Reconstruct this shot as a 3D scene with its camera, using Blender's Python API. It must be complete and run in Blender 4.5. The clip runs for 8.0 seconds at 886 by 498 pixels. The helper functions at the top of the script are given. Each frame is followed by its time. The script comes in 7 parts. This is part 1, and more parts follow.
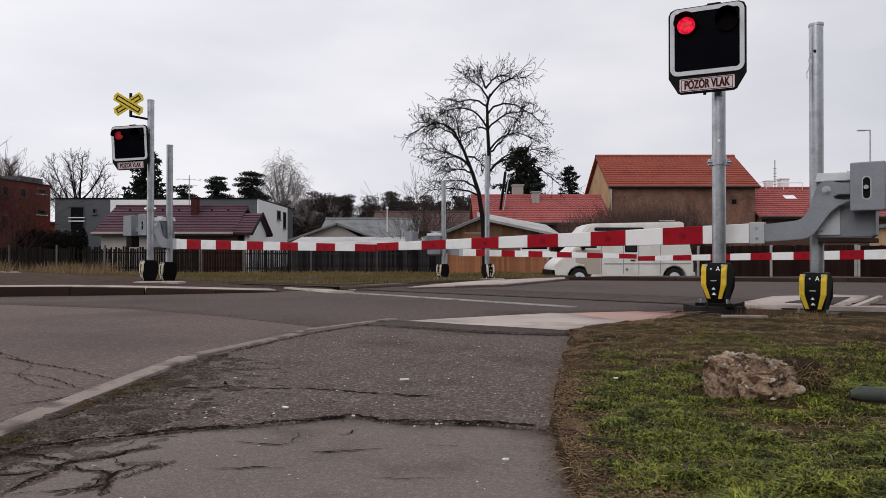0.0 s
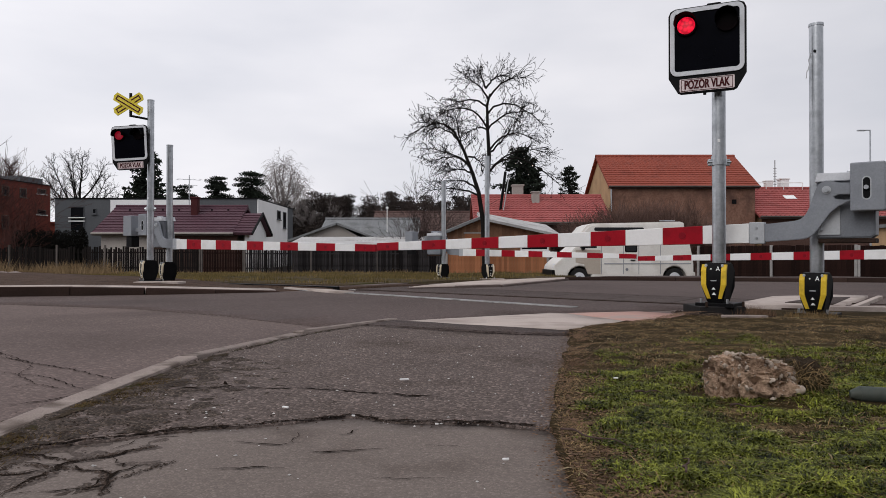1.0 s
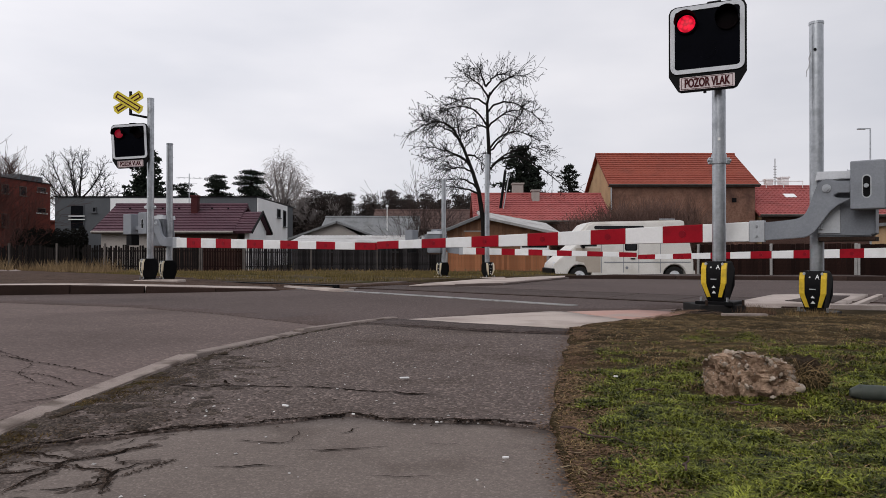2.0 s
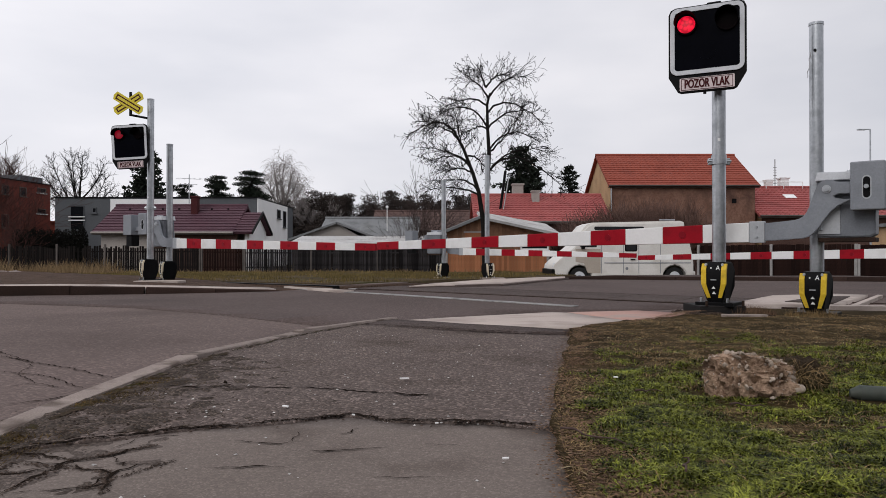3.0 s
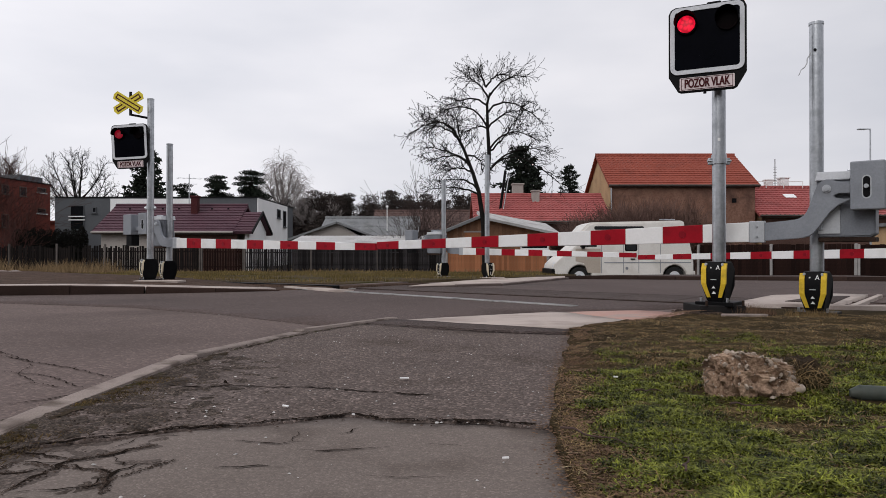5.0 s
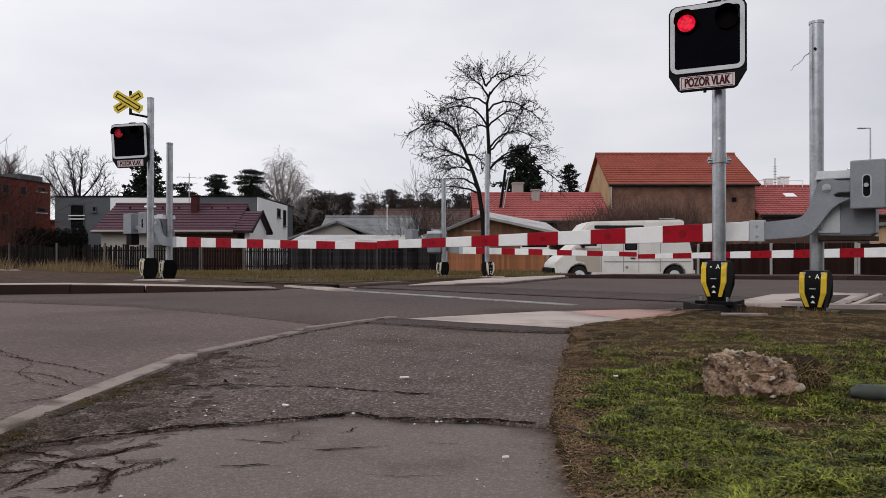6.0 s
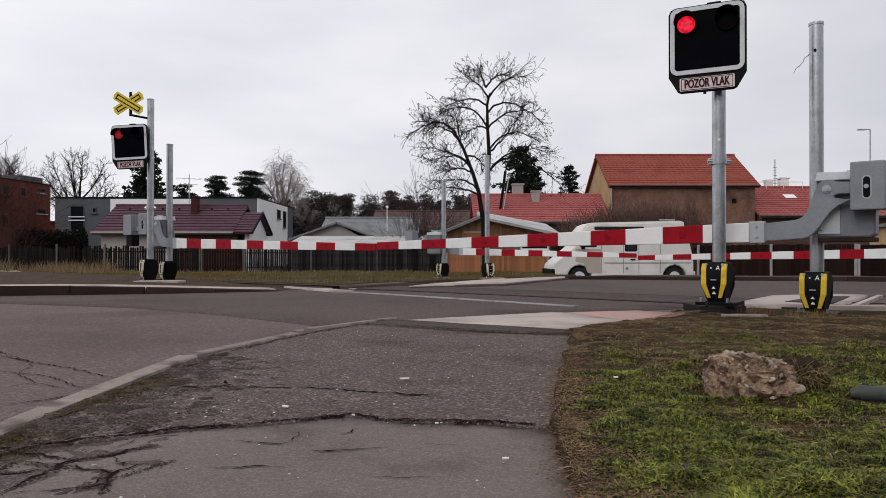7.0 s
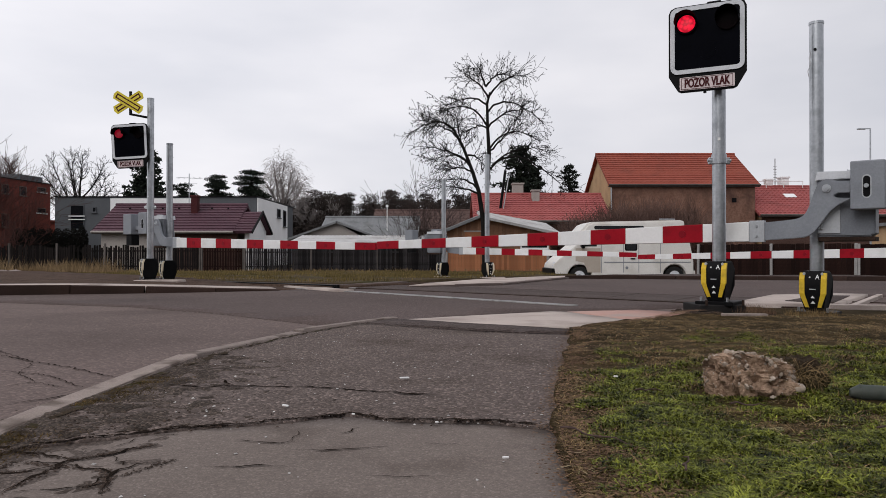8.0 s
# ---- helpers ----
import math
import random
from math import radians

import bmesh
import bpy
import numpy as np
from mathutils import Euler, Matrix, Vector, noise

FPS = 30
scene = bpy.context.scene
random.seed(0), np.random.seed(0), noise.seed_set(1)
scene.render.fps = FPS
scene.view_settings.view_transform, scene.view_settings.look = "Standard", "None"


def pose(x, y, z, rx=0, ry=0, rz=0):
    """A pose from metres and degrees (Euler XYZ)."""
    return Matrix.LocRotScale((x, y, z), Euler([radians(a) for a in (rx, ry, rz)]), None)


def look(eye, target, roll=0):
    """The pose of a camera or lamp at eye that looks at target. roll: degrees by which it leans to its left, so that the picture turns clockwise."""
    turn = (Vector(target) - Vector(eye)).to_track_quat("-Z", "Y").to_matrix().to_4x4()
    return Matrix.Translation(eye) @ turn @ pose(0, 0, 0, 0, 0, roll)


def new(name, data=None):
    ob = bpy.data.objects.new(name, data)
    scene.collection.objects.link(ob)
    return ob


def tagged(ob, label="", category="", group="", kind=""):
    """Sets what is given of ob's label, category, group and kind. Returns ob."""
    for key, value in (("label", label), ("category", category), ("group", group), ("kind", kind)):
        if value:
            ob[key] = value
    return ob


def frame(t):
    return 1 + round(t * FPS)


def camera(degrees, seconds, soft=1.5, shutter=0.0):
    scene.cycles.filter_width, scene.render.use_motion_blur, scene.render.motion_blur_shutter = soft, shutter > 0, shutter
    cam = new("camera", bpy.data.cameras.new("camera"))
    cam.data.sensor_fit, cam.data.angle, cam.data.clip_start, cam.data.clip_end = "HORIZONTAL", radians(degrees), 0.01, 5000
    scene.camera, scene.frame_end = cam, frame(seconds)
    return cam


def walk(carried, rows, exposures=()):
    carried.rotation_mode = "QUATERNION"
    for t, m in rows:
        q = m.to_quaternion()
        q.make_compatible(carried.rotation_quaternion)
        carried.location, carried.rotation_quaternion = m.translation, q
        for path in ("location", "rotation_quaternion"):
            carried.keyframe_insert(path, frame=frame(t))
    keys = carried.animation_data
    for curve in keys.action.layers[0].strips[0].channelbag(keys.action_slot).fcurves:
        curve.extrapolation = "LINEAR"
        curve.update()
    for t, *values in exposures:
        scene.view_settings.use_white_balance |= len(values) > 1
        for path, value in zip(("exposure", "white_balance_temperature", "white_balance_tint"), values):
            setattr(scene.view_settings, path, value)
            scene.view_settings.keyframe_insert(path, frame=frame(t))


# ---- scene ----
from mathutils import geometry

# ---- camera ----
cam = camera(65, 8.0, soft=0.8)
EYE = (0.0, 0.0, 0.55)
PITCH = [(0.0, 90.42), (1.0, 90.42), (1.25, 90.40), (1.5, 90.28), (1.7, 90.28), (3.0, 90.35), (4.5, 90.35), (6.0, 90.25),
         (6.6, 90.25), (7.0, 90.35), (7.3, 90.29), (7.5, 90.27), (8.0, 90.29)]
walk(cam, [(t, pose(*EYE, rx)) for t, rx in PITCH])

# ---- light: an overcast winter sky ----
world = bpy.data.worlds.new("overcast_sky")
scene.world = world
world.use_nodes = True
wn, wl = world.node_tree.nodes, world.node_tree.links
wn.clear()
w_out, w_bg = wn.new("ShaderNodeOutputWorld"), wn.new("ShaderNodeBackground")
w_sky = wn.new("ShaderNodeTexSky")
w_sky.sky_type, w_sky.sun_disc = "NISHITA", False
w_sky.sun_elevation, w_sky.sun_rotation = radians(38), radians(-60)
w_sky.air_density, w_sky.dust_density = 1.0, 3.0
w_co = wn.new("ShaderNodeTexCoord")
w_map = wn.new("ShaderNodeMapping")
w_map.inputs["Scale"].default_value = (1.0, 1.0, 3.2)
w_noise = wn.new("ShaderNodeTexNoise")
w_noise.inputs["Scale"].default_value, w_noise.inputs["Detail"].default_value = 2.3, 5.0
w_noise.inputs["Roughness"].default_value = 0.45
w_ramp = wn.new("ShaderNodeValToRGB")
w_ramp.color_ramp.elements[0].position, w_ramp.color_ramp.elements[0].color = 0.32, (0.682, 0.694, 0.762, 1)
w_ramp.color_ramp.elements[1].position, w_ramp.color_ramp.elements[1].color = 0.66, (0.902, 0.890, 0.936, 1)
# an overcast sky grows steadily brighter towards the zenith
w_sep = wn.new("ShaderNodeSeparateXYZ")
w_grad = wn.new("ShaderNodeMapRange")
w_grad.inputs["From Min"].default_value, w_grad.inputs["From Max"].default_value = 0.3, 1.0
w_grad.inputs["To Min"].default_value, w_grad.inputs["To Max"].default_value = 1.0, 1.15
# and a little towards the hidden sun
w_side = wn.new("ShaderNodeMapRange")
w_side.inputs["From Min"].default_value, w_side.inputs["From Max"].default_value = -1.0, 1.0
w_side.inputs["To Min"].default_value, w_side.inputs["To Max"].default_value = 1.17, 0.84
w_both = wn.new("ShaderNodeMath")
w_both.operation = "MULTIPLY"
w_mul = wn.new("ShaderNodeVectorMath")
w_mul.operation = "SCALE"
w_dim = wn.new("ShaderNodeVectorMath")
w_dim.operation = "SCALE"
w_dim.inputs["Scale"].default_value = 0.08
w_mix = wn.new("ShaderNodeMixRGB")
w_mix.inputs["Fac"].default_value = 0.93
wl.new(w_co.outputs["Generated"], w_map.inputs["Vector"])
wl.new(w_map.outputs["Vector"], w_noise.inputs["Vector"])
wl.new(w_noise.outputs["Fac"], w_ramp.inputs["Fac"])
wl.new(w_co.outputs["Generated"], w_sep.inputs["Vector"])
wl.new(w_sep.outputs["Z"], w_grad.inputs["Value"])
wl.new(w_ramp.outputs["Color"], w_mul.inputs[0])
wl.new(w_sep.outputs["X"], w_side.inputs["Value"])
wl.new(w_grad.outputs["Result"], w_both.inputs[0])
wl.new(w_side.outputs["Result"], w_both.inputs[1])
wl.new(w_both.outputs[0], w_mul.inputs["Scale"])
wl.new(w_sky.outputs["Color"], w_dim.inputs[0])
wl.new(w_dim.outputs["Vector"], w_mix.inputs["Color1"])
wl.new(w_mul.outputs["Vector"], w_mix.inputs["Color2"])
wl.new(w_mix.outputs["Color"], w_bg.inputs["Color"])
wl.new(w_bg.outputs["Background"], w_out.inputs["Surface"])
w_bg.inputs["Strength"].default_value = 1.0

sun = new("sun", bpy.data.lights.new("sun", "SUN"))
sun.data.energy, sun.data.angle, sun.data.color = 0.95, radians(35), (1.0, 0.965, 0.93)
sun.matrix_world = look((-12, -17, 17), (0, 0, 0))
scene.view_settings.exposure = 0.0


# ---- materials ----
def mat(name, a, b=None, rough=0.7, metal=0.0, scale=6.0, fine=60.0, bump=0.15, spread=0.5, vary=0.0, spec=0.14, dist=0.01, stain=None, coords="Object"):
    """A surface with colours a and b mixed by a coarse and a fine noise, relief by the fine one, and stains."""
    m = bpy.data.materials.new(name)
    m.use_nodes = True
    n, l = m.node_tree.nodes, m.node_tree.links
    p = n["Principled BSDF"]
    b = b or tuple(c * 0.8 for c in a)
    co = n.new("ShaderNodeTexCoord")
    big, small = n.new("ShaderNodeTexNoise"), n.new("ShaderNodeTexNoise")
    big.inputs["Scale"].default_value, small.inputs["Scale"].default_value = scale, fine
    big.inputs["Detail"].default_value, small.inputs["Detail"].default_value = 5, 3
    add = n.new("ShaderNodeMath")
    add.operation = "MULTIPLY_ADD"
    add.inputs[1].default_value = 0.5
    half = n.new("ShaderNodeMath")
    half.operation = "MULTIPLY"
    half.inputs[1].default_value = 0.5
    ramp = n.new("ShaderNodeValToRGB")
    ramp.color_ramp.elements[0].position, ramp.color_ramp.elements[0].color = 0.5 - spread * 0.3, (*a, 1)
    ramp.color_ramp.elements[1].position, ramp.color_ramp.elements[1].color = 0.5 + spread * 0.3, (*b, 1)
    for t in (big, small):
        l.new(co.outputs[coords], t.inputs["Vector"])
    l.new(small.outputs["Fac"], half.inputs[0])
    l.new(big.outputs["Fac"], add.inputs[0])
    l.new(half.outputs[0], add.inputs[2])
    l.new(add.outputs[0], ramp.inputs["Fac"])
    colour = ramp.outputs["Color"]
    if stain:
        tone, amount, size = stain
        st = n.new("ShaderNodeTexNoise")
        st.inputs["Scale"].default_value, st.inputs["Detail"].default_value = size, 7
        sr = n.new("ShaderNodeValToRGB")
        sr.color_ramp.elements[0].position, sr.color_ramp.elements[1].position = 0.5, 0.68
        sr.color_ramp.elements[1].color = (amount, amount, amount, 1)
        mx = n.new("ShaderNodeMixRGB")
        mx.inputs["Color2"].default_value = (*tone, 1)
        l.new(co.outputs[coords], st.inputs["Vector"])
        l.new(st.outputs["Fac"], sr.inputs["Fac"])
        l.new(sr.outputs["Color"], mx.inputs["Fac"])
        l.new(colour, mx.inputs["Color1"])
        colour = mx.outputs["Color"]
    if vary:
        info, hsv, rng = n.new("ShaderNodeObjectInfo"), n.new("ShaderNodeHueSaturation"), n.new("ShaderNodeMapRange")
        rng.inputs["To Min"].default_value, rng.inputs["To Max"].default_value = 1 - vary, 1 + vary
        l.new(info.outputs["Random"], rng.inputs["Value"])
        l.new(rng.outputs["Result"], hsv.inputs["Value"])
        l.new(colour, hsv.inputs["Color"])
        colour = hsv.outputs["Color"]
    l.new(colour, p.inputs["Base Color"])
    if bump:
        bp = n.new("ShaderNodeBump")
        bp.inputs["Strength"].default_value, bp.inputs["Distance"].default_value = bump, dist
        l.new(small.outputs["Fac"], bp.inputs["Height"])
        l.new(bp.outputs["Normal"], p.inputs["Normal"])
    p.inputs["Roughness"].default_value, p.inputs["Metallic"].default_value = rough, metal
    p.inputs["Specular IOR Level"].default_value = spec
    return m


def glow(name, colour, strength, facets=0):
    """A lit lens; facets: the moulded cells of the glass, per metre, which spread the light unevenly."""
    m = bpy.data.materials.new(name)
    m.use_nodes = True
    n, l = m.node_tree.nodes, m.node_tree.links
    p = n["Principled BSDF"]
    p.inputs["Base Color"].default_value = (*(c * 0.15 for c in colour), 1)
    p.inputs["Emission Color"].default_value = (*colour, 1)
    p.inputs["Emission Strength"].default_value = strength
    if facets:
        co, vo, rng = n.new("ShaderNodeTexCoord"), n.new("ShaderNodeTexVoronoi"), n.new("ShaderNodeMapRange")
        vo.inputs["Scale"].default_value = facets
        rng.inputs["From Max"].default_value = 0.7
        rng.inputs["To Min"].default_value, rng.inputs["To Max"].default_value = strength * 1.35, strength * 0.45
        l.new(co.outputs["Object"], vo.inputs["Vector"])
        l.new(vo.outputs["Distance"], rng.inputs["Value"])
        l.new(rng.outputs["Result"], p.inputs["Emission Strength"])
    return m


def island(m, amount):
    """Give each loose piece of a joined mesh its own brightness."""
    n, l = m.node_tree.nodes, m.node_tree.links
    p = n["Principled BSDF"]
    src = p.inputs["Base Color"].links[0].from_socket
    geo, hsv, rng = n.new("ShaderNodeNewGeometry"), n.new("ShaderNodeHueSaturation"), n.new("ShaderNodeMapRange")
    rng.inputs["To Min"].default_value, rng.inputs["To Max"].default_value = 1 - amount, 1 + amount
    l.new(geo.outputs["Random Per Island"], rng.inputs["Value"])
    l.new(rng.outputs["Result"], hsv.inputs["Value"])
    l.new(src, hsv.inputs["Color"])
    l.new(hsv.outputs["Color"], p.inputs["Base Color"])
    return m


def asphalt(name, low, high, cell, contrast, bump, dist, stain, scale=0.4, rough=0.9):
    """Broken stone in bitumen: every chip has its own grey, over slow changes of tone and stains."""
    m = mat(name, low, high, rough, scale=scale, fine=70, bump=0, stain=stain, spread=0.6, spec=0.12)
    n, l = m.node_tree.nodes, m.node_tree.links
    p = n["Principled BSDF"]
    src = p.inputs["Base Color"].links[0].from_socket
    co, vo, sep, rng, mul, bp = (n.new("ShaderNode" + k) for k in ("TexCoord", "TexVoronoi", "SeparateColor", "MapRange", "MixRGB", "Bump"))
    vo.inputs["Scale"].default_value = 1 / cell
    l.new(co.outputs["Object"], vo.inputs["Vector"])
    l.new(vo.outputs["Color"], sep.inputs["Color"])
    # a few pale chips among many dark ones
    ramp = n.new("ShaderNodeValToRGB")
    e = ramp.color_ramp.elements
    e[0].position, e[0].color = 0.0, (1 - contrast,) * 3 + (1,)
    e[1].position, e[1].color = 0.72, (1.0, 1.0, 1.0, 1)
    e.new(0.90).color = (1 + contrast,) * 3 + (1,)
    e.new(1.0).color = (1 + contrast * 2.2,) * 3 + (1,)
    l.new(sep.outputs["Red"], ramp.inputs["Fac"])
    mul.blend_type, mul.inputs["Fac"].default_value = "MULTIPLY", 1.0
    l.new(src, mul.inputs["Color1"])
    l.new(ramp.outputs["Color"], mul.inputs["Color2"])
    l.new(mul.outputs["Color"], p.inputs["Base Color"])
    bp.inputs["Strength"].default_value, bp.inputs["Distance"].default_value, bp.invert = bump, dist, True
    l.new(vo.outputs["Distance"], bp.inputs["Height"])
    l.new(bp.outputs["Normal"], p.inputs["Normal"])
    return m


M_ROAD = asphalt("worn_asphalt", (0.1039, 0.0784, 0.0710), (0.1685, 0.1272, 0.1155), 0.014, 0.2, 0.4, 0.005, ((0.0806, 0.0604, 0.0541), 0.7, 0.5), 0.3)
M_LANE = asphalt("newer_asphalt", (0.078, 0.059, 0.054), (0.119, 0.090, 0.083), 0.013, 0.3, 0.4, 0.005, ((0.064, 0.049, 0.045), 0.7, 0.4), 0.25)
M_PATH = asphalt("coarse_asphalt", (0.0950, 0.0742, 0.0659), (0.1590, 0.1246, 0.1112), 0.0095, 0.42, 0.7, 0.007, ((0.0640, 0.0474, 0.0391), 0.75, 1.6), 1.6)
M_PATHOLD = asphalt("smooth_old_asphalt", (0.1376, 0.1127, 0.0987), (0.1856, 0.1529, 0.1350), 0.005, 0.16, 0.3, 0.003, ((0.0874, 0.0666, 0.0559), 0.8, 2.6), 1.2)
M_DARKASPH = asphalt("dark_patch_asphalt", (0.057, 0.043, 0.039), (0.090, 0.069, 0.063), 0.012, 0.35, 0.5, 0.006, ((0.095, 0.076, 0.067), 0.4, 0.9), 0.8)
M_CRACK = mat("crack_dirt", (0.0095, 0.0072, 0.0060), (0.0280, 0.0210, 0.0170), 0.95, scale=9, fine=120, bump=0.6, spec=0.0)
M_KERB = mat("kerb_granite", (0.212, 0.173, 0.152), (0.318, 0.264, 0.237), 0.85, scale=5, fine=150, bump=0.6, vary=0.12, spec=0.12, stain=((0.074, 0.054, 0.043), 0.85, 4.5))
M_KERBD = mat("kerb_concrete_grimy", (0.111, 0.084, 0.076), (0.185, 0.145, 0.131), 0.85, scale=2.5, fine=120, bump=0.4, vary=0.18, spec=0.12, stain=((0.058, 0.041, 0.035), 0.8, 1.3))
M_KERBOLD = mat("kerb_dirty_brown", (0.030, 0.018, 0.0145), (0.066, 0.043, 0.036), 0.9, scale=2.2, fine=110, bump=0.5, vary=0.25, spec=0.08, stain=((0.0190, 0.0129, 0.0102), 0.8, 1.1))
M_CONC = mat("pale_concrete", (0.385, 0.325, 0.290), (0.500, 0.425, 0.382), 0.85, scale=1.5, fine=110, bump=0.35, spec=0.15, stain=((0.212, 0.170, 0.147), 0.75, 1.6))
M_RED = mat("red_tactile_paving", (0.40, 0.225, 0.185), (0.46, 0.31, 0.265), 0.85, scale=2.5, fine=110, bump=0.4, spec=0.15, stain=((0.32, 0.28, 0.25), 0.8, 2.0))
M_SOIL = mat("soil", (0.022, 0.016, 0.011), (0.055, 0.040, 0.026), 0.95, scale=6, fine=90, bump=0.9, dist=0.01, spec=0.05, stain=((0.035, 0.04, 0.012), 0.7, 5))
M_TURF = mat("thin_turf_soil", (0.018, 0.013, 0.006), (0.062, 0.042, 0.019), 0.95, scale=1.7, fine=50, bump=0.9, dist=0.02, spread=0.4, spec=0.05)
M_DRYTURF = mat("dry_verge", (0.050, 0.038, 0.023), (0.112, 0.083, 0.050), 0.95, scale=0.7, fine=25, bump=1.0, dist=0.05, spec=0.05, stain=((0.06, 0.062, 0.022), 0.8, 0.5))
M_BALLAST = mat("ballast", (0.0413, 0.0262, 0.0197), (0.1114, 0.0741, 0.0563), 0.95, scale=3, fine=24, bump=1.0, dist=0.05, spec=0.08)
M_GRAVEL = mat("grey_green_gravel", (0.075, 0.085, 0.080), (0.190, 0.200, 0.190), 0.9, scale=14, fine=60, bump=1.0, dist=0.02, spec=0.08)
M_GRASS = island(mat("grass_blade", (0.009, 0.014, 0.001), (0.190, 0.206, 0.030), 0.6, scale=11.0, fine=70, bump=0, spread=0.36, spec=0.12), 0.85)
M_STRAW = island(mat("dry_blade", (0.050, 0.030, 0.012), (0.300, 0.205, 0.098), 0.75, scale=9.0, fine=50, bump=0, spread=0.5, spec=0.15), 0.55)
M_PALESTRAW = island(mat("pale_straw", (0.26, 0.19, 0.10), (0.46, 0.37, 0.23), 0.75, scale=3, fine=9, bump=0, spread=0.7), 0.4)
M_PALEBLADE = island(mat("withered_blade", (0.22, 0.20, 0.085), (0.44, 0.42, 0.24), 0.7, scale=3, fine=20, bump=0, spread=0.7), 0.4)
M_DEAD = island(mat("dead_leaf", (0.075, 0.043, 0.027), (0.185, 0.115, 0.072), 0.85, scale=2, fine=12, bump=0, spec=0.1), 0.5)
M_GALV = mat("galvanised_steel", (0.38, 0.40, 0.42), (0.52, 0.54, 0.56), 0.34, metal=0.85, scale=7, fine=40, bump=0.04, stain=((0.250, 0.264, 0.278), 0.6, 9))
M_GREY = mat("grey_paint", (0.205, 0.218, 0.242), (0.262, 0.278, 0.304), 0.42, scale=4, fine=60, bump=0.04, spec=0.3, stain=((0.16, 0.168, 0.182), 0.6, 3))
M_GREYD = mat("darker_grey_paint", (0.150, 0.160, 0.180), (0.195, 0.208, 0.230), 0.45, scale=4, fine=60, bump=0.04, spec=0.3, stain=((0.115, 0.12, 0.132), 0.6, 3))
M_GREYL = mat("light_grey_paint", (0.38, 0.395, 0.415), (0.46, 0.475, 0.495), 0.45, scale=4, fine=60, bump=0.03)
M_BLACK = mat("black_paint", (0.0036, 0.0036, 0.0042), (0.0072, 0.0072, 0.0078), 0.5, scale=5, fine=50, bump=0.05, spec=0.08)
M_BOARD = mat("black_signal_board", (0.0010, 0.0012, 0.0026), (0.0022, 0.0024, 0.0048), 0.35, scale=5, fine=50, bump=0.0, spec=0.02)
M_RUBBER = mat("rubber", (0.012, 0.011, 0.011), (0.024, 0.022, 0.021), 0.8, scale=8, fine=90, bump=0.2, spec=0.15)
M_YELLOW = mat("yellow_paint", (0.62, 0.41, 0.025), (0.72, 0.50, 0.05), 0.45, scale=6, fine=60, bump=0.04, stain=((0.42, 0.27, 0.03), 0.6, 14))
M_CREAM = mat("weathered_cream_paint", (0.60, 0.52, 0.38), (0.68, 0.60, 0.45), 0.5, scale=6, fine=60, bump=0.04)
M_SIGNY = mat("yellow_reflective", (0.66, 0.53, 0.04), (0.72, 0.60, 0.08), 0.35, scale=6, fine=60, bump=0.0)
M_WHITE = mat("white_paint", (0.76, 0.76, 0.75), (0.82, 0.82, 0.81), 0.4, scale=5, fine=50, bump=0.03, stain=((0.62, 0.61, 0.585), 0.5, 5))
M_REDP = mat("red_reflective", (0.27, 0.003, 0.011), (0.33, 0.005, 0.015), 0.45, scale=7, fine=50, bump=0.03, spec=0.15, stain=((0.18, 0.004, 0.01), 0.6, 6))
M_REFL = mat("dark_red_reflector", (0.19, 0.004, 0.011), (0.235, 0.006, 0.015), 0.4, bump=0)
M_REDT = mat("dark_red_lettering", (0.048, 0.006, 0.008), (0.066, 0.009, 0.011), 0.5, bump=0)
M_PLATE = mat("pale_sign_plate", (0.66, 0.56, 0.56), (0.72, 0.62, 0.62), 0.4, scale=6, fine=60, bump=0)
M_RIM = mat("grey_sign_rim", (0.56, 0.575, 0.60), (0.65, 0.665, 0.69), 0.4, scale=8, fine=60, bump=0.02)
M_REDLIGHT = glow("lit_red_lens", (1.0, 0.010, 0.045), 1.0, 26)
M_REDDIM = glow("dim_lit_red_lens", (1.0, 0.012, 0.06), 0.16)
M_LENS = mat("unlit_red_lens", (0.0024, 0.0010, 0.0014), (0.0036, 0.0012, 0.0018), 0.3, bump=0, spec=0.02)
M_HOOD = mat("black_visor", (0.0010, 0.0010, 0.0014), (0.0020, 0.0020, 0.0026), 0.6, bump=0, spec=0.02)
M_RAIL = mat("rusty_rail", (0.022, 0.014, 0.011), (0.05, 0.03, 0.022), 0.8, metal=0.1, scale=6, fine=60, bump=0.3)
M_RAILTOP = mat("polished_rail_head", (0.30, 0.28, 0.27), (0.42, 0.40, 0.38), 0.4, metal=0.7, bump=0.02)
M_LINE = mat("worn_road_paint", (0.245, 0.238, 0.231), (0.340, 0.333, 0.326), 0.8, scale=4, fine=90, bump=0.3, stain=((0.136, 0.129, 0.126), 0.9, 6))


# ---- building helpers ----
def mesh_of(name, bm, material, smooth=False):
    me = bpy.data.meshes.new(name)
    bm.normal_update()
    bm.to_mesh(me)
    bm.free()
    for m in (material if isinstance(material, (list, tuple)) else [material]):
        me.materials.append(m)
    if smooth:
        me.shade_smooth()
        me.set_sharp_from_angle(angle=radians(40))
    return me


def part(name, bm, material, parent=None, label="", smooth=False, at=None):
    ob = new(name, bm if isinstance(bm, bpy.types.Mesh) else mesh_of(name, bm, material, smooth))
    if parent:
        ob.parent = parent
    if at is not None:
        ob.matrix_basis = at
    return tagged(ob, label) if label else ob


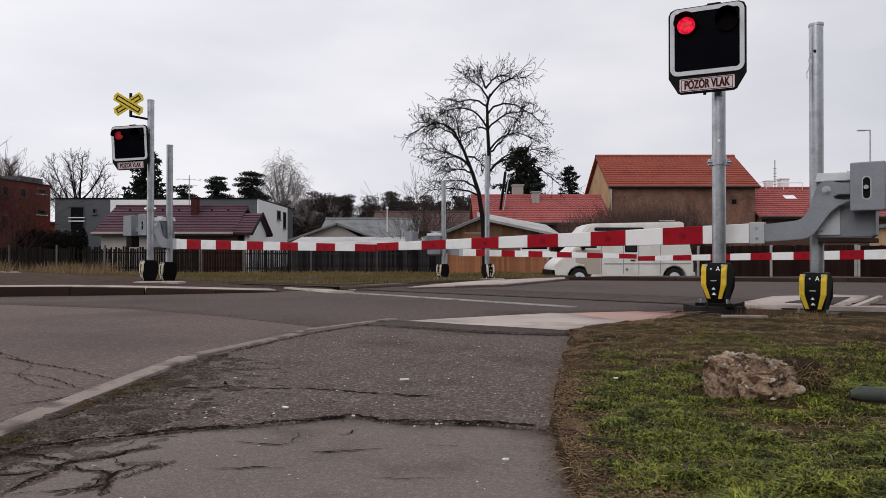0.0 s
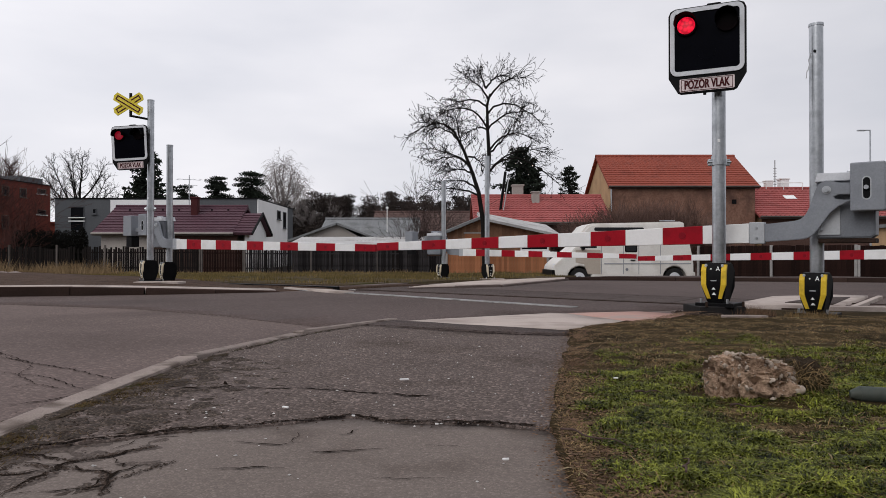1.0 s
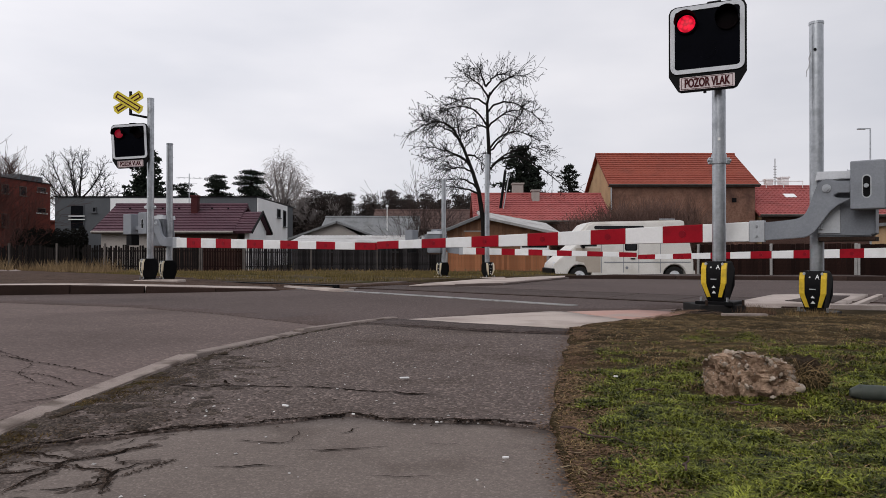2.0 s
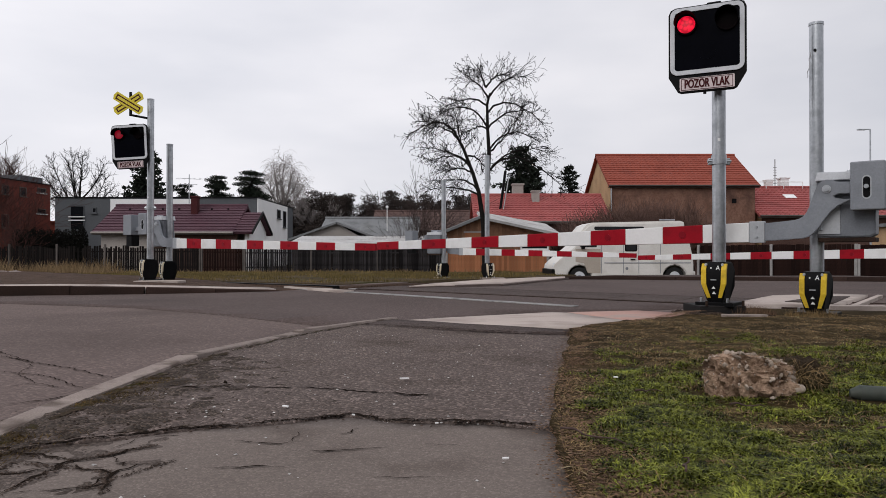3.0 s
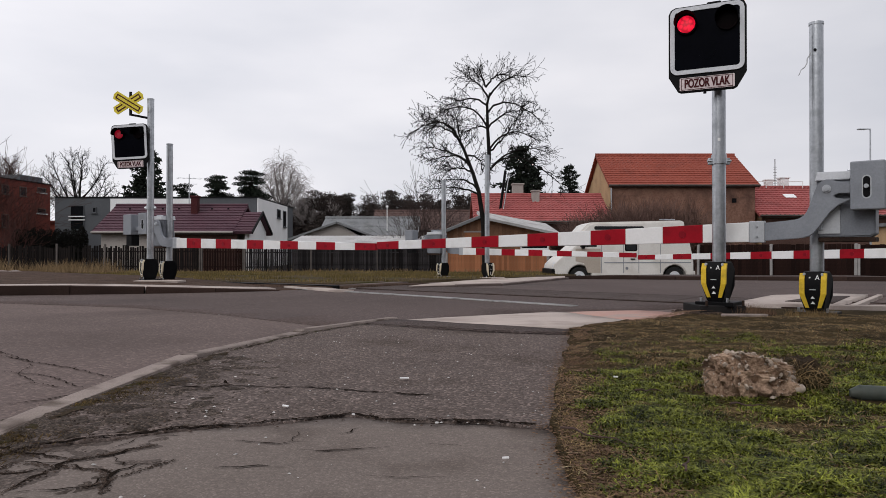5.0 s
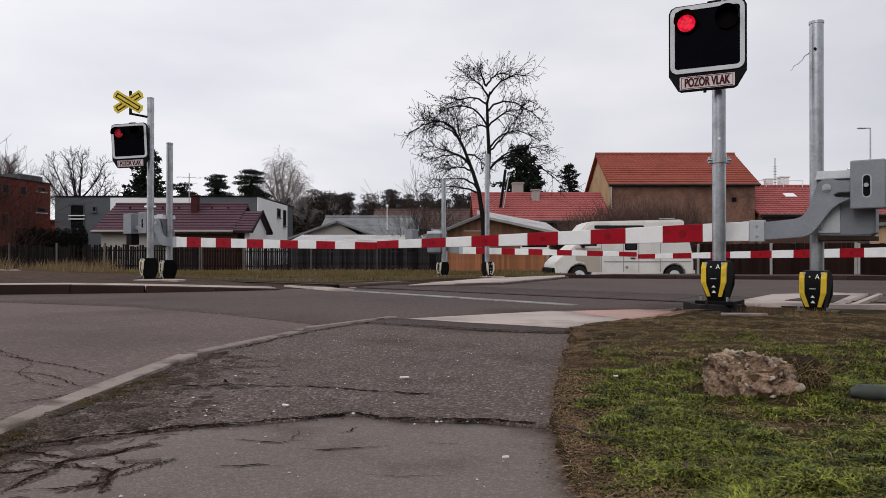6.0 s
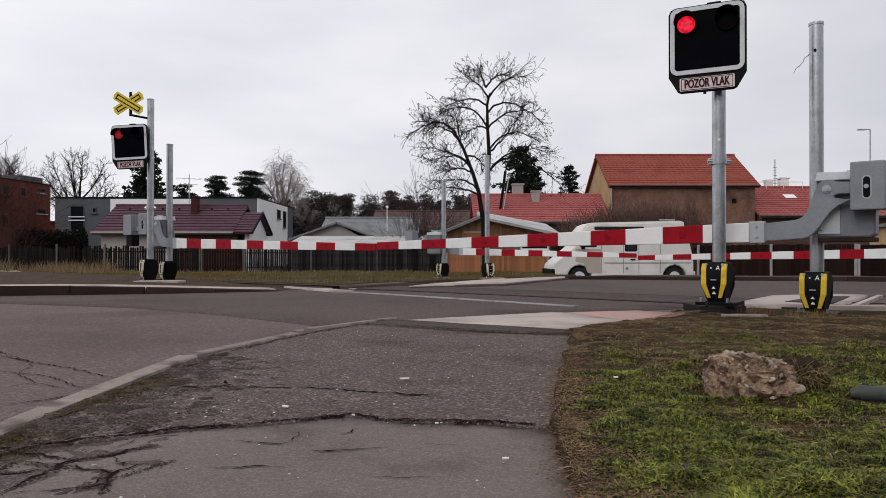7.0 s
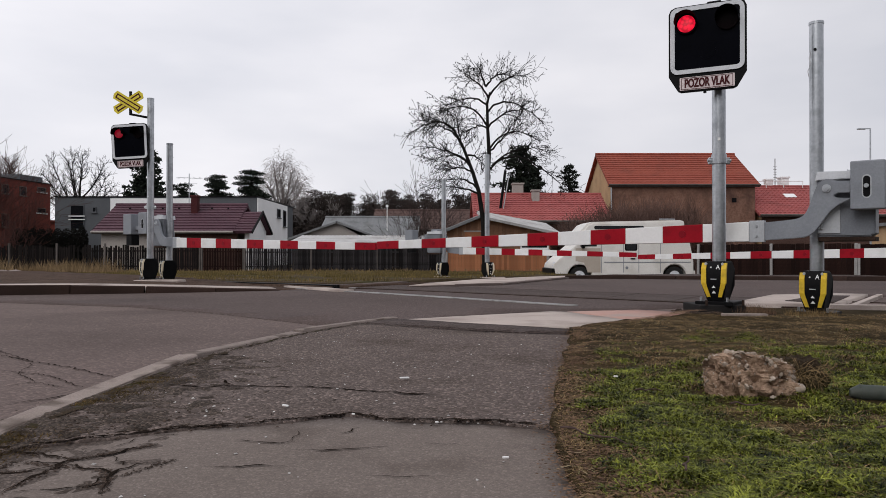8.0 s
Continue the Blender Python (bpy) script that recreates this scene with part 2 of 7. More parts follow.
def thing(name, at, label, category, group="", kind=""):
    ob = new(name)
    ob.empty_display_size = 0.2
    ob.matrix_basis = at
    return tagged(ob, label, category, group, kind)


def structure(ob, label, category):
    return tagged(ob, label, category, kind="structure")


def box(lo, hi, bev=0.0, bm=None):
    bm = bm or bmesh.new()
    c = [(a + b) / 2 for a, b in zip(lo, hi)]
    s = [b - a for a, b in zip(lo, hi)]
    r = bmesh.ops.create_cube(bm, size=1, matrix=Matrix.Translation(c) @ Matrix.Diagonal((*s, 1)))
    if bev:
        edges = list({e for v in r["verts"] for e in v.link_edges})
        bmesh.ops.bevel(bm, geom=edges, offset=bev, segments=2, affect="EDGES", profile=0.5)
    return bm


def tube(p, q, r0, r1=None, n=16, bm=None, caps=True):
    bm = bm or bmesh.new()
    p, q = Vector(p), Vector(q)
    m = Matrix.Translation((p + q) / 2) @ (q - p).to_track_quat("Z", "Y").to_matrix().to_4x4()
    bmesh.ops.create_cone(bm, cap_ends=caps, segments=n, radius1=r0, radius2=r0 if r1 is None else r1, depth=(q - p).length, matrix=m)
    return bm


def prism(outline, y0, y1, bm=None, bev=0.0):
    """An outline of (x, z) points drawn out from y0 to y1."""
    bm = bm or bmesh.new()
    a = [bm.verts.new((x, y0, z)) for x, z in outline]
    b = [bm.verts.new((x, y1, z)) for x, z in outline]
    made = [bm.faces.new(a), bm.faces.new(b[::-1])]
    k = len(a)
    for i in range(k):
        made.append(bm.faces.new((a[i], b[i], b[(i + 1) % k], a[(i + 1) % k])))
    bmesh.ops.recalc_face_normals(bm, faces=made)
    if bev:
        edges = [e for e in made[0].edges] + [e for e in made[1].edges]
        bmesh.ops.bevel(bm, geom=edges, offset=bev, segments=2, affect="EDGES")
    return bm


def turned(bm, m):
    bmesh.ops.transform(bm, matrix=m, verts=bm.verts)
    return bm


def rounded(w, h, r, k=5, cx=0.0, cz=0.0):
    pts = []
    for sx, sz, a0 in ((1, 1, 0), (-1, 1, 90), (-1, -1, 180), (1, -1, 270)):
        for i in range(k):
            a = radians(a0 + 90 * i / (k - 1))
            pts.append((cx + sx * (w / 2 - r) + r * math.cos(a), cz + sz * (h / 2 - r) + r * math.sin(a)))
    return pts


def text_mesh(words, size, material, parent, at, name="lettering", width=1.0, bold=0.0):
    cu = bpy.data.curves.new("letters", "FONT")
    cu.body, cu.size, cu.align_x, cu.align_y, cu.extrude, cu.offset = words, size, "CENTER", "CENTER", 0.0015, bold
    tmp = bpy.data.objects.new("letters", cu)
    scene.collection.objects.link(tmp)
    bpy.context.view_layer.update()
    me = bpy.data.meshes.new_from_object(tmp.evaluated_get(bpy.context.evaluated_depsgraph_get()))
    bpy.data.objects.remove(tmp)
    me.transform(Matrix.Diagonal((width, 1, 1, 1)))
    me.materials.clear()
    me.materials.append(material)
    return part(name, me, None, parent, at=at)


def inside(p, poly):
    x, y = p
    hit = False
    for i in range(len(poly)):
        (x1, y1), (x2, y2) = poly[i - 1], poly[i]
        if (y1 > y) != (y2 > y) and x < (x2 - x1) * (y - y1) / (y2 - y1) + x1:
            hit = not hit
    return hit


def slab(poly, height, step, thick, rough_edge=0.0, seed=1):
    """A sheet with an outline, a height of its own at each point, and a skirt."""
    rnd = random.Random(seed)
    ring = []
    for i in range(len(poly)):
        a, b = Vector(poly[i]), Vector(poly[(i + 1) % len(poly)])
        k = max(1, int((b - a).length / step))
        for j in range(k):
            p = a.lerp(b, j / k)
            if rough_edge:
                p = p + Vector((rnd.uniform(-1, 1), rnd.uniform(-1, 1))) * rough_edge
            ring.append(Vector((p.x, p.y)))
    x0, x1 = min(p.x for p in ring), max(p.x for p in ring)
    y0, y1 = min(p.y for p in ring), max(p.y for p in ring)
    pts = list(ring)
    flat = [(p.x, p.y) for p in ring]
    for i in range(1, int((x1 - x0) / step)):
        for j in range(1, int((y1 - y0) / step)):
            p = (x0 + (i + rnd.uniform(-.3, .3)) * step, y0 + (j + rnd.uniform(-.3, .3)) * step)
            if inside(p, flat):
                pts.append(Vector(p))
    k = len(ring)
    v, _, f, *_ = geometry.delaunay_2d_cdt(pts, [(i, (i + 1) % k) for i in range(k)], [], 1, 1e-5)
    bm = bmesh.new()
    vs = [bm.verts.new((p.x, p.y, height(p.x, p.y))) for p in v]
    for t in f:
        face = bm.faces.new([vs[i] for i in t])
        face.smooth = True
    bmesh.ops.recalc_face_normals(bm, faces=bm.faces)
    if sum(fc.normal.z for fc in bm.faces) < 0:
        bmesh.ops.reverse_faces(bm, faces=bm.faces)
    rim = [e for e in bm.edges if e.is_boundary]
    r = bmesh.ops.extrude_edge_only(bm, edges=rim)
    for g in r["geom"]:
        if isinstance(g, bmesh.types.BMVert):
            g.co.z -= thick
    return bm


def wob(x, y, s, a, o=0.0):
    return a * noise.noise(Vector((x * s, y * s, o)))


def road_z(x, y):
    return -0.08 - 0.0165 * max(0.0, y - 13.0) if y < 36 else -0.4595


# ---- ground, road and pavements ----
D = Vector((0.79, -0.614))    # along the track and the lowered booms
N = Vector((0.614, 0.79))     # across the track


def build_ground():
    xs = [-2600, -1200, -500, -200, -90, -50, *range(-40, 41, 4), 50, 90, 200, 500, 1200, 2600]
    ys = [-2600, -900, -300, -100, -40, *range(-20, 61, 4), 80, 120, 200, 400, 900, 2600]
    bm = bmesh.new()
    g = [[bm.verts.new((x, y, road_z(x, y) - 0.12 - (0.10 if 21.5 < y < 30 and x > 4.5 else 0))) for x in xs] for y in ys]
    for j in range(len(ys) - 1):
        for i in range(len(xs) - 1):
            bm.faces.new((g[j][i], g[j][i + 1], g[j + 1][i + 1], g[j + 1][i]))
    structure(part("ground", bm, M_DRYTURF), "flat winter ground with dry brown grass", "ground")
    road = [(-40, -15), (34, -15), (34, 20.5), (-40, 20.5)]
    structure(part("road", slab(road, lambda x, y: road_z(x, y) + wob(x, y, 0.25, 0.012), 1.4, 0.05), M_ROAD), "worn grey asphalt road over a level crossing", "road")
    # darker newer lane along the crossing
    lane = [(-6.5, 9.0), (-3.6, 8.0), (-2.2, 7.0), (-0.78, 5.66), (-0.40, 5.88), (1.15, 7.16), (3.5, 8.2), (7, 10.3), (20, 7), (28, 10.5), (12, 16.2), (7.5, 17.95), (5.0, 19.15), (3.5, 19.2), (1.15, 13.4), (-0.6, 12.2), (-2.75, 11.5), (-3.95, 11.05), (-6.6, 10.3)]
    structure(part("road_patch", slab(lane, lambda x, y: road_z(x, y) + wob(x, y, 0.25, 0.012) + 0.006, 0.7, 0.02), M_LANE), "darker resurfaced asphalt on the crossing", "road")
    strip = [(-40, 4.82), (-14, 8.82), (-6.62, 10.29), (-5.23, 10.57), (-3.92, 11.05), (-2.8, 11.65), (-3.0, 12.0), (-5.3, 11.2), (-6.7, 10.9), (-14, 9.45), (-40, 5.45)]
    structure(part("pavement_island", slab(strip, lambda x, y: 0.062 - 0.115 * max(0, min(1, (x + 5.6) / 2.9)) + wob(x, y, 0.8, 0.006), 0.6, 0.1), M_CONC), "pale concrete strip behind the kerb", "pavement")
    old = [(-1.30, -3), (0.38, -3), (0.39, 1.57), (0.40, 1.83), (0.44, 2.16), (0.36, 2.17), (0.12, 2.24), (-0.15, 2.26), (-0.31, 2.36), (-0.49, 2.28), (-0.85, 2.14), (-1.30, 1.86)]
    structure(part("footpath_near", slab(old, lambda x, y: -0.003 + wob(x, y, 1.1, 0.008), 0.12, 0.1, 0.012), M_PATHOLD), "smooth old grey asphalt footpath, cracked", "footpath")
    new_path = [(-1.30, 1.86), (-0.85, 2.14), (-0.49, 2.28), (-0.31, 2.36), (-0.15, 2.26), (0.12, 2.24), (0.44, 2.16), (0.52, 2.71), (0.71, 3.56), (0.92, 4.53), (0.80, 4.62),
                (-0.66, 5.35), (-0.80, 5.08), (-1.06, 4.5), (-1.2, 3.95), (-1.27, 3.35), (-1.31, 2.84)]
    structure(part("footpath", slab(new_path, lambda x, y: 0.004 + wob(x, y, 1.3, 0.012) + wob(x, y, 14, 0.004), 0.07, 0.1, 0.016, 5), M_PATH), "coarse grey asphalt footpath with open aggregate", "footpath")
    ramp = [(-0.66, 5.36), (0.80, 4.62), (0.90, 4.98), (-0.44, 5.76)]
    structure(part("footpath_ramp", slab(ramp, lambda x, y: 0.006 + wob(x, y, 2, 0.006), 0.2, 0.1, 0.012), M_DARKASPH), "dark asphalt strip before the paved apron", "footpath")
    apron = [(-0.42, 5.79), (0.90, 5.01), (1.55, 5.78), (1.25, 7.05), (1.1, 7.15)]
    structure(part("pavement_apron", slab(apron, lambda x, y: 0.012 - 0.03 * (y - 5.0) + wob(x, y, 1.2, 0.006), 0.3, 0.08), M_CONC), "pale concrete paving at the crossing", "pavement")
    red = [(1.555, 5.786), (2.40, 6.78), (2.05, 7.35), (1.26, 7.05)]
    structure(part("tactile_paving", slab(red, lambda x, y: 0.010 - 0.028 * (y - 5.0) + wob(x, y, 1.2, 0.006), 0.3, 0.08), M_RED), "faded red tactile paving at the crossing", "pavement")
    side = [(3.3, 8.05), (4.38, 7.78), (6.02, 9.85), (5.6, 10.05), (4.6, 9.7)]
    structure(part("pavement_side", slab(side, lambda x, y: -0.035 + wob(x, y, 1.2, 0.006), 0.5, 0.1), M_CONC), "pale concrete pavement behind the barrier", "pavement")
    inset = [(4.47, 7.98), (5.50, 9.40), (5.12, 9.46), (4.12, 8.38)]
    structure(part("pavement_inset", slab(inset, lambda x, y: -0.027 + wob(x, y, 1.2, 0.006), 0.3, 0.05), M_DARKASPH), "dark asphalt inset in the pavement", "pavement")
    gravel = [(4.85, 7.55), (5.80, 8.98), (6.3, 9.7), (8.5, 9.2), (8.0, 6.6)]
    structure(part("gravel_patch", slab(gravel, lambda x, y: -0.040 + wob(x, y, 3, 0.02) + wob(x, y, 17, 0.012), 0.14, 0.08, 0.03), M_GRAVEL), "grey-green loose gravel beside the pavement", "gravel")
    # verge with thin turf
    verge = [(0.30, -3), (0.305, 1.57), (0.31, 1.83), (0.35, 2.17), (0.43, 2.71), (0.62, 3.56), (0.84, 4.55), (0.91, 4.98), (1.55, 5.74), (2.42, 6.74), (2.9, 7.3), (4.2, 7.25), (6, 6.6), (9, 5.2), (9, -3)]
    structure(part("grass_verge", slab(verge, verge_z, 0.11, 0.12, 0.018, 3), M_TURF), "rough grassy verge, patchy green and brown", "verge")
    far_walk = [(-0.6, 12.35), (1.07, 13.5), (3.4, 19.3), (5.0, 20.6), (3.7, 21.8), (1.05, 17.4)]
    structure(part("pavement_far", slab(far_walk, lambda x, y: road_z(x, y) + 0.05 + wob(x, y, 1, 0.006), 0.7, 0.1), M_CONC), "pale concrete pavement beyond the track", "pavement")
    back_walk = [(3.43, 19.4), (5.0, 19.35), (7.5, 18.1), (10.7, 16.9), (26, 11.6), (27, 14.0), (11.5, 19.3), (8.0, 21.6), (5.02, 20.5)]
    structure(part("pavement_back", slab(back_walk, lambda x, y: road_z(x, y) + 0.10 + wob(x, y, 0.7, 0.03), 0.7, 0.14, 0.03), M_DARKASPH), "dark gravelly pavement along the fence", "pavement")
    isl = [(-40, 5.0), (-14, 9.0), (-6.62, 10.55), (-5.23, 10.83), (-3.92, 11.27), (-2.75, 11.72), (-2.0, 12.3), (-5.4, 14.8), (-15, 22.3), (-40, 41)]
    structure(part("island", slab(isl, lambda x, y: 0.03 - 0.105 * max(0, min(1, (x + 5.9) / 2.8)) + wob(x, y, 0.8, 0.012), 0.7, 0.2), M_BALLAST), "gravelly strip of ground beside the track", "ground")
    grassy = [(-24, 34.5), (-23.9, 29.75), (-14.4, 22.45), (-4.95, 15.05), (-1.9, 12.75), (-1.0, 14.6), (0.2, 16.8), (0.9, 17.4), (3.4, 21.7), (4.6, 24), (4.6, 34.5)]
    structure(part("verge_far", slab(grassy, lambda x, y: road_z(x, y) + 0.06 + wob(x, y, 0.6, 0.06), 0.8, 0.2), M_DRYTURF), "dry grassy strip between track and fence", "verge")
    # ballast bed and rails; on the crossing the rails lie flush
    o = Vector((-5.585, 14.2))
    bed = [o + N * a + D * b for a, b in ((0.40, -34), (0.40, 4.2), (0.9, 4.4), (2.9, 4.5), (2.9, -34))]
    structure(part("track_bed", slab([tuple(q) for q in bed], lambda x, y: road_z(x, y) + 0.045 + wob(x, y, 2.0, 0.02), 0.5, 0.15, 0.05), M_BALLAST), "brown stone ballast under the rails", "track bed")
    ang = math.atan2(D.y, D.x)
    for off in (0.86, 2.30):
        for t0, t1, lift in ((-34, 4.5, 0.135 if off < 1 else 0.05), (4.5, 26, 0.018)):
            a, b = o + N * off + D * t0, o + N * off + D * t1
            za, zb = road_z(*a) + lift, road_z(*b) + 0.018
            half = (b - a).length / 2
            m = Matrix.Translation(((a.x + b.x) / 2, (a.y + b.y) / 2, (za + zb) / 2)) @ Matrix.Rotation(ang, 4, "Z") @ Matrix.Rotation(-math.atan2(zb - za, 2 * half), 4, "Y")
            ob = thing("rail", m, "rusty steel rail with a polished head", "rail", "rails of the track")
            part("rail_web", box((-half, -0.05, -0.16), (half, 0.05, -0.02), 0.01), M_RAIL, ob)
            part("rail_head", box((-half, -0.036, -0.021), (half, 0.036, 0.0), 0.006), M_RAILTOP if t0 < 0 else M_RAIL, ob, "worn rail head")
    for k in range(34):
        q = o + N * 1.58 + D * (3.9 - 0.62 * k)
        sl = thing("sleeper", Matrix.Translation((q.x, q.y, road_z(*q) + 0.02)) @ Matrix.Rotation(ang, 4, "Z"), "dark concrete sleeper in the ballast", "sleeper", "sleepers under the rails")
        part("beam", box((-0.12, -0.88, -0.08), (0.12, 1.2, 0.03), 0.01), M_KERBD, sl)
    a, b = o + N * 0.60 - D * 14, o + N * 0.60 + D * 4.3
    eb = thing("edge_beam", Matrix.Translation(((a.x + b.x) / 2, (a.y + b.y) / 2, (road_z(*a) + road_z(*b)) / 2 - 0.022)) @ Matrix.Rotation(ang, 4, "Z") @ Matrix.Rotation(-math.atan2(road_z(*b) - road_z(*a) - 0.045, (b - a).length), 4, "Y"),
               "low dark edge beam along the track", "edge beam")
    part("beam", box((-9.15, -0.05, -0.06), (9.15, 0.05, 0.115), 0.006), M_BLACK, eb)
    pale = [(-2.85, 12.50), (-2.55, 12.62), (-1.45, 11.2), (-1.68, 11.02)]
    structure(part("paved_edge", slab(pale, lambda x, y: road_z(x, y) + 0.035, 0.4, 0.05, 0.02), M_CONC), "pale concrete edge beside the track", "pavement")
    c = o + N * 1.58
    deck = thing("rubber_crossing", pose(0, 0, 0), "dark rubber crossing deck between the rails", "crossing deck")
    for k in range(9):
        p = c + D * (4.0 + k * 0.92)
        part("panel", box((-0.45, -0.62, -0.05), (0.45, 0.62, 0.018), 0.01), M_DARKASPH, deck, at=Matrix.Translation((p.x, p.y, road_z(*p) - 0.0)) @ Matrix.Rotation(math.atan2(D.y, D.x), 4, "Z"))
    # painted line before the booms
    a, b = Vector((-2.5, 12.1)), Vector((1.55, 8.15))
    d = (b - a).normalized()
    s = Vector((-d.y, d.x)) * 0.07
    structure(part("road_marking", slab([a - s, b - s, b + s, a + s], lambda x, y: road_z(x, y) + wob(x, y, 0.25, 0.012) + 0.017, 0.35, 0.01, 0.012), M_LINE), "worn pale painted line on asphalt", "road marking")


def verge_z(x, y):
    rise = max(0.0, min(1.0, (x - 0.3) / 0.6))
    return 0.015 + 0.020 * rise + wob(x, y, 1.6, 0.03 * rise) + wob(x, y, 9.0, 0.013 * rise) - 0.068 * max(0, min(1, (y - 4.4) / 2.1))


def kerb_row(name, pts, tops, length, width, depth, material, label, uneven=0.006):
    """Kerb stones one after the other along a line."""
    path = [Vector(p) for p in pts]
    seg = [(path[i + 1] - path[i]).length for i in range(len(path) - 1)]
    total = sum(seg)
    rnd = random.Random(7)

    def along(s):
        for i, L in enumerate(seg):
            if s <= L or i == len(seg) - 1:
                return path[i].lerp(path[i + 1], s / L), tops[i] + (tops[i + 1] - tops[i]) * s / L
            s -= L
    n = int(total / length)
    row = thing(name, pose(0, 0, 0), label, "kerb", kind="structure")
    for i in range(n):
        (a, za), (b, zb) = along(i * total / n), along((i + 1) * total / n)
        mid, d = (a + b) / 2, b - a
        L = d.length / 2 - 0.006
        bm = box((-L, -width / 2, -depth), (L, width / 2, 0), 0.012)
        for v in bm.verts:
            v.co += Vector([rnd.uniform(-1, 1) * 0.004 for _ in range(3)])
        tilt = math.atan2(zb - za, d.length)
        m = Matrix.Translation((mid.x + rnd.uniform(-.008, .008), mid.y, (za + zb) / 2 + rnd.uniform(-uneven, uneven)))
        m = m @ Matrix.Rotation(math.atan2(d.y, d.x) + rnd.uniform(-.012, .012), 4, "Z") @ Matrix.Rotation(-tilt + rnd.uniform(-.006, .006), 4, "Y")
        part("kerb_stone", bm, material, row, at=m)


build_ground()
kerb_row("kerb_near", [(-1.36, -2.40), (-1.37, 0.0), (-1.37, 2.35), (-1.38, 2.58), (-1.37, 3.1), (-1.29, 3.95), (-1.09, 4.6), (-0.80, 5.2), (-0.61, 5.52), (-0.42, 5.84)],
         [0.010, 0.010, 0.010, 0.027, 0.030, 0.024, 0.017, 0.012, 0.008, 0.0], 1.15, 0.098, 0.2, M_KERB, "worn pale granite kerb along a footpath", 0.012)
kerb_row("kerb_island", [(-40, 4.72), (-14, 8.72), (-6.62, 10.19), (-5.23, 10.47), (-3.92, 10.95), (-2.72, 11.56)], [0.075, 0.075, 0.07, 0.055, 0.01, -0.055], 1.0, 0.16, 0.3, M_KERBOLD,
         "grimy concrete kerb of the raised island")
kerb_row("kerb_back", [(3.40, 19.35), (5.0, 19.3), (7.5, 18.05), (10.7, 16.85), (26, 11.5)], [-0.09, -0.08, -0.06, -0.03, 0.03], 1.0, 0.12, 0.25, M_KERBOLD, "grimy concrete kerb beyond the crossing")
kerb_row("kerb_side", [(-0.62, 12.3), (1.1, 13.45), (3.43, 19.2)], [-0.04, -0.04, -0.13], 1.0, 0.12, 0.25, M_KERBD, "grey concrete kerb of the far pavement")


# ---- level-crossing equipment ----
def foot_cover(parent, rz, strip, at=(0, 0, 0)):
    """A bulging black shroud over the foot of a mast, with two strips down its front and white marks."""
    m = Matrix.Translation(at) @ Matrix.Rotation(radians(rz), 4, "Z") @ Matrix.Diagonal((0.89, 0.86, 1.05, 1))
    w = 0.128
    # it narrows towards its foot and a little towards its top
    side = [(-0.15, 0.03), (-0.20, 0.17), (-0.19, 0.33), (-0.15, 0.40), (0.09, 0.40), (0.13, 0.33), (0.14, 0.17), (0.09, 0.03)]
    body = turned(prism(side, -w, w, bev=0.012), Matrix.Rotation(radians(90), 4, "Z"))
    for v in body.verts:
        v.co.x *= float(np.interp(v.co.z, [0.03, 0.17, 0.33, 0.40], [0.66, 1.0, 1.04, 0.90]))
    cover = part("foot_cover", turned(body, m), M_BLACK, parent, "black ribbed foot shroud", True)
    for s in (-1, 1):
        bm = bmesh.new()
        rows = [(0.385, -0.168, 0.082, 0.131), (0.33, -0.196, 0.080, 0.133), (0.20, -0.206, 0.078, 0.131), (0.07, -0.172, 0.040, 0.078)]
        vs = []
        for z, y, xa, xb in rows:
            vs.append([bm.verts.new((s * x, y + dy, z)) for x, dy in ((xa, -0.004), (xb, -0.004), (xb, 0.03), (xa, 0.03))])
        for r in range(3):
            for k in range(4):
                bm.faces.new((vs[r][k], vs[r][(k + 1) % 4], vs[r + 1][(k + 1) % 4], vs[r + 1][k]))
        bm.faces.new(vs[0])
        bm.faces.new(vs[3])
        bmesh.ops.recalc_face_normals(bm, faces=bm.faces)
        part("strip", turned(bm, m), strip, cover, "yellow warning strip" if strip == M_YELLOW else "cream warning strip")
        part("bolt", turned(tube((s * 0.088, -0.188, 0.376), (s * 0.088, -0.13, 0.374), 0.013, n=10), m), M_GREYL, cover)
        part("foot_bolt", turned(tube((s * 0.14, -0.18, 0.0), (s * 0.14, -0.18, 0.07), 0.014, n=8), m), M_GALV, cover)
    text_mesh("A", 0.064, M_WHITE, cover, m @ pose(0.045, -0.196, 0.345, 80), "letter")
    part("mark", turned(tube((-0.03, -0.195, 0.345), (-0.03, -0.185, 0.345), 0.008, n=8), m), M_WHITE, cover)
    part("small_print", turned(box((-0.03, -0.207, 0.232), (0.03, -0.195, 0.240)), m), M_GREYL, cover)
    part("arrow_mark", turned(prism([(-0.02, 0.155), (0.02, 0.155), (0.0, 0.178)], -0.201, -0.185), m), M_WHITE, cover)
    part("arrow_mark", turned(prism([(-0.022, 0.105), (0.022, 0.105), (0.0, 0.13)], -0.192, -0.18), m), M_WHITE, cover)
    part("base_plate", turned(box((-0.2, -0.2, -0.01), (0.2, 0.2, 0.03), 0.006), m), M_BLACK, cover)


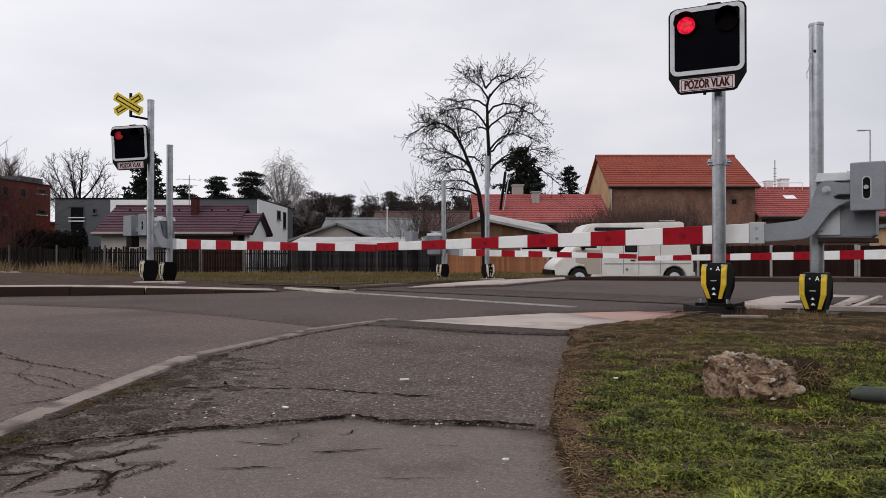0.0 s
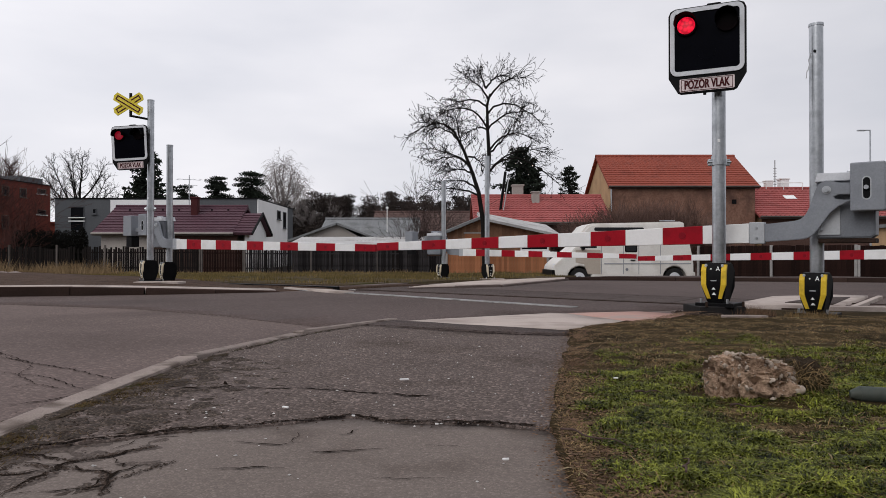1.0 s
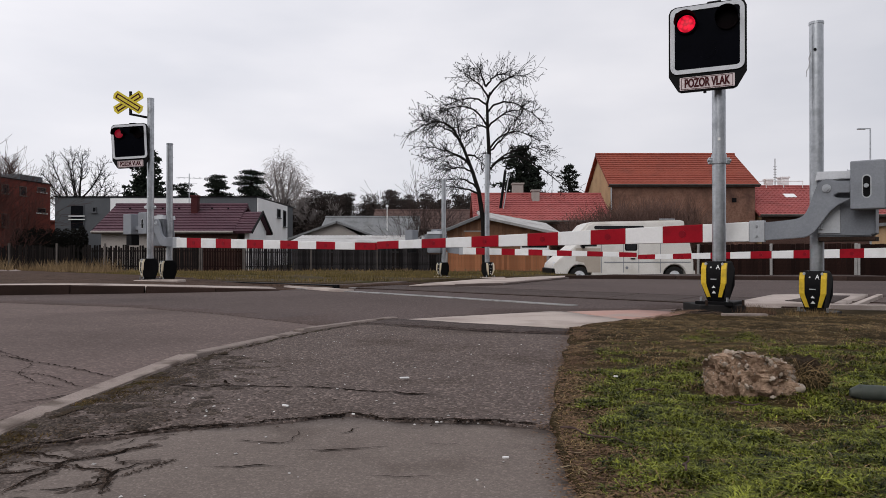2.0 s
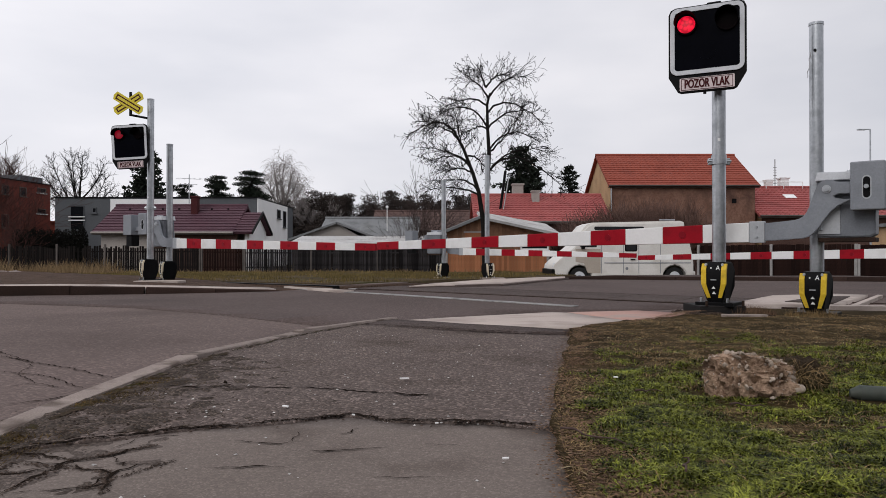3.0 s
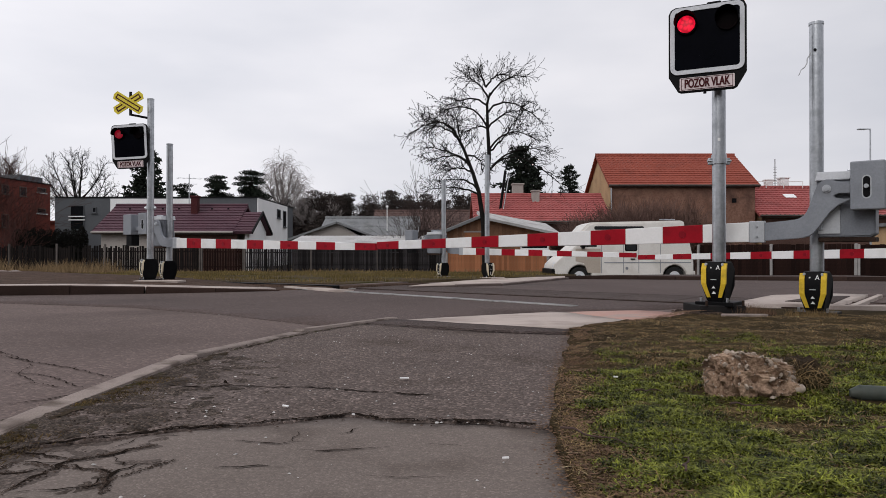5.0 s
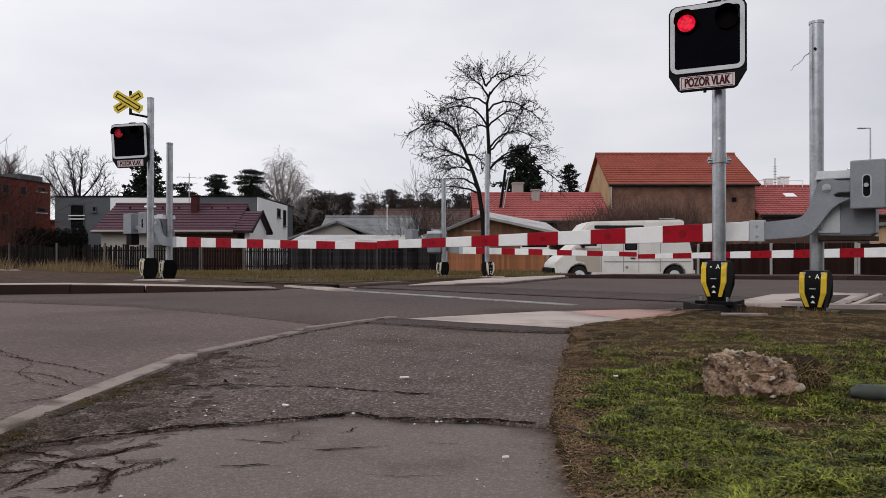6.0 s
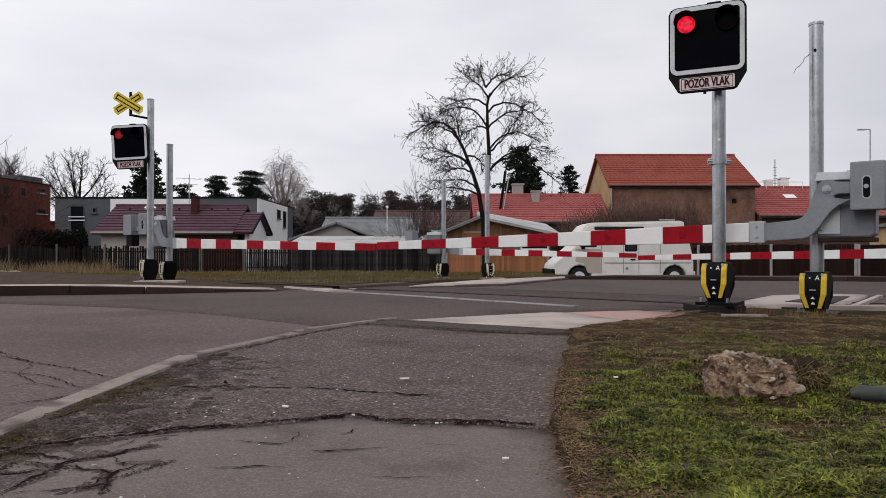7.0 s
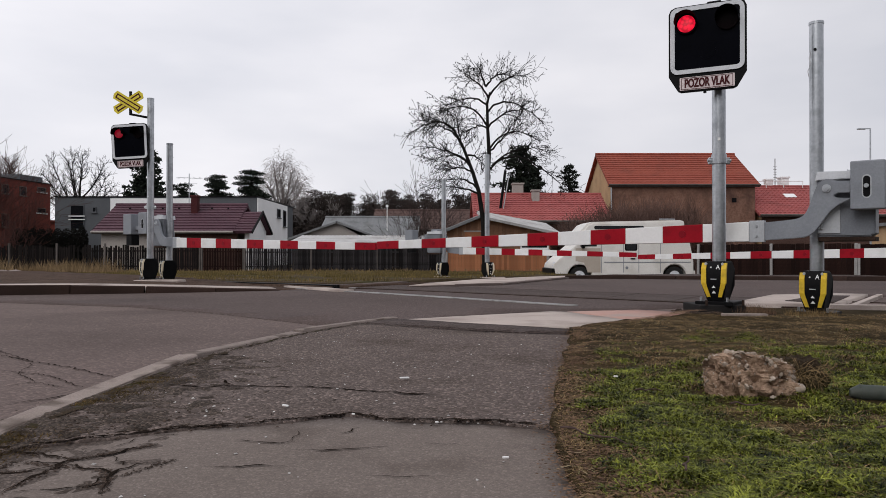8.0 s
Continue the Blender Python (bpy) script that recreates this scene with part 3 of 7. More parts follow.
def warning_signal(at, rz, face_x, h, with_cross, strip, foot_rz, plinth, lit, roll=0.0):
    s = thing("crossing_signal", at, "level crossing signal on galvanised post, red lamp lit", "crossing signal", "crossing signals")
    top = h + 0.35 if not with_cross else h + 0.86
    part("post", tube((0, 0, 0), (0, 0, top), 0.064, n=20), M_GALV, s, smooth=True)
    part("post_cap", tube((0, 0, top), (0, 0, top + 0.02), 0.067, n=20), M_GALV, s)
    for z, r in ((1.38, 0.078), (1.42, 0.072)):
        part("clamp", tube((0, 0, z), (0, 0, z + 0.05), r, n=20), M_GALV, s)
    part("clamp_bolt", tube((-0.115, -0.01, 1.41), (0.115, -0.01, 1.41), 0.014, n=8), M_GALV, s)
    part("clamp_lug", box((-0.105, -0.02, 1.375), (0.105, 0.02, 1.44), 0.005), M_GALV, s)
    part("sticker", turned(box((-0.012, -0.066, 1.6), (0.012, -0.063, 1.63)), Matrix.Rotation(radians(-20), 4, "Z")), M_WHITE, s)
    foot_cover(s, foot_rz, strip)
    if plinth:
        part("plinth", box((-0.26, -0.20, -0.085), (0.18, 0.28, 0.0), 0.008), M_RUBBER, s, "dark flat base block")
        for x in (-0.2, 0.15):
            part("anchor_bolt", tube((x, -0.2, 0), (x, -0.2, 0.05), 0.013, n=8), M_RAIL, s)
    # the board: rounded plate, rim, and a black tail that narrows downwards
    turn = Matrix.Translation((0, 0, h)) @ Matrix.Rotation(radians(rz), 4, "Z") @ Matrix.Translation((face_x, -0.17, 0)) @ Matrix.Rotation(radians(roll), 4, "Y")
    out = [(-0.355, 0.29), (-0.355, -0.33), (-0.27, -0.475), (-0.24, -0.49), (0.24, -0.49), (0.27, -0.475), (0.355, -0.33), (0.355, 0.29), (0.335, 0.335), (0.29, 0.355), (-0.29, 0.355), (-0.335, 0.335)]
    board = part("board", turned(prism(out, -0.02, 0.02, bev=0.006), turn), M_BLACK, s, "black rounded signal board")
    rim = bmesh.new()
    o_pts, i_pts = rounded(0.675, 0.655, 0.07, 5, 0, 0.014), rounded(0.592, 0.572, 0.03, 5, 0, 0.014)
    lo = [[rim.verts.new((x, y, z)) for x, z in pts] for pts, y in ((o_pts, -0.019), (o_pts, -0.034), (i_pts, -0.034), (i_pts, -0.019))]
    k = len(o_pts)
    for a in range(3):
        for i in range(k):
            rim.faces.new((lo[a][i], lo[a][(i + 1) % k], lo[a + 1][(i + 1) % k], lo[a + 1][i]))
    bmesh.ops.recalc_face_normals(rim, faces=rim.faces)
    part("rim", turned(rim, turn), M_RIM, board, "pale grey reflective rim")
    part("face", turned(prism(rounded(0.6, 0.58, 0.03, 5, 0, 0.014), -0.024, -0.019), turn), M_BOARD, board, "glossy black face")
    part("name_plate", turned(prism(rounded(0.50, 0.125, 0.008, 3, 0, -0.41), -0.028, -0.019), turn), M_PLATE, board, "pale plate with dark red words")
    frame_bm = bmesh.new()
    for lo3, hi3 in (((-0.235, -0.0305, -0.358), (0.235, -0.027, -0.353)), ((-0.235, -0.0305, -0.467), (0.235, -0.027, -0.462)),
                     ((-0.235, -0.0305, -0.462), (-0.230, -0.027, -0.358)), ((0.230, -0.0305, -0.462), (0.235, -0.027, -0.358))):
        box(lo3, hi3, 0, frame_bm)
    part("plate_border", turned(frame_bm, turn), M_REDT, board)
    for dx, dy in ((-0.0022, -0.0315), (0.0022, -0.0323)):
        text_mesh("POZOR VLAK", 0.116, M_REDT, board, turn @ pose(dx, dy, -0.411, 90), "lettering", 0.58, 0.002)
    for x in (-0.185, 0.185):
        lamp = part("lamp", turned(tube((x, -0.05, 0.17), (x, -0.02, 0.17), 0.098, n=28), turn), M_LENS, board, "dark red lamp lens", True)
        hood = bmesh.new()
        a = [[hood.verts.new((x + r * math.cos(t), y, 0.17 + r * math.sin(t))) for t in [radians(-10 + 200 * i / 18) for i in range(19)]] for r, y in ((0.101, -0.02), (0.104, -0.17), (0.099, -0.17), (0.096, -0.02))]
        for q in range(3):
            for i in range(18):
                hood.faces.new((a[q][i], a[q][i + 1], a[q + 1][i + 1], a[q + 1][i]))
        bmesh.ops.recalc_face_normals(hood, faces=hood.faces)
        part("hood", turned(hood, turn), M_HOOD, lamp, "black lamp visor", True)
    part("clear_lamp", turned(tube((0.0, -0.0265, -0.10), (0.0, -0.02, -0.10), 0.08, n=24), turn), M_BOARD, board, "unlit dark lamp", True)
    part("bracket", turned(box((-0.14, 0.02, 0.20), (0.14, 0.20, 0.25), 0.01), turn), M_GALV, s)
    part("top_bracket", turned(box((0.0, -0.015, 0.34), (0.13, 0.05, 0.372), 0.012), turn), M_BLACK, s)
    part("cable_end", turned(tube((-0.02, 0.0, -0.51), (-0.02, 0.0, -0.49), 0.015, n=8), turn), M_BLACK, s)
    # the lit lamp: a bulging lens that glows
    lens = bmesh.new()
    bmesh.ops.create_uvsphere(lens, u_segments=24, v_segments=12, radius=0.084)
    bmesh.ops.scale(lens, vec=(1, 0.25, 1), verts=lens.verts)
    light = part("lit_lens", lens, lit, s, "bright red lit lamp", True)
    spots = [turn @ Matrix.Translation((x, -0.052, 0.17)) for x in (-0.185, 0.185)]
    if with_cross:
        # its arm to the side carries the yellow crossbuck
        cx = face_x - 0.06
        ct = Matrix.Translation((0, 0, h)) @ Matrix.Rotation(radians(rz), 4, "Z") @ Matrix.Translation((cx, -0.12, 0))
        part("cross_arm", turned(tube((0.02, 0.03, 0.56), (0.36, 0.1, 0.50), 0.022, n=10), ct), M_BLACK, s)
        part("cross_stem", turned(box((0.0, 0.02, 0.54), (0.05, 0.05, 1.0), 0.006), ct), M_BLACK, s)
        for a, dy in ((31, 0.0), (-31, -0.012)):
            rot = ct @ Matrix.Translation((0.0, dy, 0.78)) @ Matrix.Rotation(radians(-a), 4, "Y")
            arm = [(-0.295, -0.085), (0.295, -0.085), (0.325, 0.0), (0.295, 0.085), (-0.295, 0.085), (-0.325, 0.0)]
            blade = part("crossbuck_blade", turned(prism(arm, -0.006, 0.006), rot), M_SIGNY, s, "yellow crossbuck blade with dark stripes")
            for z0 in (-0.048, 0.024):
                part("stripe", turned(box((-0.265, -0.0095, z0), (0.265, -0.0065, z0 + 0.022)), rot), M_REDT, blade)
            for x0 in (-0.265, 0.243):
                part("stripe_end", turned(box((x0, -0.0095, -0.026), (x0 + 0.022, -0.0065, 0.024)), rot), M_REDT, blade)
    return s, light, spots


def barrier(at, strip, foot_rz, label, drop=0.0, side=1, short=0.0):
    """A barrier machine on its mast with a striped boom; x runs along the boom; the boom lies on the side y or -y; short: how much shorter its first band is."""
    b = thing("crossing_barrier", at, label, "crossing barrier", "crossing barriers")
    part("mast", tube((0, 0, -drop), (0, 0, 2.755), 0.063, n=20), M_GALV, b, "galvanised steel tube", True)
    part("mast_cap", tube((0, 0, 2.755), (0, 0, 2.78), 0.068, n=20), M_GALV, b)
    part("mast_bolt", turned(tube((0.0, 0.0, 0.0), (0.0, 0.075, 0.0), 0.014, n=8), Matrix.Translation((0, 0, 2.50))), M_BLACK, b)
    foot_cover(b, foot_rz, strip, (0, 0, -drop))
    # machine housing behind the boom's arm
    hull = [(-0.04, 0.69), (-0.02, 0.74), (-0.02, 1.20), (-0.05, 1.27), (-0.46, 1.27), (-0.50, 1.17), (-0.50, 0.72), (-0.46, 0.69)]
    part("housing", prism(hull, -0.14, 0.13, bev=0.012), M_GREYD, b, "grey painted machine housing")
    # the lid takes the pale rim colour to paint a highlight along the top
    part("housing_lid", prism([(-0.01, 1.225), (-0.49, 1.225), (-0.49, 1.295), (-0.03, 1.308)], -0.16, 0.155, bev=0.006), M_RIM, b, "grey lid, paled as a top highlight")
    part("housing_panel", box((-0.22, 0.13, 0.72), (-0.03, 0.142, 0.98), 0.004), M_GREYL, b, "lighter front panel")
    part("lower_rail", box((-0.50, -0.13, 0.645), (-0.03, 0.12, 0.688), 0.008), M_RAIL, b)
    part("latch", tube((-0.06, 0.15, 0.76), (-0.06, 0.15, 0.81), 0.013, n=10), M_GALV, b)
    part("hinge", box((-0.36, -0.05, 1.29), (-0.26, 0.05, 1.33), 0.01), M_GALV, b)
    part("side_box", box((-0.62, -0.12, 0.95), (-0.50, 0.10, 1.22), 0.01), M_GREY, b)
    part("box_bar", box((-1.02, -0.10, 1.02), (-0.50, -0.02, 1.10), 0.008), M_GREY, b)
    part("cable_box", box((-1.23, -0.16, 0.70), (-1.04, 0.02, 0.928), 0.008), M_BLACK, b, "black cable box")
    part("control_box", box((-1.28, -0.20, 0.93), (-1.0, 0.06, 1.36), 0.012), M_GREY, b, "grey control box")
    # the swan-necked arm plate
    arm = [(0.52, 0.838), (0.38, 0.838), (0.24, 0.850), (0.15, 0.860), (0.11, 0.872), (0.075, 0.895), (0.048, 0.935), (0.02, 1.0), (0.0, 1.06), (-0.018, 1.12), (-0.04, 1.175), (-0.075, 1.212), (-0.115, 1.228),
           (-0.16, 1.226), (-0.20, 1.208), (-0.24, 1.199), (-0.33, 1.197), (-0.42, 1.197), (-0.42, 1.09), (-0.30, 1.09), (-0.22, 1.093), (-0.18, 1.075), (-0.19, 1.055), (-0.26, 1.042), (-0.42, 1.040), (-0.42, 1.03), (-0.31, 1.028),
           (-0.22, 0.985), (-0.15, 0.925), (-0.08, 0.825), (-0.045, 0.77), (-0.01, 0.728), (0.03, 0.698), (0.08, 0.682), (0.21, 0.672), (0.38, 0.662), (0.52, 0.652)]
    part("arm", prism(arm, side * 0.185, side * 0.225, bev=0.005), M_GREY, b, "swan-necked grey arm plate")
    part("pivot", tube((-0.12, side * 0.14, 1.14), (-0.12, side * 0.25, 1.14), 0.024, n=16), M_GALV, b, "steel pivot bolt", True)
    part("pivot_washer", tube((-0.12, side * 0.225, 1.14), (-0.12, side * 0.235, 1.14), 0.038, n=20), M_GREYL, b)
    part("counterweight", box((-0.595, min(side * 0.16, side * 0.31), 0.93), (-0.322, max(side * 0.16, side * 0.31), 1.37), 0.012), M_GREY, b, "grey counterweight block")
    part("slot", prism(rounded(0.055, 0.19, 0.027, 5, -0.452, 1.135), side * 0.309, side * 0.313), M_BLACK, b)
    part("slot_rim", prism(rounded(0.075, 0.215, 0.037, 5, -0.452, 1.135), side * 0.306, side * 0.311), M_GREYL, b)
    part("slot_bolt", tube((-0.452, side * 0.30, 1.14), (-0.452, side * 0.345, 1.14), 0.02, n=10), M_GALV, b)
    part("socket", box((0.42, min(side * 0.17, side * 0.24), 0.642), (0.56, max(side * 0.17, side * 0.24), 0.855), 0.006), M_GREYL, b, "boom socket with bolts")
    for x, z in ((0.49, 0.70), (0.49, 0.80)):
        part("socket_bolt", tube((x, side * 0.235, z), (x, side * 0.252, z), 0.011, n=8), M_GALV, b)
    # boom: tapered box in twelve bands
    edges = [0.56] + [1.01 - short + 0.42 * i for i in range(12)]
    boom = None
    for i in range(12):
        x0, x1 = edges[i], edges[i + 1]
        bm = bmesh.new()
        ring = []
        for x in (x0, x1):
            f = (x - 0.47) / 5.16
            lo, hi, t = 0.65 - 0.06 * f, 0.846 - 0.149 * f, 0.05 - 0.02 * f
            ring.append([bm.verts.new((x, side * 0.205 + y, z)) for y, z in ((-t, lo), (t, lo), (t, hi), (-t, hi))])
        for q in range(4):
            bm.faces.new((ring[0][q], ring[0][(q + 1) % 4], ring[1][(q + 1) % 4], ring[1][q]))
        bm.faces.new(ring[0])
        bm.faces.new(ring[1])
        bmesh.ops.recalc_face_normals(bm, faces=bm.faces)
        bmesh.ops.bevel(bm, geom=bm.edges[:], offset=0.004, segments=1, affect="EDGES")
        red = i % 2 == 1
        if boom is None:
            boom = part("boom", bm, M_WHITE, b, "long red and white striped boom")
        else:
            part("boom_band", bm, M_REDP if red else M_WHITE, boom, "red reflective band" if red else "white painted band")
        if red:
            xm, f = (x0 + x1) / 2, ((x0 + x1) / 2 - 0.47) / 5.16
            zm = (0.65 - 0.06 * f + 0.846 - 0.149 * f) / 2
            part("reflector", tube((xm, side * (0.25 - 0.02 * f), zm), (xm, side * (0.26 - 0.02 * f), zm), 0.04 - 0.015 * f, n=14), M_REFL, boom)
    return b


TURN = 142.1
near_signal, near_light, near_spots = warning_signal(pose(2.72, 6.85, 0.045), -26, -0.093, 2.565, False, M_YELLOW, -39, True, M_REDLIGHT)
left_signal, left_light, left_spots = warning_signal(pose(-5.66, 13.45, 0.015), -3, -0.32, 2.64, True, M_CREAM, -54, False, M_REDDIM, -3.0)
barrier(pose(3.63, 6.75, 0.01, 0, 0, TURN), M_YELLOW, -TURN - 41, "lowered level crossing barrier with red and white boom", 0.058)
barrier(pose(-5.585, 14.2, 0.0, 0, 0, TURN - 174.5), M_CREAM, -TURN + 174.5 - 54, "lowered level crossing barrier with red and white boom", 0.03, -1, 0.14)
barrier(pose(0.02, 19.8, -0.15, 0, 0, TURN - 180), M_CREAM, -TURN + 180 - 60, "lowered level crossing barrier beyond the track")
barrier(pose(9.2, 13.2, -0.2, 0, 0, TURN), M_YELLOW, -TURN - 24, "lowered level crossing barrier beyond the track")
far_mast = thing("signal_mast", pose(1.18, 18.6, -0.13), "plain galvanised signal mast with black foot shroud", "mast")
part("post", tube((0, 0, 0), (0, 0, 3.3), 0.064, n=20), M_GALV, far_mast, smooth=True)
foot_cover(far_mast, 30, M_CREAM)

# ---- materials of the houses, fences and plants ----


M_BRICK = mat("old_red_facade", (0.130, 0.032, 0.024), (0.180, 0.050, 0.037), 0.9, scale=0.5, fine=9, bump=0.3, stain=((0.1040, 0.0360, 0.0280), 0.6, 0.9))
M_DARKBRICK = mat("dark_red_brick", (0.048, 0.014, 0.016), (0.075, 0.022, 0.022), 0.9, scale=2, fine=20, bump=0.3)
M_PLASTER = mat("weathered_brown_plaster", (0.112, 0.054, 0.038), (0.255, 0.148, 0.108), 0.92, scale=1.5, fine=7, bump=0.5, dist=0.03, spread=0.75, stain=((0.075, 0.042, 0.034), 0.8, 0.7))
M_DARKPLASTER = mat("brown_plaster_and_porch_shade", (0.060, 0.034, 0.028), (0.105, 0.062, 0.050), 0.92, scale=0.9, fine=11, bump=0.4, dist=0.02)
M_OCHRE = mat("ochre_render", (0.42, 0.27, 0.15), (0.50, 0.34, 0.20), 0.9, scale=0.8, fine=12, bump=0.2, stain=((0.33, 0.21, 0.125), 0.6, 1.0))
M_GREYWALL = mat("grey_render", (0.0858, 0.0911, 0.0990), (0.1122, 0.1175, 0.1254), 0.9, scale=0.8, fine=14, bump=0.15)
M_WHITEWALL = mat("white_render", (0.7392, 0.7392, 0.7392), (0.8288, 0.8288, 0.8288), 0.85, scale=0.8, fine=14, bump=0.1)
M_PALEWALL = mat("grey_beige_render", (0.30, 0.27, 0.25), (0.38, 0.35, 0.32), 0.9, scale=0.8, fine=14, bump=0.2)
M_ROOFRED = mat("red_roof_tiles", (0.2805, 0.0680, 0.0638), (0.3570, 0.1000, 0.0935), 0.6, scale=0.8, fine=12, bump=0.2, stain=((0.2040, 0.0560, 0.0510), 0.6, 1.4))
M_ROOFTERRA = mat("terracotta_roof_tiles", (0.228, 0.052, 0.034), (0.290, 0.075, 0.049), 0.7, scale=0.8, fine=12, bump=0.2, stain=((0.1714, 0.0445, 0.0306), 0.5, 1.0))
M_ROOFMAUVE = mat("mauve_roof_tiles", (0.062, 0.029, 0.040), (0.098, 0.047, 0.060), 0.6, scale=0.8, fine=12, bump=0.2)
M_ROOFGREY = mat("grey_sheet_roof", (0.1500, 0.1575, 0.1613), (0.2250, 0.2288, 0.2325), 0.75, scale=0.7, fine=10, bump=0.2, stain=((0.0900, 0.0900, 0.0863), 0.6, 1.2))
M_ROOFPALE = mat("pale_sheet_roof", (0.42, 0.41, 0.40), (0.54, 0.53, 0.52), 0.6, scale=0.7, fine=10, bump=0.1, stain=((0.28, 0.26, 0.25), 0.6, 1.2))
M_WINDOW = mat("dark_window_glass", (0.006, 0.0065, 0.008), (0.010, 0.011, 0.013), 0.08, bump=0, spec=0.06)
M_PLANK = mat("brown_planks", (0.150, 0.078, 0.047), (0.260, 0.142, 0.086), 0.85, scale=2, fine=30, bump=0.3, vary=0.22)
M_DARKWOOD = mat("dark_weathered_wood", (0.0054, 0.0041, 0.0039), (0.0136, 0.0106, 0.0096), 0.9, scale=2, fine=30, bump=0.3, vary=0.5)
M_GREYWOOD = mat("silvery_dark_wood", (0.011, 0.010, 0.0105), (0.040, 0.036, 0.037), 0.9, scale=3, fine=30, bump=0.3, vary=0.65, spec=0.08)
M_ORANGEWOOD = mat("orange_brown_boards", (0.2900, 0.1148, 0.0546), (0.3915, 0.1688, 0.0845), 0.8, scale=2, fine=30, bump=0.2, vary=0.2)
M_REDWOOD = mat("dark_red_brown_boards", (0.0095, 0.0045, 0.0036), (0.0215, 0.0098, 0.0074), 0.8, scale=2, fine=30, bump=0.2, vary=0.3, spec=0.08)
M_POST = mat("concrete_post", (0.26, 0.25, 0.24), (0.36, 0.345, 0.33), 0.9, scale=3, fine=50, bump=0.3, vary=0.15)
M_DARKPOST = mat("old_wooden_post", (0.075, 0.065, 0.06), (0.13, 0.115, 0.105), 0.9, scale=3, fine=50, bump=0.3, vary=0.3)
M_BARK = mat("dark_bark", (0.0077, 0.0066, 0.0060), (0.0143, 0.0121, 0.0110), 0.95, scale=4, fine=30, bump=0.5)
M_TWIG = mat("brown_twigs", (0.055, 0.036, 0.032), (0.10, 0.068, 0.06), 0.95, scale=4, fine=30, bump=0)
M_REDTWIG = mat("reddish_twigs", (0.05, 0.022, 0.019), (0.085, 0.040, 0.033), 0.95, scale=4, fine=30, bump=0)
M_GREYTWIG = mat("pale_grey_twigs", (0.2160, 0.1890, 0.1823), (0.3240, 0.2903, 0.2767), 0.95, scale=4, fine=30, bump=0)
M_NEEDLE = island(mat("dark_needles", (0.008, 0.011, 0.008), (0.018, 0.024, 0.016), 0.8, scale=3, fine=12, bump=0, spec=0.08), 0.5)
M_HEDGE = island(mat("dark_hedge", (0.0045, 0.0045, 0.0036), (0.0105, 0.0095, 0.0075), 0.8, scale=3, fine=12, bump=0, spec=0.08), 0.5)
M_WOODS = island(mat("winter_woods", (0.0243, 0.0192, 0.0172), (0.0878, 0.0600, 0.0506), 0.9, scale=0.25, fine=6, bump=0, spec=0.08), 0.4)
# dark pines, their colour lightened to put distance haze into it
M_HAZYPINE = island(mat("hazy_pine_woods", (0.021, 0.0175, 0.0155), (0.060, 0.047, 0.042), 0.9, scale=0.3, fine=5, bump=0, spec=0.06), 0.45)
M_BAREWOOD = mat("bare_woods", (0.050, 0.036, 0.033), (0.105, 0.078, 0.072), 0.95, scale=0.4, fine=6, bump=0, spec=0.06)
M_DARKTWIG = mat("dark_brown_twigs", (0.028, 0.020, 0.018), (0.055, 0.040, 0.036), 0.95, scale=1.2, fine=9, bump=0, spec=0.06)
M_SHRUB = mat("fine_brown_twigs", (0.080, 0.048, 0.039), (0.165, 0.105, 0.088), 0.95, scale=1.2, fine=9, bump=0, spec=0.06)
M_VAN = mat("aged_white_van_paint", (0.650, 0.625, 0.585), (0.745, 0.720, 0.680), 0.35, scale=1.5, fine=20, bump=0.02, stain=((0.54, 0.505, 0.455), 0.55, 1.8))
M_VANTAN = mat("beige_primer", (0.40, 0.345, 0.29), (0.46, 0.40, 0.34), 0.6, scale=2, fine=20, bump=0.02)
M_TYRE = mat("tyre", (0.014, 0.014, 0.014), (0.026, 0.025, 0.024), 0.85, scale=9, fine=60, bump=0.2)
M_GLASS = mat("tinted_glass", (0.015, 0.016, 0.018), (0.03, 0.03, 0.033), 0.08, bump=0)
M_STONE = mat("pebbly_concrete", (0.19, 0.118, 0.080), (0.43, 0.305, 0.215), 0.95, scale=18, fine=90, bump=1.0, dist=0.012, spec=0.08, stain=((0.045, 0.028, 0.02), 0.85, 22))
M_PEBBLE = island(mat("pebbles", (0.20, 0.155, 0.12), (0.46, 0.385, 0.32), 0.85, scale=9, fine=60, bump=0.3), 0.35)
M_CHIP = island(mat("pale_chips", (0.34, 0.32, 0.30), (0.55, 0.53, 0.51), 0.9, scale=9, fine=60, bump=0), 0.4)
M_LITTER = mat("white_litter", (0.72, 0.71, 0.70), (0.8, 0.79, 0.78), 0.8, bump=0)
M_PIPE = mat("green_plastic_pipe", (0.044, 0.052, 0.044), (0.066, 0.076, 0.066), 0.5, scale=6, fine=40, bump=0.05, stain=((0.08, 0.075, 0.06), 0.5, 9))
M_FILM = mat("clear_plastic_tape", (0.62, 0.63, 0.64), (0.72, 0.73, 0.74), 0.4, bump=0)


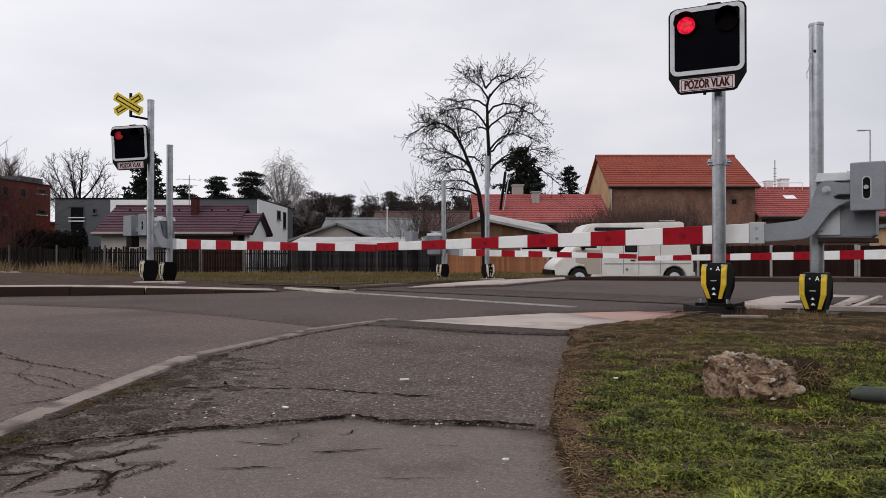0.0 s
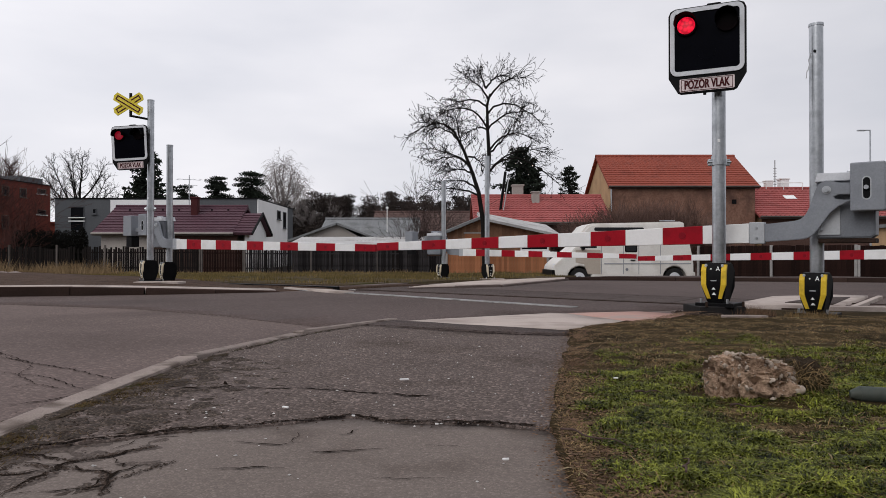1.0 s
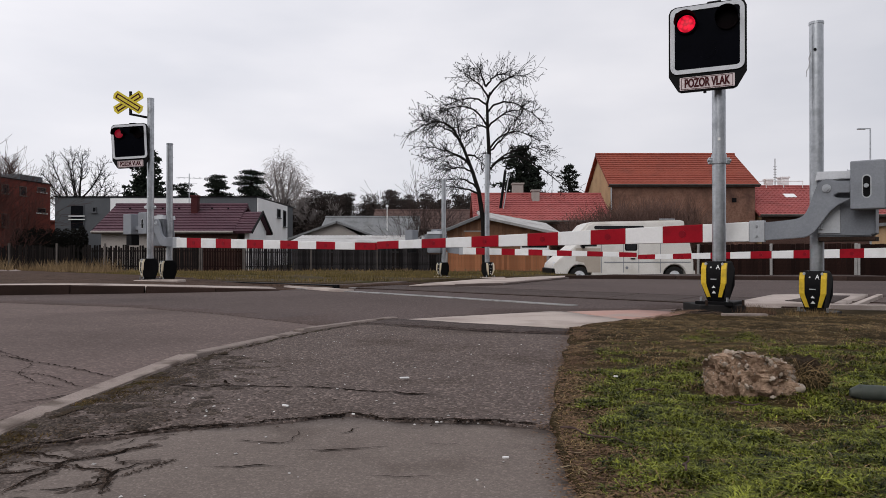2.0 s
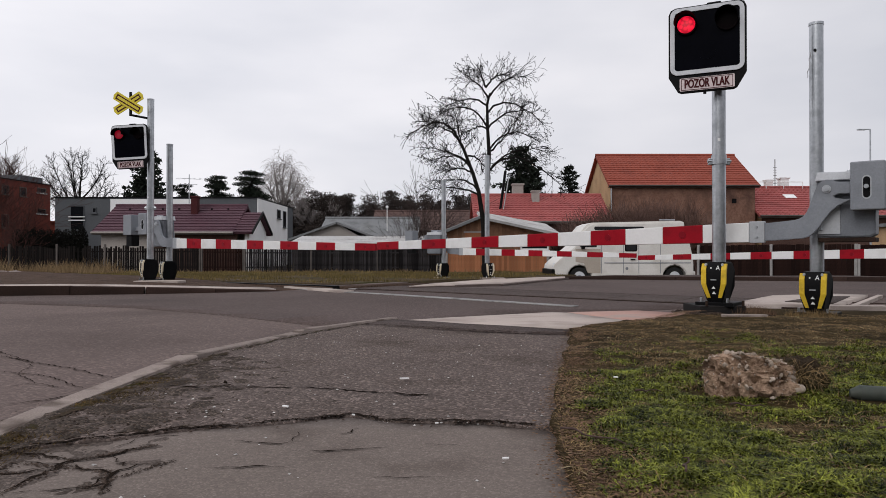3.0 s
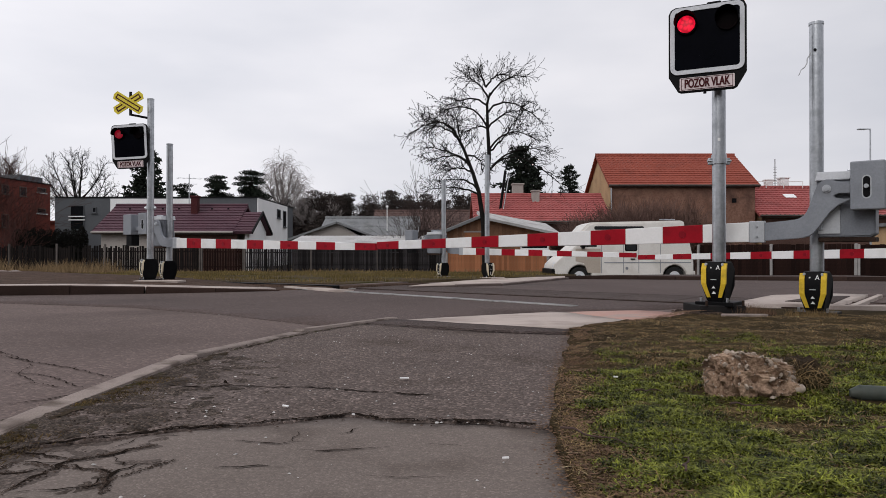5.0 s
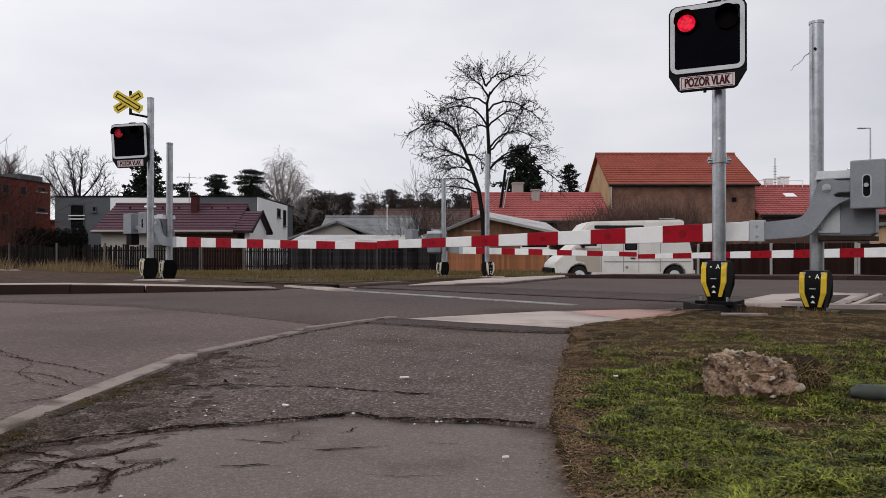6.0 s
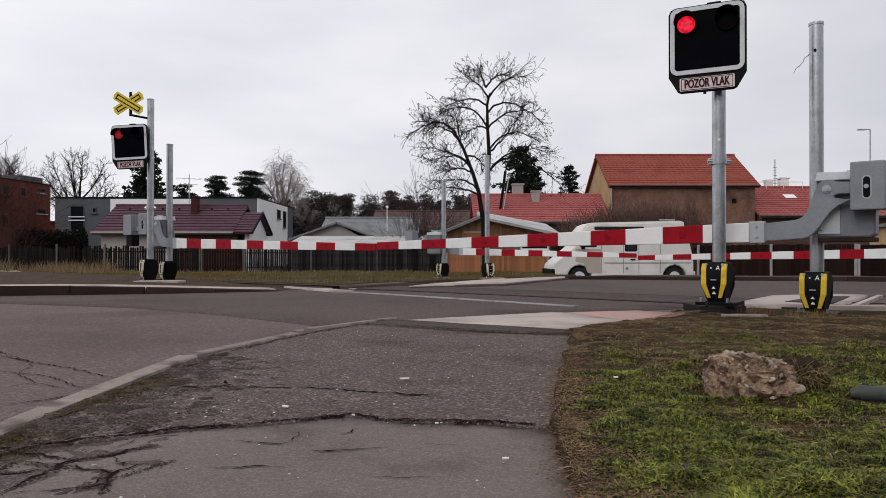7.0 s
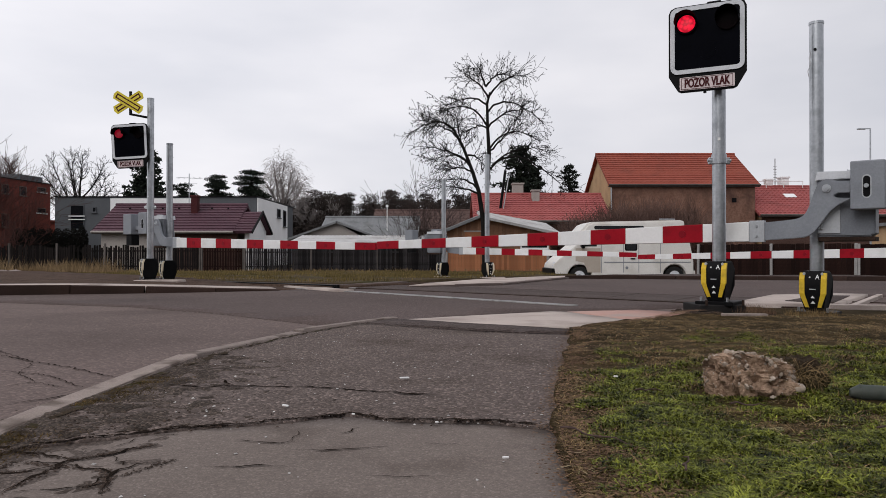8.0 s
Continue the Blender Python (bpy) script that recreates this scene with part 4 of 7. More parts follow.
# ---- houses ----
def roof_sheet(a, b, c, d, tile_w, tile_h, wave, step):
    """A tiled slope: a-b is the eave, d-c the ridge; rounded tiles in stepped courses."""
    a, b, c, d = (Vector(p) for p in (a, b, c, d))
    up = (b - a).cross(d - a).normalized()
    cols, rows = max(2, int((b - a).length / tile_w)), max(2, int((d - a).length / tile_h))
    bm = bmesh.new()
    grid = []
    for j in range(rows):
        for lift, f in ((step, j / rows), (0.0, (j + 1) / rows)):
            row = []
            for i in range(cols * 3 + 1):
                u = i / (cols * 3)
                p = a.lerp(b, u).lerp(d.lerp(c, u), f)
                row.append(bm.verts.new(p + up * (lift + wave * (1 if i % 3 == 1 else 0.4 if i % 3 == 2 else 0))))
            grid.append(row)
    for r in range(len(grid) - 1):
        for i in range(cols * 3):
            bm.faces.new((grid[r][i], grid[r][i + 1], grid[r + 1][i + 1], grid[r + 1][i]))
    # underside, so that the slope is solid
    lo = [bm.verts.new(p - up * 0.12) for p in (a, b, c, d)]
    bm.faces.new(lo[::-1])
    edge = [(grid[0][0], grid[0][-1], lo[1], lo[0]), (grid[0][-1], grid[-1][-1], lo[2], lo[1]), (grid[-1][-1], grid[-1][0], lo[3], lo[2]), (grid[-1][0], grid[0][0], lo[0], lo[3])]
    for e in edge:
        bm.faces.new(e)
    return bm


def window(parent, x0, x1, z0, z1, y, side=False, frame_m=None):
    """A recessed dark pane in a frame, on a front wall at y, or on a side wall at x = y."""
    frame_m = frame_m or M_WHITE

    def spot(bm):
        return turned(bm, Matrix.Translation((y, 0, 0)) @ Matrix.Rotation(radians(90), 4, "Z")) if side else turned(bm, Matrix.Translation((0, y, 0)))
    bm = bmesh.new()
    t = 0.07
    for lo, hi in (((x0, -0.05, z0), (x1, 0.02, z0 + t)), ((x0, -0.05, z1 - t), (x1, 0.02, z1)), ((x0, -0.05, z0 + t), (x0 + t, 0.02, z1 - t)), ((x1 - t, -0.05, z0 + t), (x1, 0.02, z1 - t))):
        box(lo, hi, 0, bm)
    w = part("window", spot(bm), frame_m, parent, "framed dark window")
    part("pane", spot(box((x0 + t, -0.02, z0 + t), (x1 - t, 0.01, z1 - t))), M_WINDOW, w)
    part("sill", spot(box((x0 - 0.06, -0.14, z0 - 0.06), (x1 + 0.06, 0.0, z0 - 0.003))), frame_m, w)
    return w


def chimney(parent, x, y, z0, z1, w, material):
    c = part("chimney", box((x - w / 2, y - w / 2, z0), (x + w / 2, y + w / 2, z1), 0.02), material, parent, "masonry chimney")
    part("chimney_cap", box((x - w / 2 - 0.06, y - w / 2 - 0.06, z1), (x + w / 2 + 0.06, y + w / 2 + 0.06, z1 + 0.1), 0.01), material, c)


def gabled(parent, w, d, eave, ridge, wall, gable, roof, tile=(0.3, 0.36), over=0.35, wave=0.035, step=0.035, hip=0.0, gutter=None):
    """Walls and a gabled roof with the ridge along x; the origin is the front-left corner on the ground. hip: how far the ridge draws in at the left end."""
    t = 0.3
    front = part("wall", box((0, 0, 0), (w, t, eave)), wall, parent)
    part("back_wall", box((0, d - t, 0), (w, d, eave)), wall, parent)
    for x, k in ((0, hip), (w - t, 0)):
        if k:
            part("side_wall", box((x, t, 0), (x + t, d - t, eave)), gable, parent)
        else:
            bm = prism([(t, 0), (d - t, 0), (d - t, eave), (d / 2, ridge - 0.12), (t, eave)], 0, t)
            part("gable_wall", turned(bm, Matrix.Translation((x + t, 0, 0)) @ Matrix.Rotation(radians(90), 4, "Z")), gable, parent)
    rise = (ridge - eave) / (d / 2)
    e0 = eave - over * rise
    hx = hip if hip else -over
    part("roof", roof_sheet((-over, -over, e0), (w + over, -over, e0), (w + over, d / 2, ridge), (hx, d / 2, ridge), *tile, wave, step), roof, parent, "tiled roof slope", True)
    part("roof_back", roof_sheet((w + over, d + over, e0), (-over, d + over, e0), (hx, d / 2, ridge), (w + over, d / 2, ridge), *tile, wave, step), roof, parent, smooth=True)
    if hip:
        bm = bmesh.new()
        vs = [bm.verts.new(p) for p in ((-over, d + over, e0), (-over, -over, e0), (hip, d / 2, ridge))]
        bm.faces.new(vs)
        bmesh.ops.solidify(bm, geom=bm.faces[:], thickness=0.1)
        part("roof_hip", bm, roof, parent)
    part("ridge_cap", tube((hx, d / 2, ridge + 0.02), (w + over, d / 2, ridge + 0.02), 0.11, n=8), roof, parent)
    part("gutter", tube((-over, -over - 0.06, e0 - 0.02), (w + over, -over - 0.06, e0 - 0.02), 0.06, n=8), gutter or M_DARKPOST, parent, "rain gutter along the eave")
    part("soffit", box((-over, -over, e0 - 0.14), (w + over, 0.0, e0 - 0.10)), M_DARKPOST, parent)
    return front


BASE = -0.58


def build_houses():
    # old red block of flats
    h = thing("apartment_block", pose(-36.2, 52.0, BASE, 0, 0, -7), "old red rendered block with flat grey roof", "building")
    part("wall", box((-16, 0, 0), (0, 10, 7.17)), M_BRICK, h)
    part("parapet", box((-16.1, -0.1, 7.17), (0.08, 10.1, 7.25)), M_BLACK, h, "thin dark roof edge")
    part("roof_house", box((-3.5, 6.6, 7.25), (-0.3, 9.4, 7.75)), M_GREYWALL, h)
    for y, z, hi in ((1.0, 5.9, 6.7), (4.2, 5.9, 6.7), (6.2, 5.9, 6.7), (1.0, 3.2, 4.3), (4.2, 3.2, 4.3)):
        window(h, y, y + 0.8, z, hi, 0.0, True, M_DARKPOST)
    for z in (4.6, 6.42):
        window(h, 8.3, 9.4, z, z + 0.42, 0.0, True, M_DARKPOST)
        part("light_sill", box((0.0, 8.2, z - 0.1), (0.14, 9.5, z - 0.01)), M_WHITEWALL, h, "white sill")
    # grey modern house with white panels
    h = thing("modern_house", pose(-30.7, 55.0, BASE), "modern grey house with white panels and flat roof", "house")
    part("wall", box((0, 0, 0), (16.0, 13, 5.5)), M_GREYWALL, h)
    part("roof_edge", box((-0.08, -0.08, 5.5), (16.08, 13.08, 5.58)), M_BLACK, h, "dark flat roof edge")
    part("white_panel", box((4.4, -0.05, 3.2), (11.4, 0.0, 5.42)), M_WHITEWALL, h, "white facade panel")
    part("side_panel", box((16.0, 0.0, 0), (16.07, 10.4, 5.47)), M_WHITEWALL, h, "white facade panel")
    window(h, 1.2, 2.35, 2.95, 4.9, 0.0, False, M_GREYWALL)
    window(h, 2.95, 3.3, 4.3, 4.75, 0.0, False, M_GREYWALL)
    window(h, 4.5, 6.0, 3.3, 4.3, -0.05, False, M_GREYWALL)
    for k in range(2):
        part("balcony_bar", box((1.12, -0.14, 3.70 + 0.27 * k), (2.42, -0.08, 3.78 + 0.27 * k)), M_WHITEWALL, h)
    window(h, 6.2, 7.5, 4.2, 5.0, 16.07, True, M_GREYWALL)
    window(h, 8.5, 9.7, 3.5, 5.0, 16.07, True, M_GREYWALL)
    # low bungalow with mauve tiles
    h = thing("bungalow", pose(-20.8, 42.3, BASE), "low bungalow with mauve tiled roof", "house")
    gabled(h, 7.75, 5.6, 2.62, 4.2, M_PALEWALL, M_PALEWALL, M_ROOFMAUVE, (0.3, 0.34), 0.4, 0.016, 0.045, gutter=M_PALEWALL)
    chimney(h, 5.05, 1.9, 3.0, 4.66, 0.42, M_DARKBRICK)
    for i in range(7):
        part("snow_guard", box((0.7 + i * 1.05, 2.2, 3.88), (0.8 + i * 1.05, 2.3, 4.0)), M_BLACK, h)
    # a lower wing carries the roof on, with its gable at the end
    part("wing_roof", roof_sheet((7.9, -0.4, 2.39), (9.25, -0.4, 2.39), (9.25, 2.1, 3.73), (7.9, 2.1, 3.73), 0.3, 0.34, 0.016, 0.045), M_ROOFMAUVE, h, "lower tiled roof of the wing", True)
    part("wing_roof_back", roof_sheet((9.25, 4.6, 2.39), (7.9, 4.6, 2.39), (7.9, 2.1, 3.73), (9.25, 2.1, 3.73), 0.3, 0.34, 0.016, 0.045), M_ROOFMAUVE, h, "", True)
    part("wing_gable", turned(prism([(0.1, 0), (4.1, 0), (4.1, 2.5), (2.1, 3.55), (0.1, 2.5)], 0, 0.3), Matrix.Translation((9.0, 0, 0)) @ Matrix.Rotation(radians(90), 4, "Z")), M_WHITEWALL, h, "pale gable wall")
    for y0, z0, y1, z1 in ((-0.4, 2.36, 2.1, 3.72), (4.6, 2.36, 2.1, 3.72)):
        ang = math.atan2(z1 - z0, y1 - y0)
        half = math.hypot(y1 - y0, z1 - z0) / 2
        part("verge_board", turned(box((-0.03, -half, -0.1), (0.03, half, 0.06)), Matrix.Translation((9.29, (y0 + y1) / 2, (z0 + z1) / 2)) @ Matrix.Rotation(ang, 4, "X")), M_BLACK, h)
    # no opening here: a flat dark sheet stands in for the porch's shade
    part("porch_shade", box((4.4, -0.03, 0), (8.3, -0.003, 2.35)), M_DARKPLASTER, h, "flat dark sheet for the porch's shade")
    h = thing("garden_hut", pose(-37.3, 66.0, BASE), "small orange-red hut behind the hedge", "hut")
    part("wall", box((0, 0, 0), (2.2, 3, 4.0)), M_ROOFTERRA, h)
    part("roof", box((-0.2, -0.2, 4.0), (2.4, 3.2, 4.2), 0.02), M_BRICK, h)
    # sheds with sheet roofs
    h = thing("low_shed", pose(-7.9, 45.5, BASE), "long grey shed with weathered sheet roof", "shed")
    gabled(h, 6.0, 6.0, 2.35, 3.55, M_PALEWALL, M_PALEWALL, M_ROOFGREY, (0.24, 1.5), 0.3, 0.03, 0.012)
    h = thing("gabled_shed", pose(-9.6, 44.0, BASE + 0.28), "small shed with dark gable and pale walls", "shed")
    part("wall", box((0.3, 0, -0.28), (4.6, 3.2, 1.75)), M_PALEWALL, h)
    part("gable_wall", prism([(0.3, 1.75), (4.6, 1.75), (2.9, 2.75)], 0.0, 3.2), M_PALEWALL, h)
    part("roof", turned(roof_sheet((0, -3.5, 0), (0, 0.3, 0), (-2.8, 0.3, 1.05), (-2.8, -3.5, 1.05), 0.25, 1.4, 0.02, 0.01), Matrix.Translation((5.7, 3.2, 1.78))), M_ROOFGREY, h)
    part("roof_left", turned(roof_sheet((0, 3.5, 0), (0, -0.3, 0), (3.1, -0.3, 1.1), (3.1, 3.5, 1.1), 0.25, 1.4, 0.02, 0.01), Matrix.Translation((-0.2, 0, 1.73))), M_ROOFGREY, h)
    h = thing("lean_to", pose(-8.2, 38.2, BASE), "low lean-to with pale corrugated sheet roof", "shed")
    part("wall", box((0, 0, 0), (8.4, 3.4, 1.65)), M_DARKWOOD, h)
    part("roof", roof_sheet((-0.3, -0.3, 1.66), (8.7, -0.3, 1.66), (8.7, 3.6, 2.15), (-0.3, 3.6, 2.15), 0.22, 1.9, 0.035, 0.012), M_ROOFPALE, h, "pale corrugated sheets")
    h = thing("back_shed", pose(-4.9, 50.0, BASE, 0, 0, 0), "grey shed behind with brown roof", "shed")
    gabled(h, 9.6, 6.0, 2.9, 4.3, M_PALEWALL, M_PALEWALL, mat_brown_roof(), (0.3, 0.5), 0.3, 0.03, 0.02)
    # wooden shed of upright boards
    h = thing("wooden_shed", pose(0.15, 34.6, BASE), "brown wooden shed with pale sheet roof", "shed")
    top = lambda x: 2.25 + (0.70 * x / 1.75 if x < 1.75 else 0.70 * (1 - (x - 1.75) / 3.6))
    w = 0.2
    for i in range(26):
        x = i * w
        z = min(top(x), top(x + w)) - 0.05
        part("board", box((x, 0, 0), (x + w - 0.012, 0.03 + 0.008 * (i % 3), z), 0.003), M_PLANK, h)
    part("side_wall", box((0.02, 0.05, 0), (0.10, 4, 2.2)), M_PLANK, h)
    part("roof", turned(roof_sheet((5.6, -0.35, 2.10), (5.6, 4.3, 2.75), (1.75, 4.3, 3.45), (1.75, -0.35, 2.93), 0.22, 1.9, 0.03, 0.01), Matrix.Identity(4)), M_ROOFPALE, h, "pale sheet roof")
    part("roof_left", roof_sheet((-0.45, 4.3, 2.1), (-0.45, -0.35, 2.1), (1.75, -0.35, 3.0), (1.75, 4.3, 3.0), 0.22, 1.9, 0.03, 0.01), M_ROOFGREY, h)
    part("door", box((0.95, -0.02, 0.0), (1.7, 0.03, 2.15), 0.005), M_ORANGEWOOD, h, "wooden door with pale frame")
    part("door_frame", box((0.88, -0.03, 2.15), (1.78, 0.02, 2.22)), M_POST, h)
    window(h, 3.7, 5.1, 1.3, 1.95, 0.0)
    # long low house with bright red tiles
    h = thing("red_roof_house", pose(2.4, 45.0, BASE), "low house with bright red tiled roof", "house")
    gabled(h, 8.1, 6.4, 3.4, 5.15, M_DARKPLASTER, M_OCHRE, M_ROOFRED, (0.3, 0.34), 0.45, 0.04, 0.04)
    chimney(h, 2.9, 4.4, 4.5, 5.95, 0.75, M_PALEWALL)
    chimney(h, 3.9, 2.4, 4.3, 5.3, 0.5, M_PALEWALL)
    part("flue_pipe", tube((1.35, 1.2, 3.6), (1.75, 1.2, 6.6), 0.09, n=10), M_BLACK, h, "dark metal flue pipe")
    part("flue_stay", tube((1.55, 1.1, 3.7), (2.0, 1.1, 6.4), 0.035, n=8), M_GALV, h)
    # tall barn-like house
    h = thing("barn", pose(11.65, 48.0, BASE), "tall brown plastered barn with terracotta roof", "house")
    gabled(h, 9.9, 8.0, 5.95, 8.45, M_PLASTER, M_OCHRE, M_ROOFTERRA, (0.32, 0.34), 0.25, 0.022, 0.036)
    part("drainpipe", tube((-0.05, -0.08, 0), (-0.05, -0.08, 5.6), 0.05, n=8), M_GALV, h)
    part("wall_vent", box((8.3, -0.04, 4.6), (8.6, 0.0, 4.9)), M_BLACK, h)
    # next house along
    h = thing("red_roof_house", pose(21.95, 47.6, BASE), "house with red tiled roof and white chimneys", "house")
    gabled(h, 10.0, 8.0, 3.9, 6.0, M_DARKPLASTER, M_OCHRE, M_ROOFRED, (0.3, 0.34), 0.4, 0.04, 0.04)
    chimney(h, 2.3, 4.2, 5.6, 6.5, 0.5, M_WHITEWALL)
    chimney(h, 3.6, 4.6, 5.6, 6.7, 0.6, M_WHITEWALL)
    chimney(h, 0.6, 4.6, 5.6, 6.4, 0.35, M_BRICK)
    part("roof_window", turned(box((-0.4, -0.03, -0.3), (0.4, 0.03, 0.3), 0.01), Matrix.Translation((3.0, 2.4, 5.22)) @ Matrix.Rotation(radians(-62), 4, "X")), M_WHITEWALL, h, "white roof window")
    rail = part("roof_rail", tube((0.6, 3.7, 6.4), (4.6, 3.7, 6.4), 0.03, n=6), M_WHITE, h, "white rail on the ridge")
    for x in (0.6, 1.9, 3.2, 4.6):
        part("rail_post", tube((x, 3.7, 5.8), (x, 3.7, 6.4), 0.025, n=6), M_WHITE, rail)
    part("aerial", tube((2.7, 4.0, 5.9), (2.7, 4.0, 8.1), 0.03, n=6), M_DARKPOST, h, "thin lattice aerial")
    for k in range(7):
        part("aerial_rung", tube((2.58, 4.0, 6.3 + 0.2 * k), (2.82, 4.0, 6.3 + 0.2 * k), 0.016, n=5), M_DARKPOST, h)
    h = thing("ochre_hut", pose(20.15, 29.8, BASE), "small ochre rendered hut behind the fence", "hut")
    part("wall", box((0, 0, 0), (3.2, 3, 2.35)), M_OCHRE, h)
    part("roof", prism([(-0.2, 2.33), (3.4, 2.33), (3.4, 2.42), (-0.2, 2.48)], -0.2, 3.2), M_ROOFGREY, h)


def mat_brown_roof():
    return mat("brown_roof", (0.085, 0.052, 0.045), (0.13, 0.085, 0.075), 0.8, scale=0.7, fine=10, bump=0.2)


build_houses()


# ---- fences ----
def picket_fence(name, a, b, z0, z1, pitch, w, material, post_m, post_every, label, jag, posts_proud=0.06, lean=0.012):
    a, b = Vector(a), Vector(b)
    d = b - a
    L, ang = d.length, math.atan2(d.y, d.x)
    f = thing(name, Matrix.Translation((a.x, a.y, z0)) @ Matrix.Rotation(ang, 4, "Z"), label, "fence", "garden fences")
    H = z1 - z0
    rnd = random.Random(name + label)
    shapes = []
    for k in range(4):
        bm = box((-w / 2, -0.012, 0.0), (w / 2, 0.012, H * (1 - 0.03 * k * jag)))
        for v in bm.verts:
            if v.co.z > H * 0.5:
                v.co.x *= 0.9
                v.co.z += rnd.uniform(-1, 1) * 0.012 * jag
        shapes.append(mesh_of("slat", bm, material))
    i = 0
    x = 0.0
    while x < L:
        if rnd.random() > 0.02 * jag:
            part("slat", shapes[rnd.randrange(4)], None, f, at=pose(x, rnd.uniform(-.006, .006), rnd.uniform(-.03, .0) * jag, 0, rnd.uniform(-1, 1) * lean * 57 * jag, rnd.uniform(-3, 3)))
        x += pitch * rnd.uniform(0.95, 1.05)
    for z in (0.25, 0.78):
        part("rail", box((0, 0.014, H * z - 0.03), (L, 0.06, H * z + 0.03)), material, f)
    n = int(L / post_every)
    post = mesh_of("post", box((-0.036, -0.07, -0.05), (0.036, 0.03, H + posts_proud), 0.008), post_m)
    for k in range(n + 1):
        part("post", post, None, f, at=pose(k * L / max(n, 1), -0.015, 0, 0, rnd.uniform(-1, 1)))
    return f


picket_fence("picket_fence", (-25.5, 33.6), (-11.7, 33.5), -0.46, 0.93, 0.115, 0.098, M_DARKWOOD, M_DARKPOST, 2.3, "dark weathered picket fence with uneven slats", 1.0)
picket_fence("picket_fence", (-11.6, 33.5), (-9.6, 33.5), -0.46, 0.90, 0.125, 0.105, M_REDWOOD, M_DARKPOST, 1.9, "brown picket fence section", 0.5)
picket_fence("picket_fence", (-9.5, 33.4), (0.05, 33.2), -0.46, 0.86, 0.105, 0.09, M_GREYWOOD, M_DARKPOST, 3.1, "dark weathered picket fence with uneven slats", 1.0)
picket_fence("board_fence", (0.18, 33.0), (4.9, 32.6), -0.43, 0.58, 0.125, 0.122, M_ORANGEWOOD, M_POST, 3.3, "orange-brown close-boarded wooden fence with flat top", 0.15, 0.0)
picket_fence("board_fence", (4.95, 32.5), (8.9, 29.0), -0.5, 0.60, 0.125, 0.130, M_REDWOOD, M_POST, 2.6, "dark red-brown close-boarded wooden fence with pale posts", 0.2, 0.0)
picket_fence("board_fence", (8.35, 22.7), (11.7, 19.7), -0.26, 0.82, 0.12, 0.126, M_REDWOOD, M_POST, 2.2, "dark red-brown close-boarded wooden fence with pale posts", 0.2, 0.0)
picket_fence("board_fence", (11.75, 19.68), (27, 14.4), -0.24, 0.80, 0.12, 0.126, M_REDWOOD, M_POST, 2.2, "dark red-brown close-boarded wooden fence with pale posts", 0.2, 0.0)


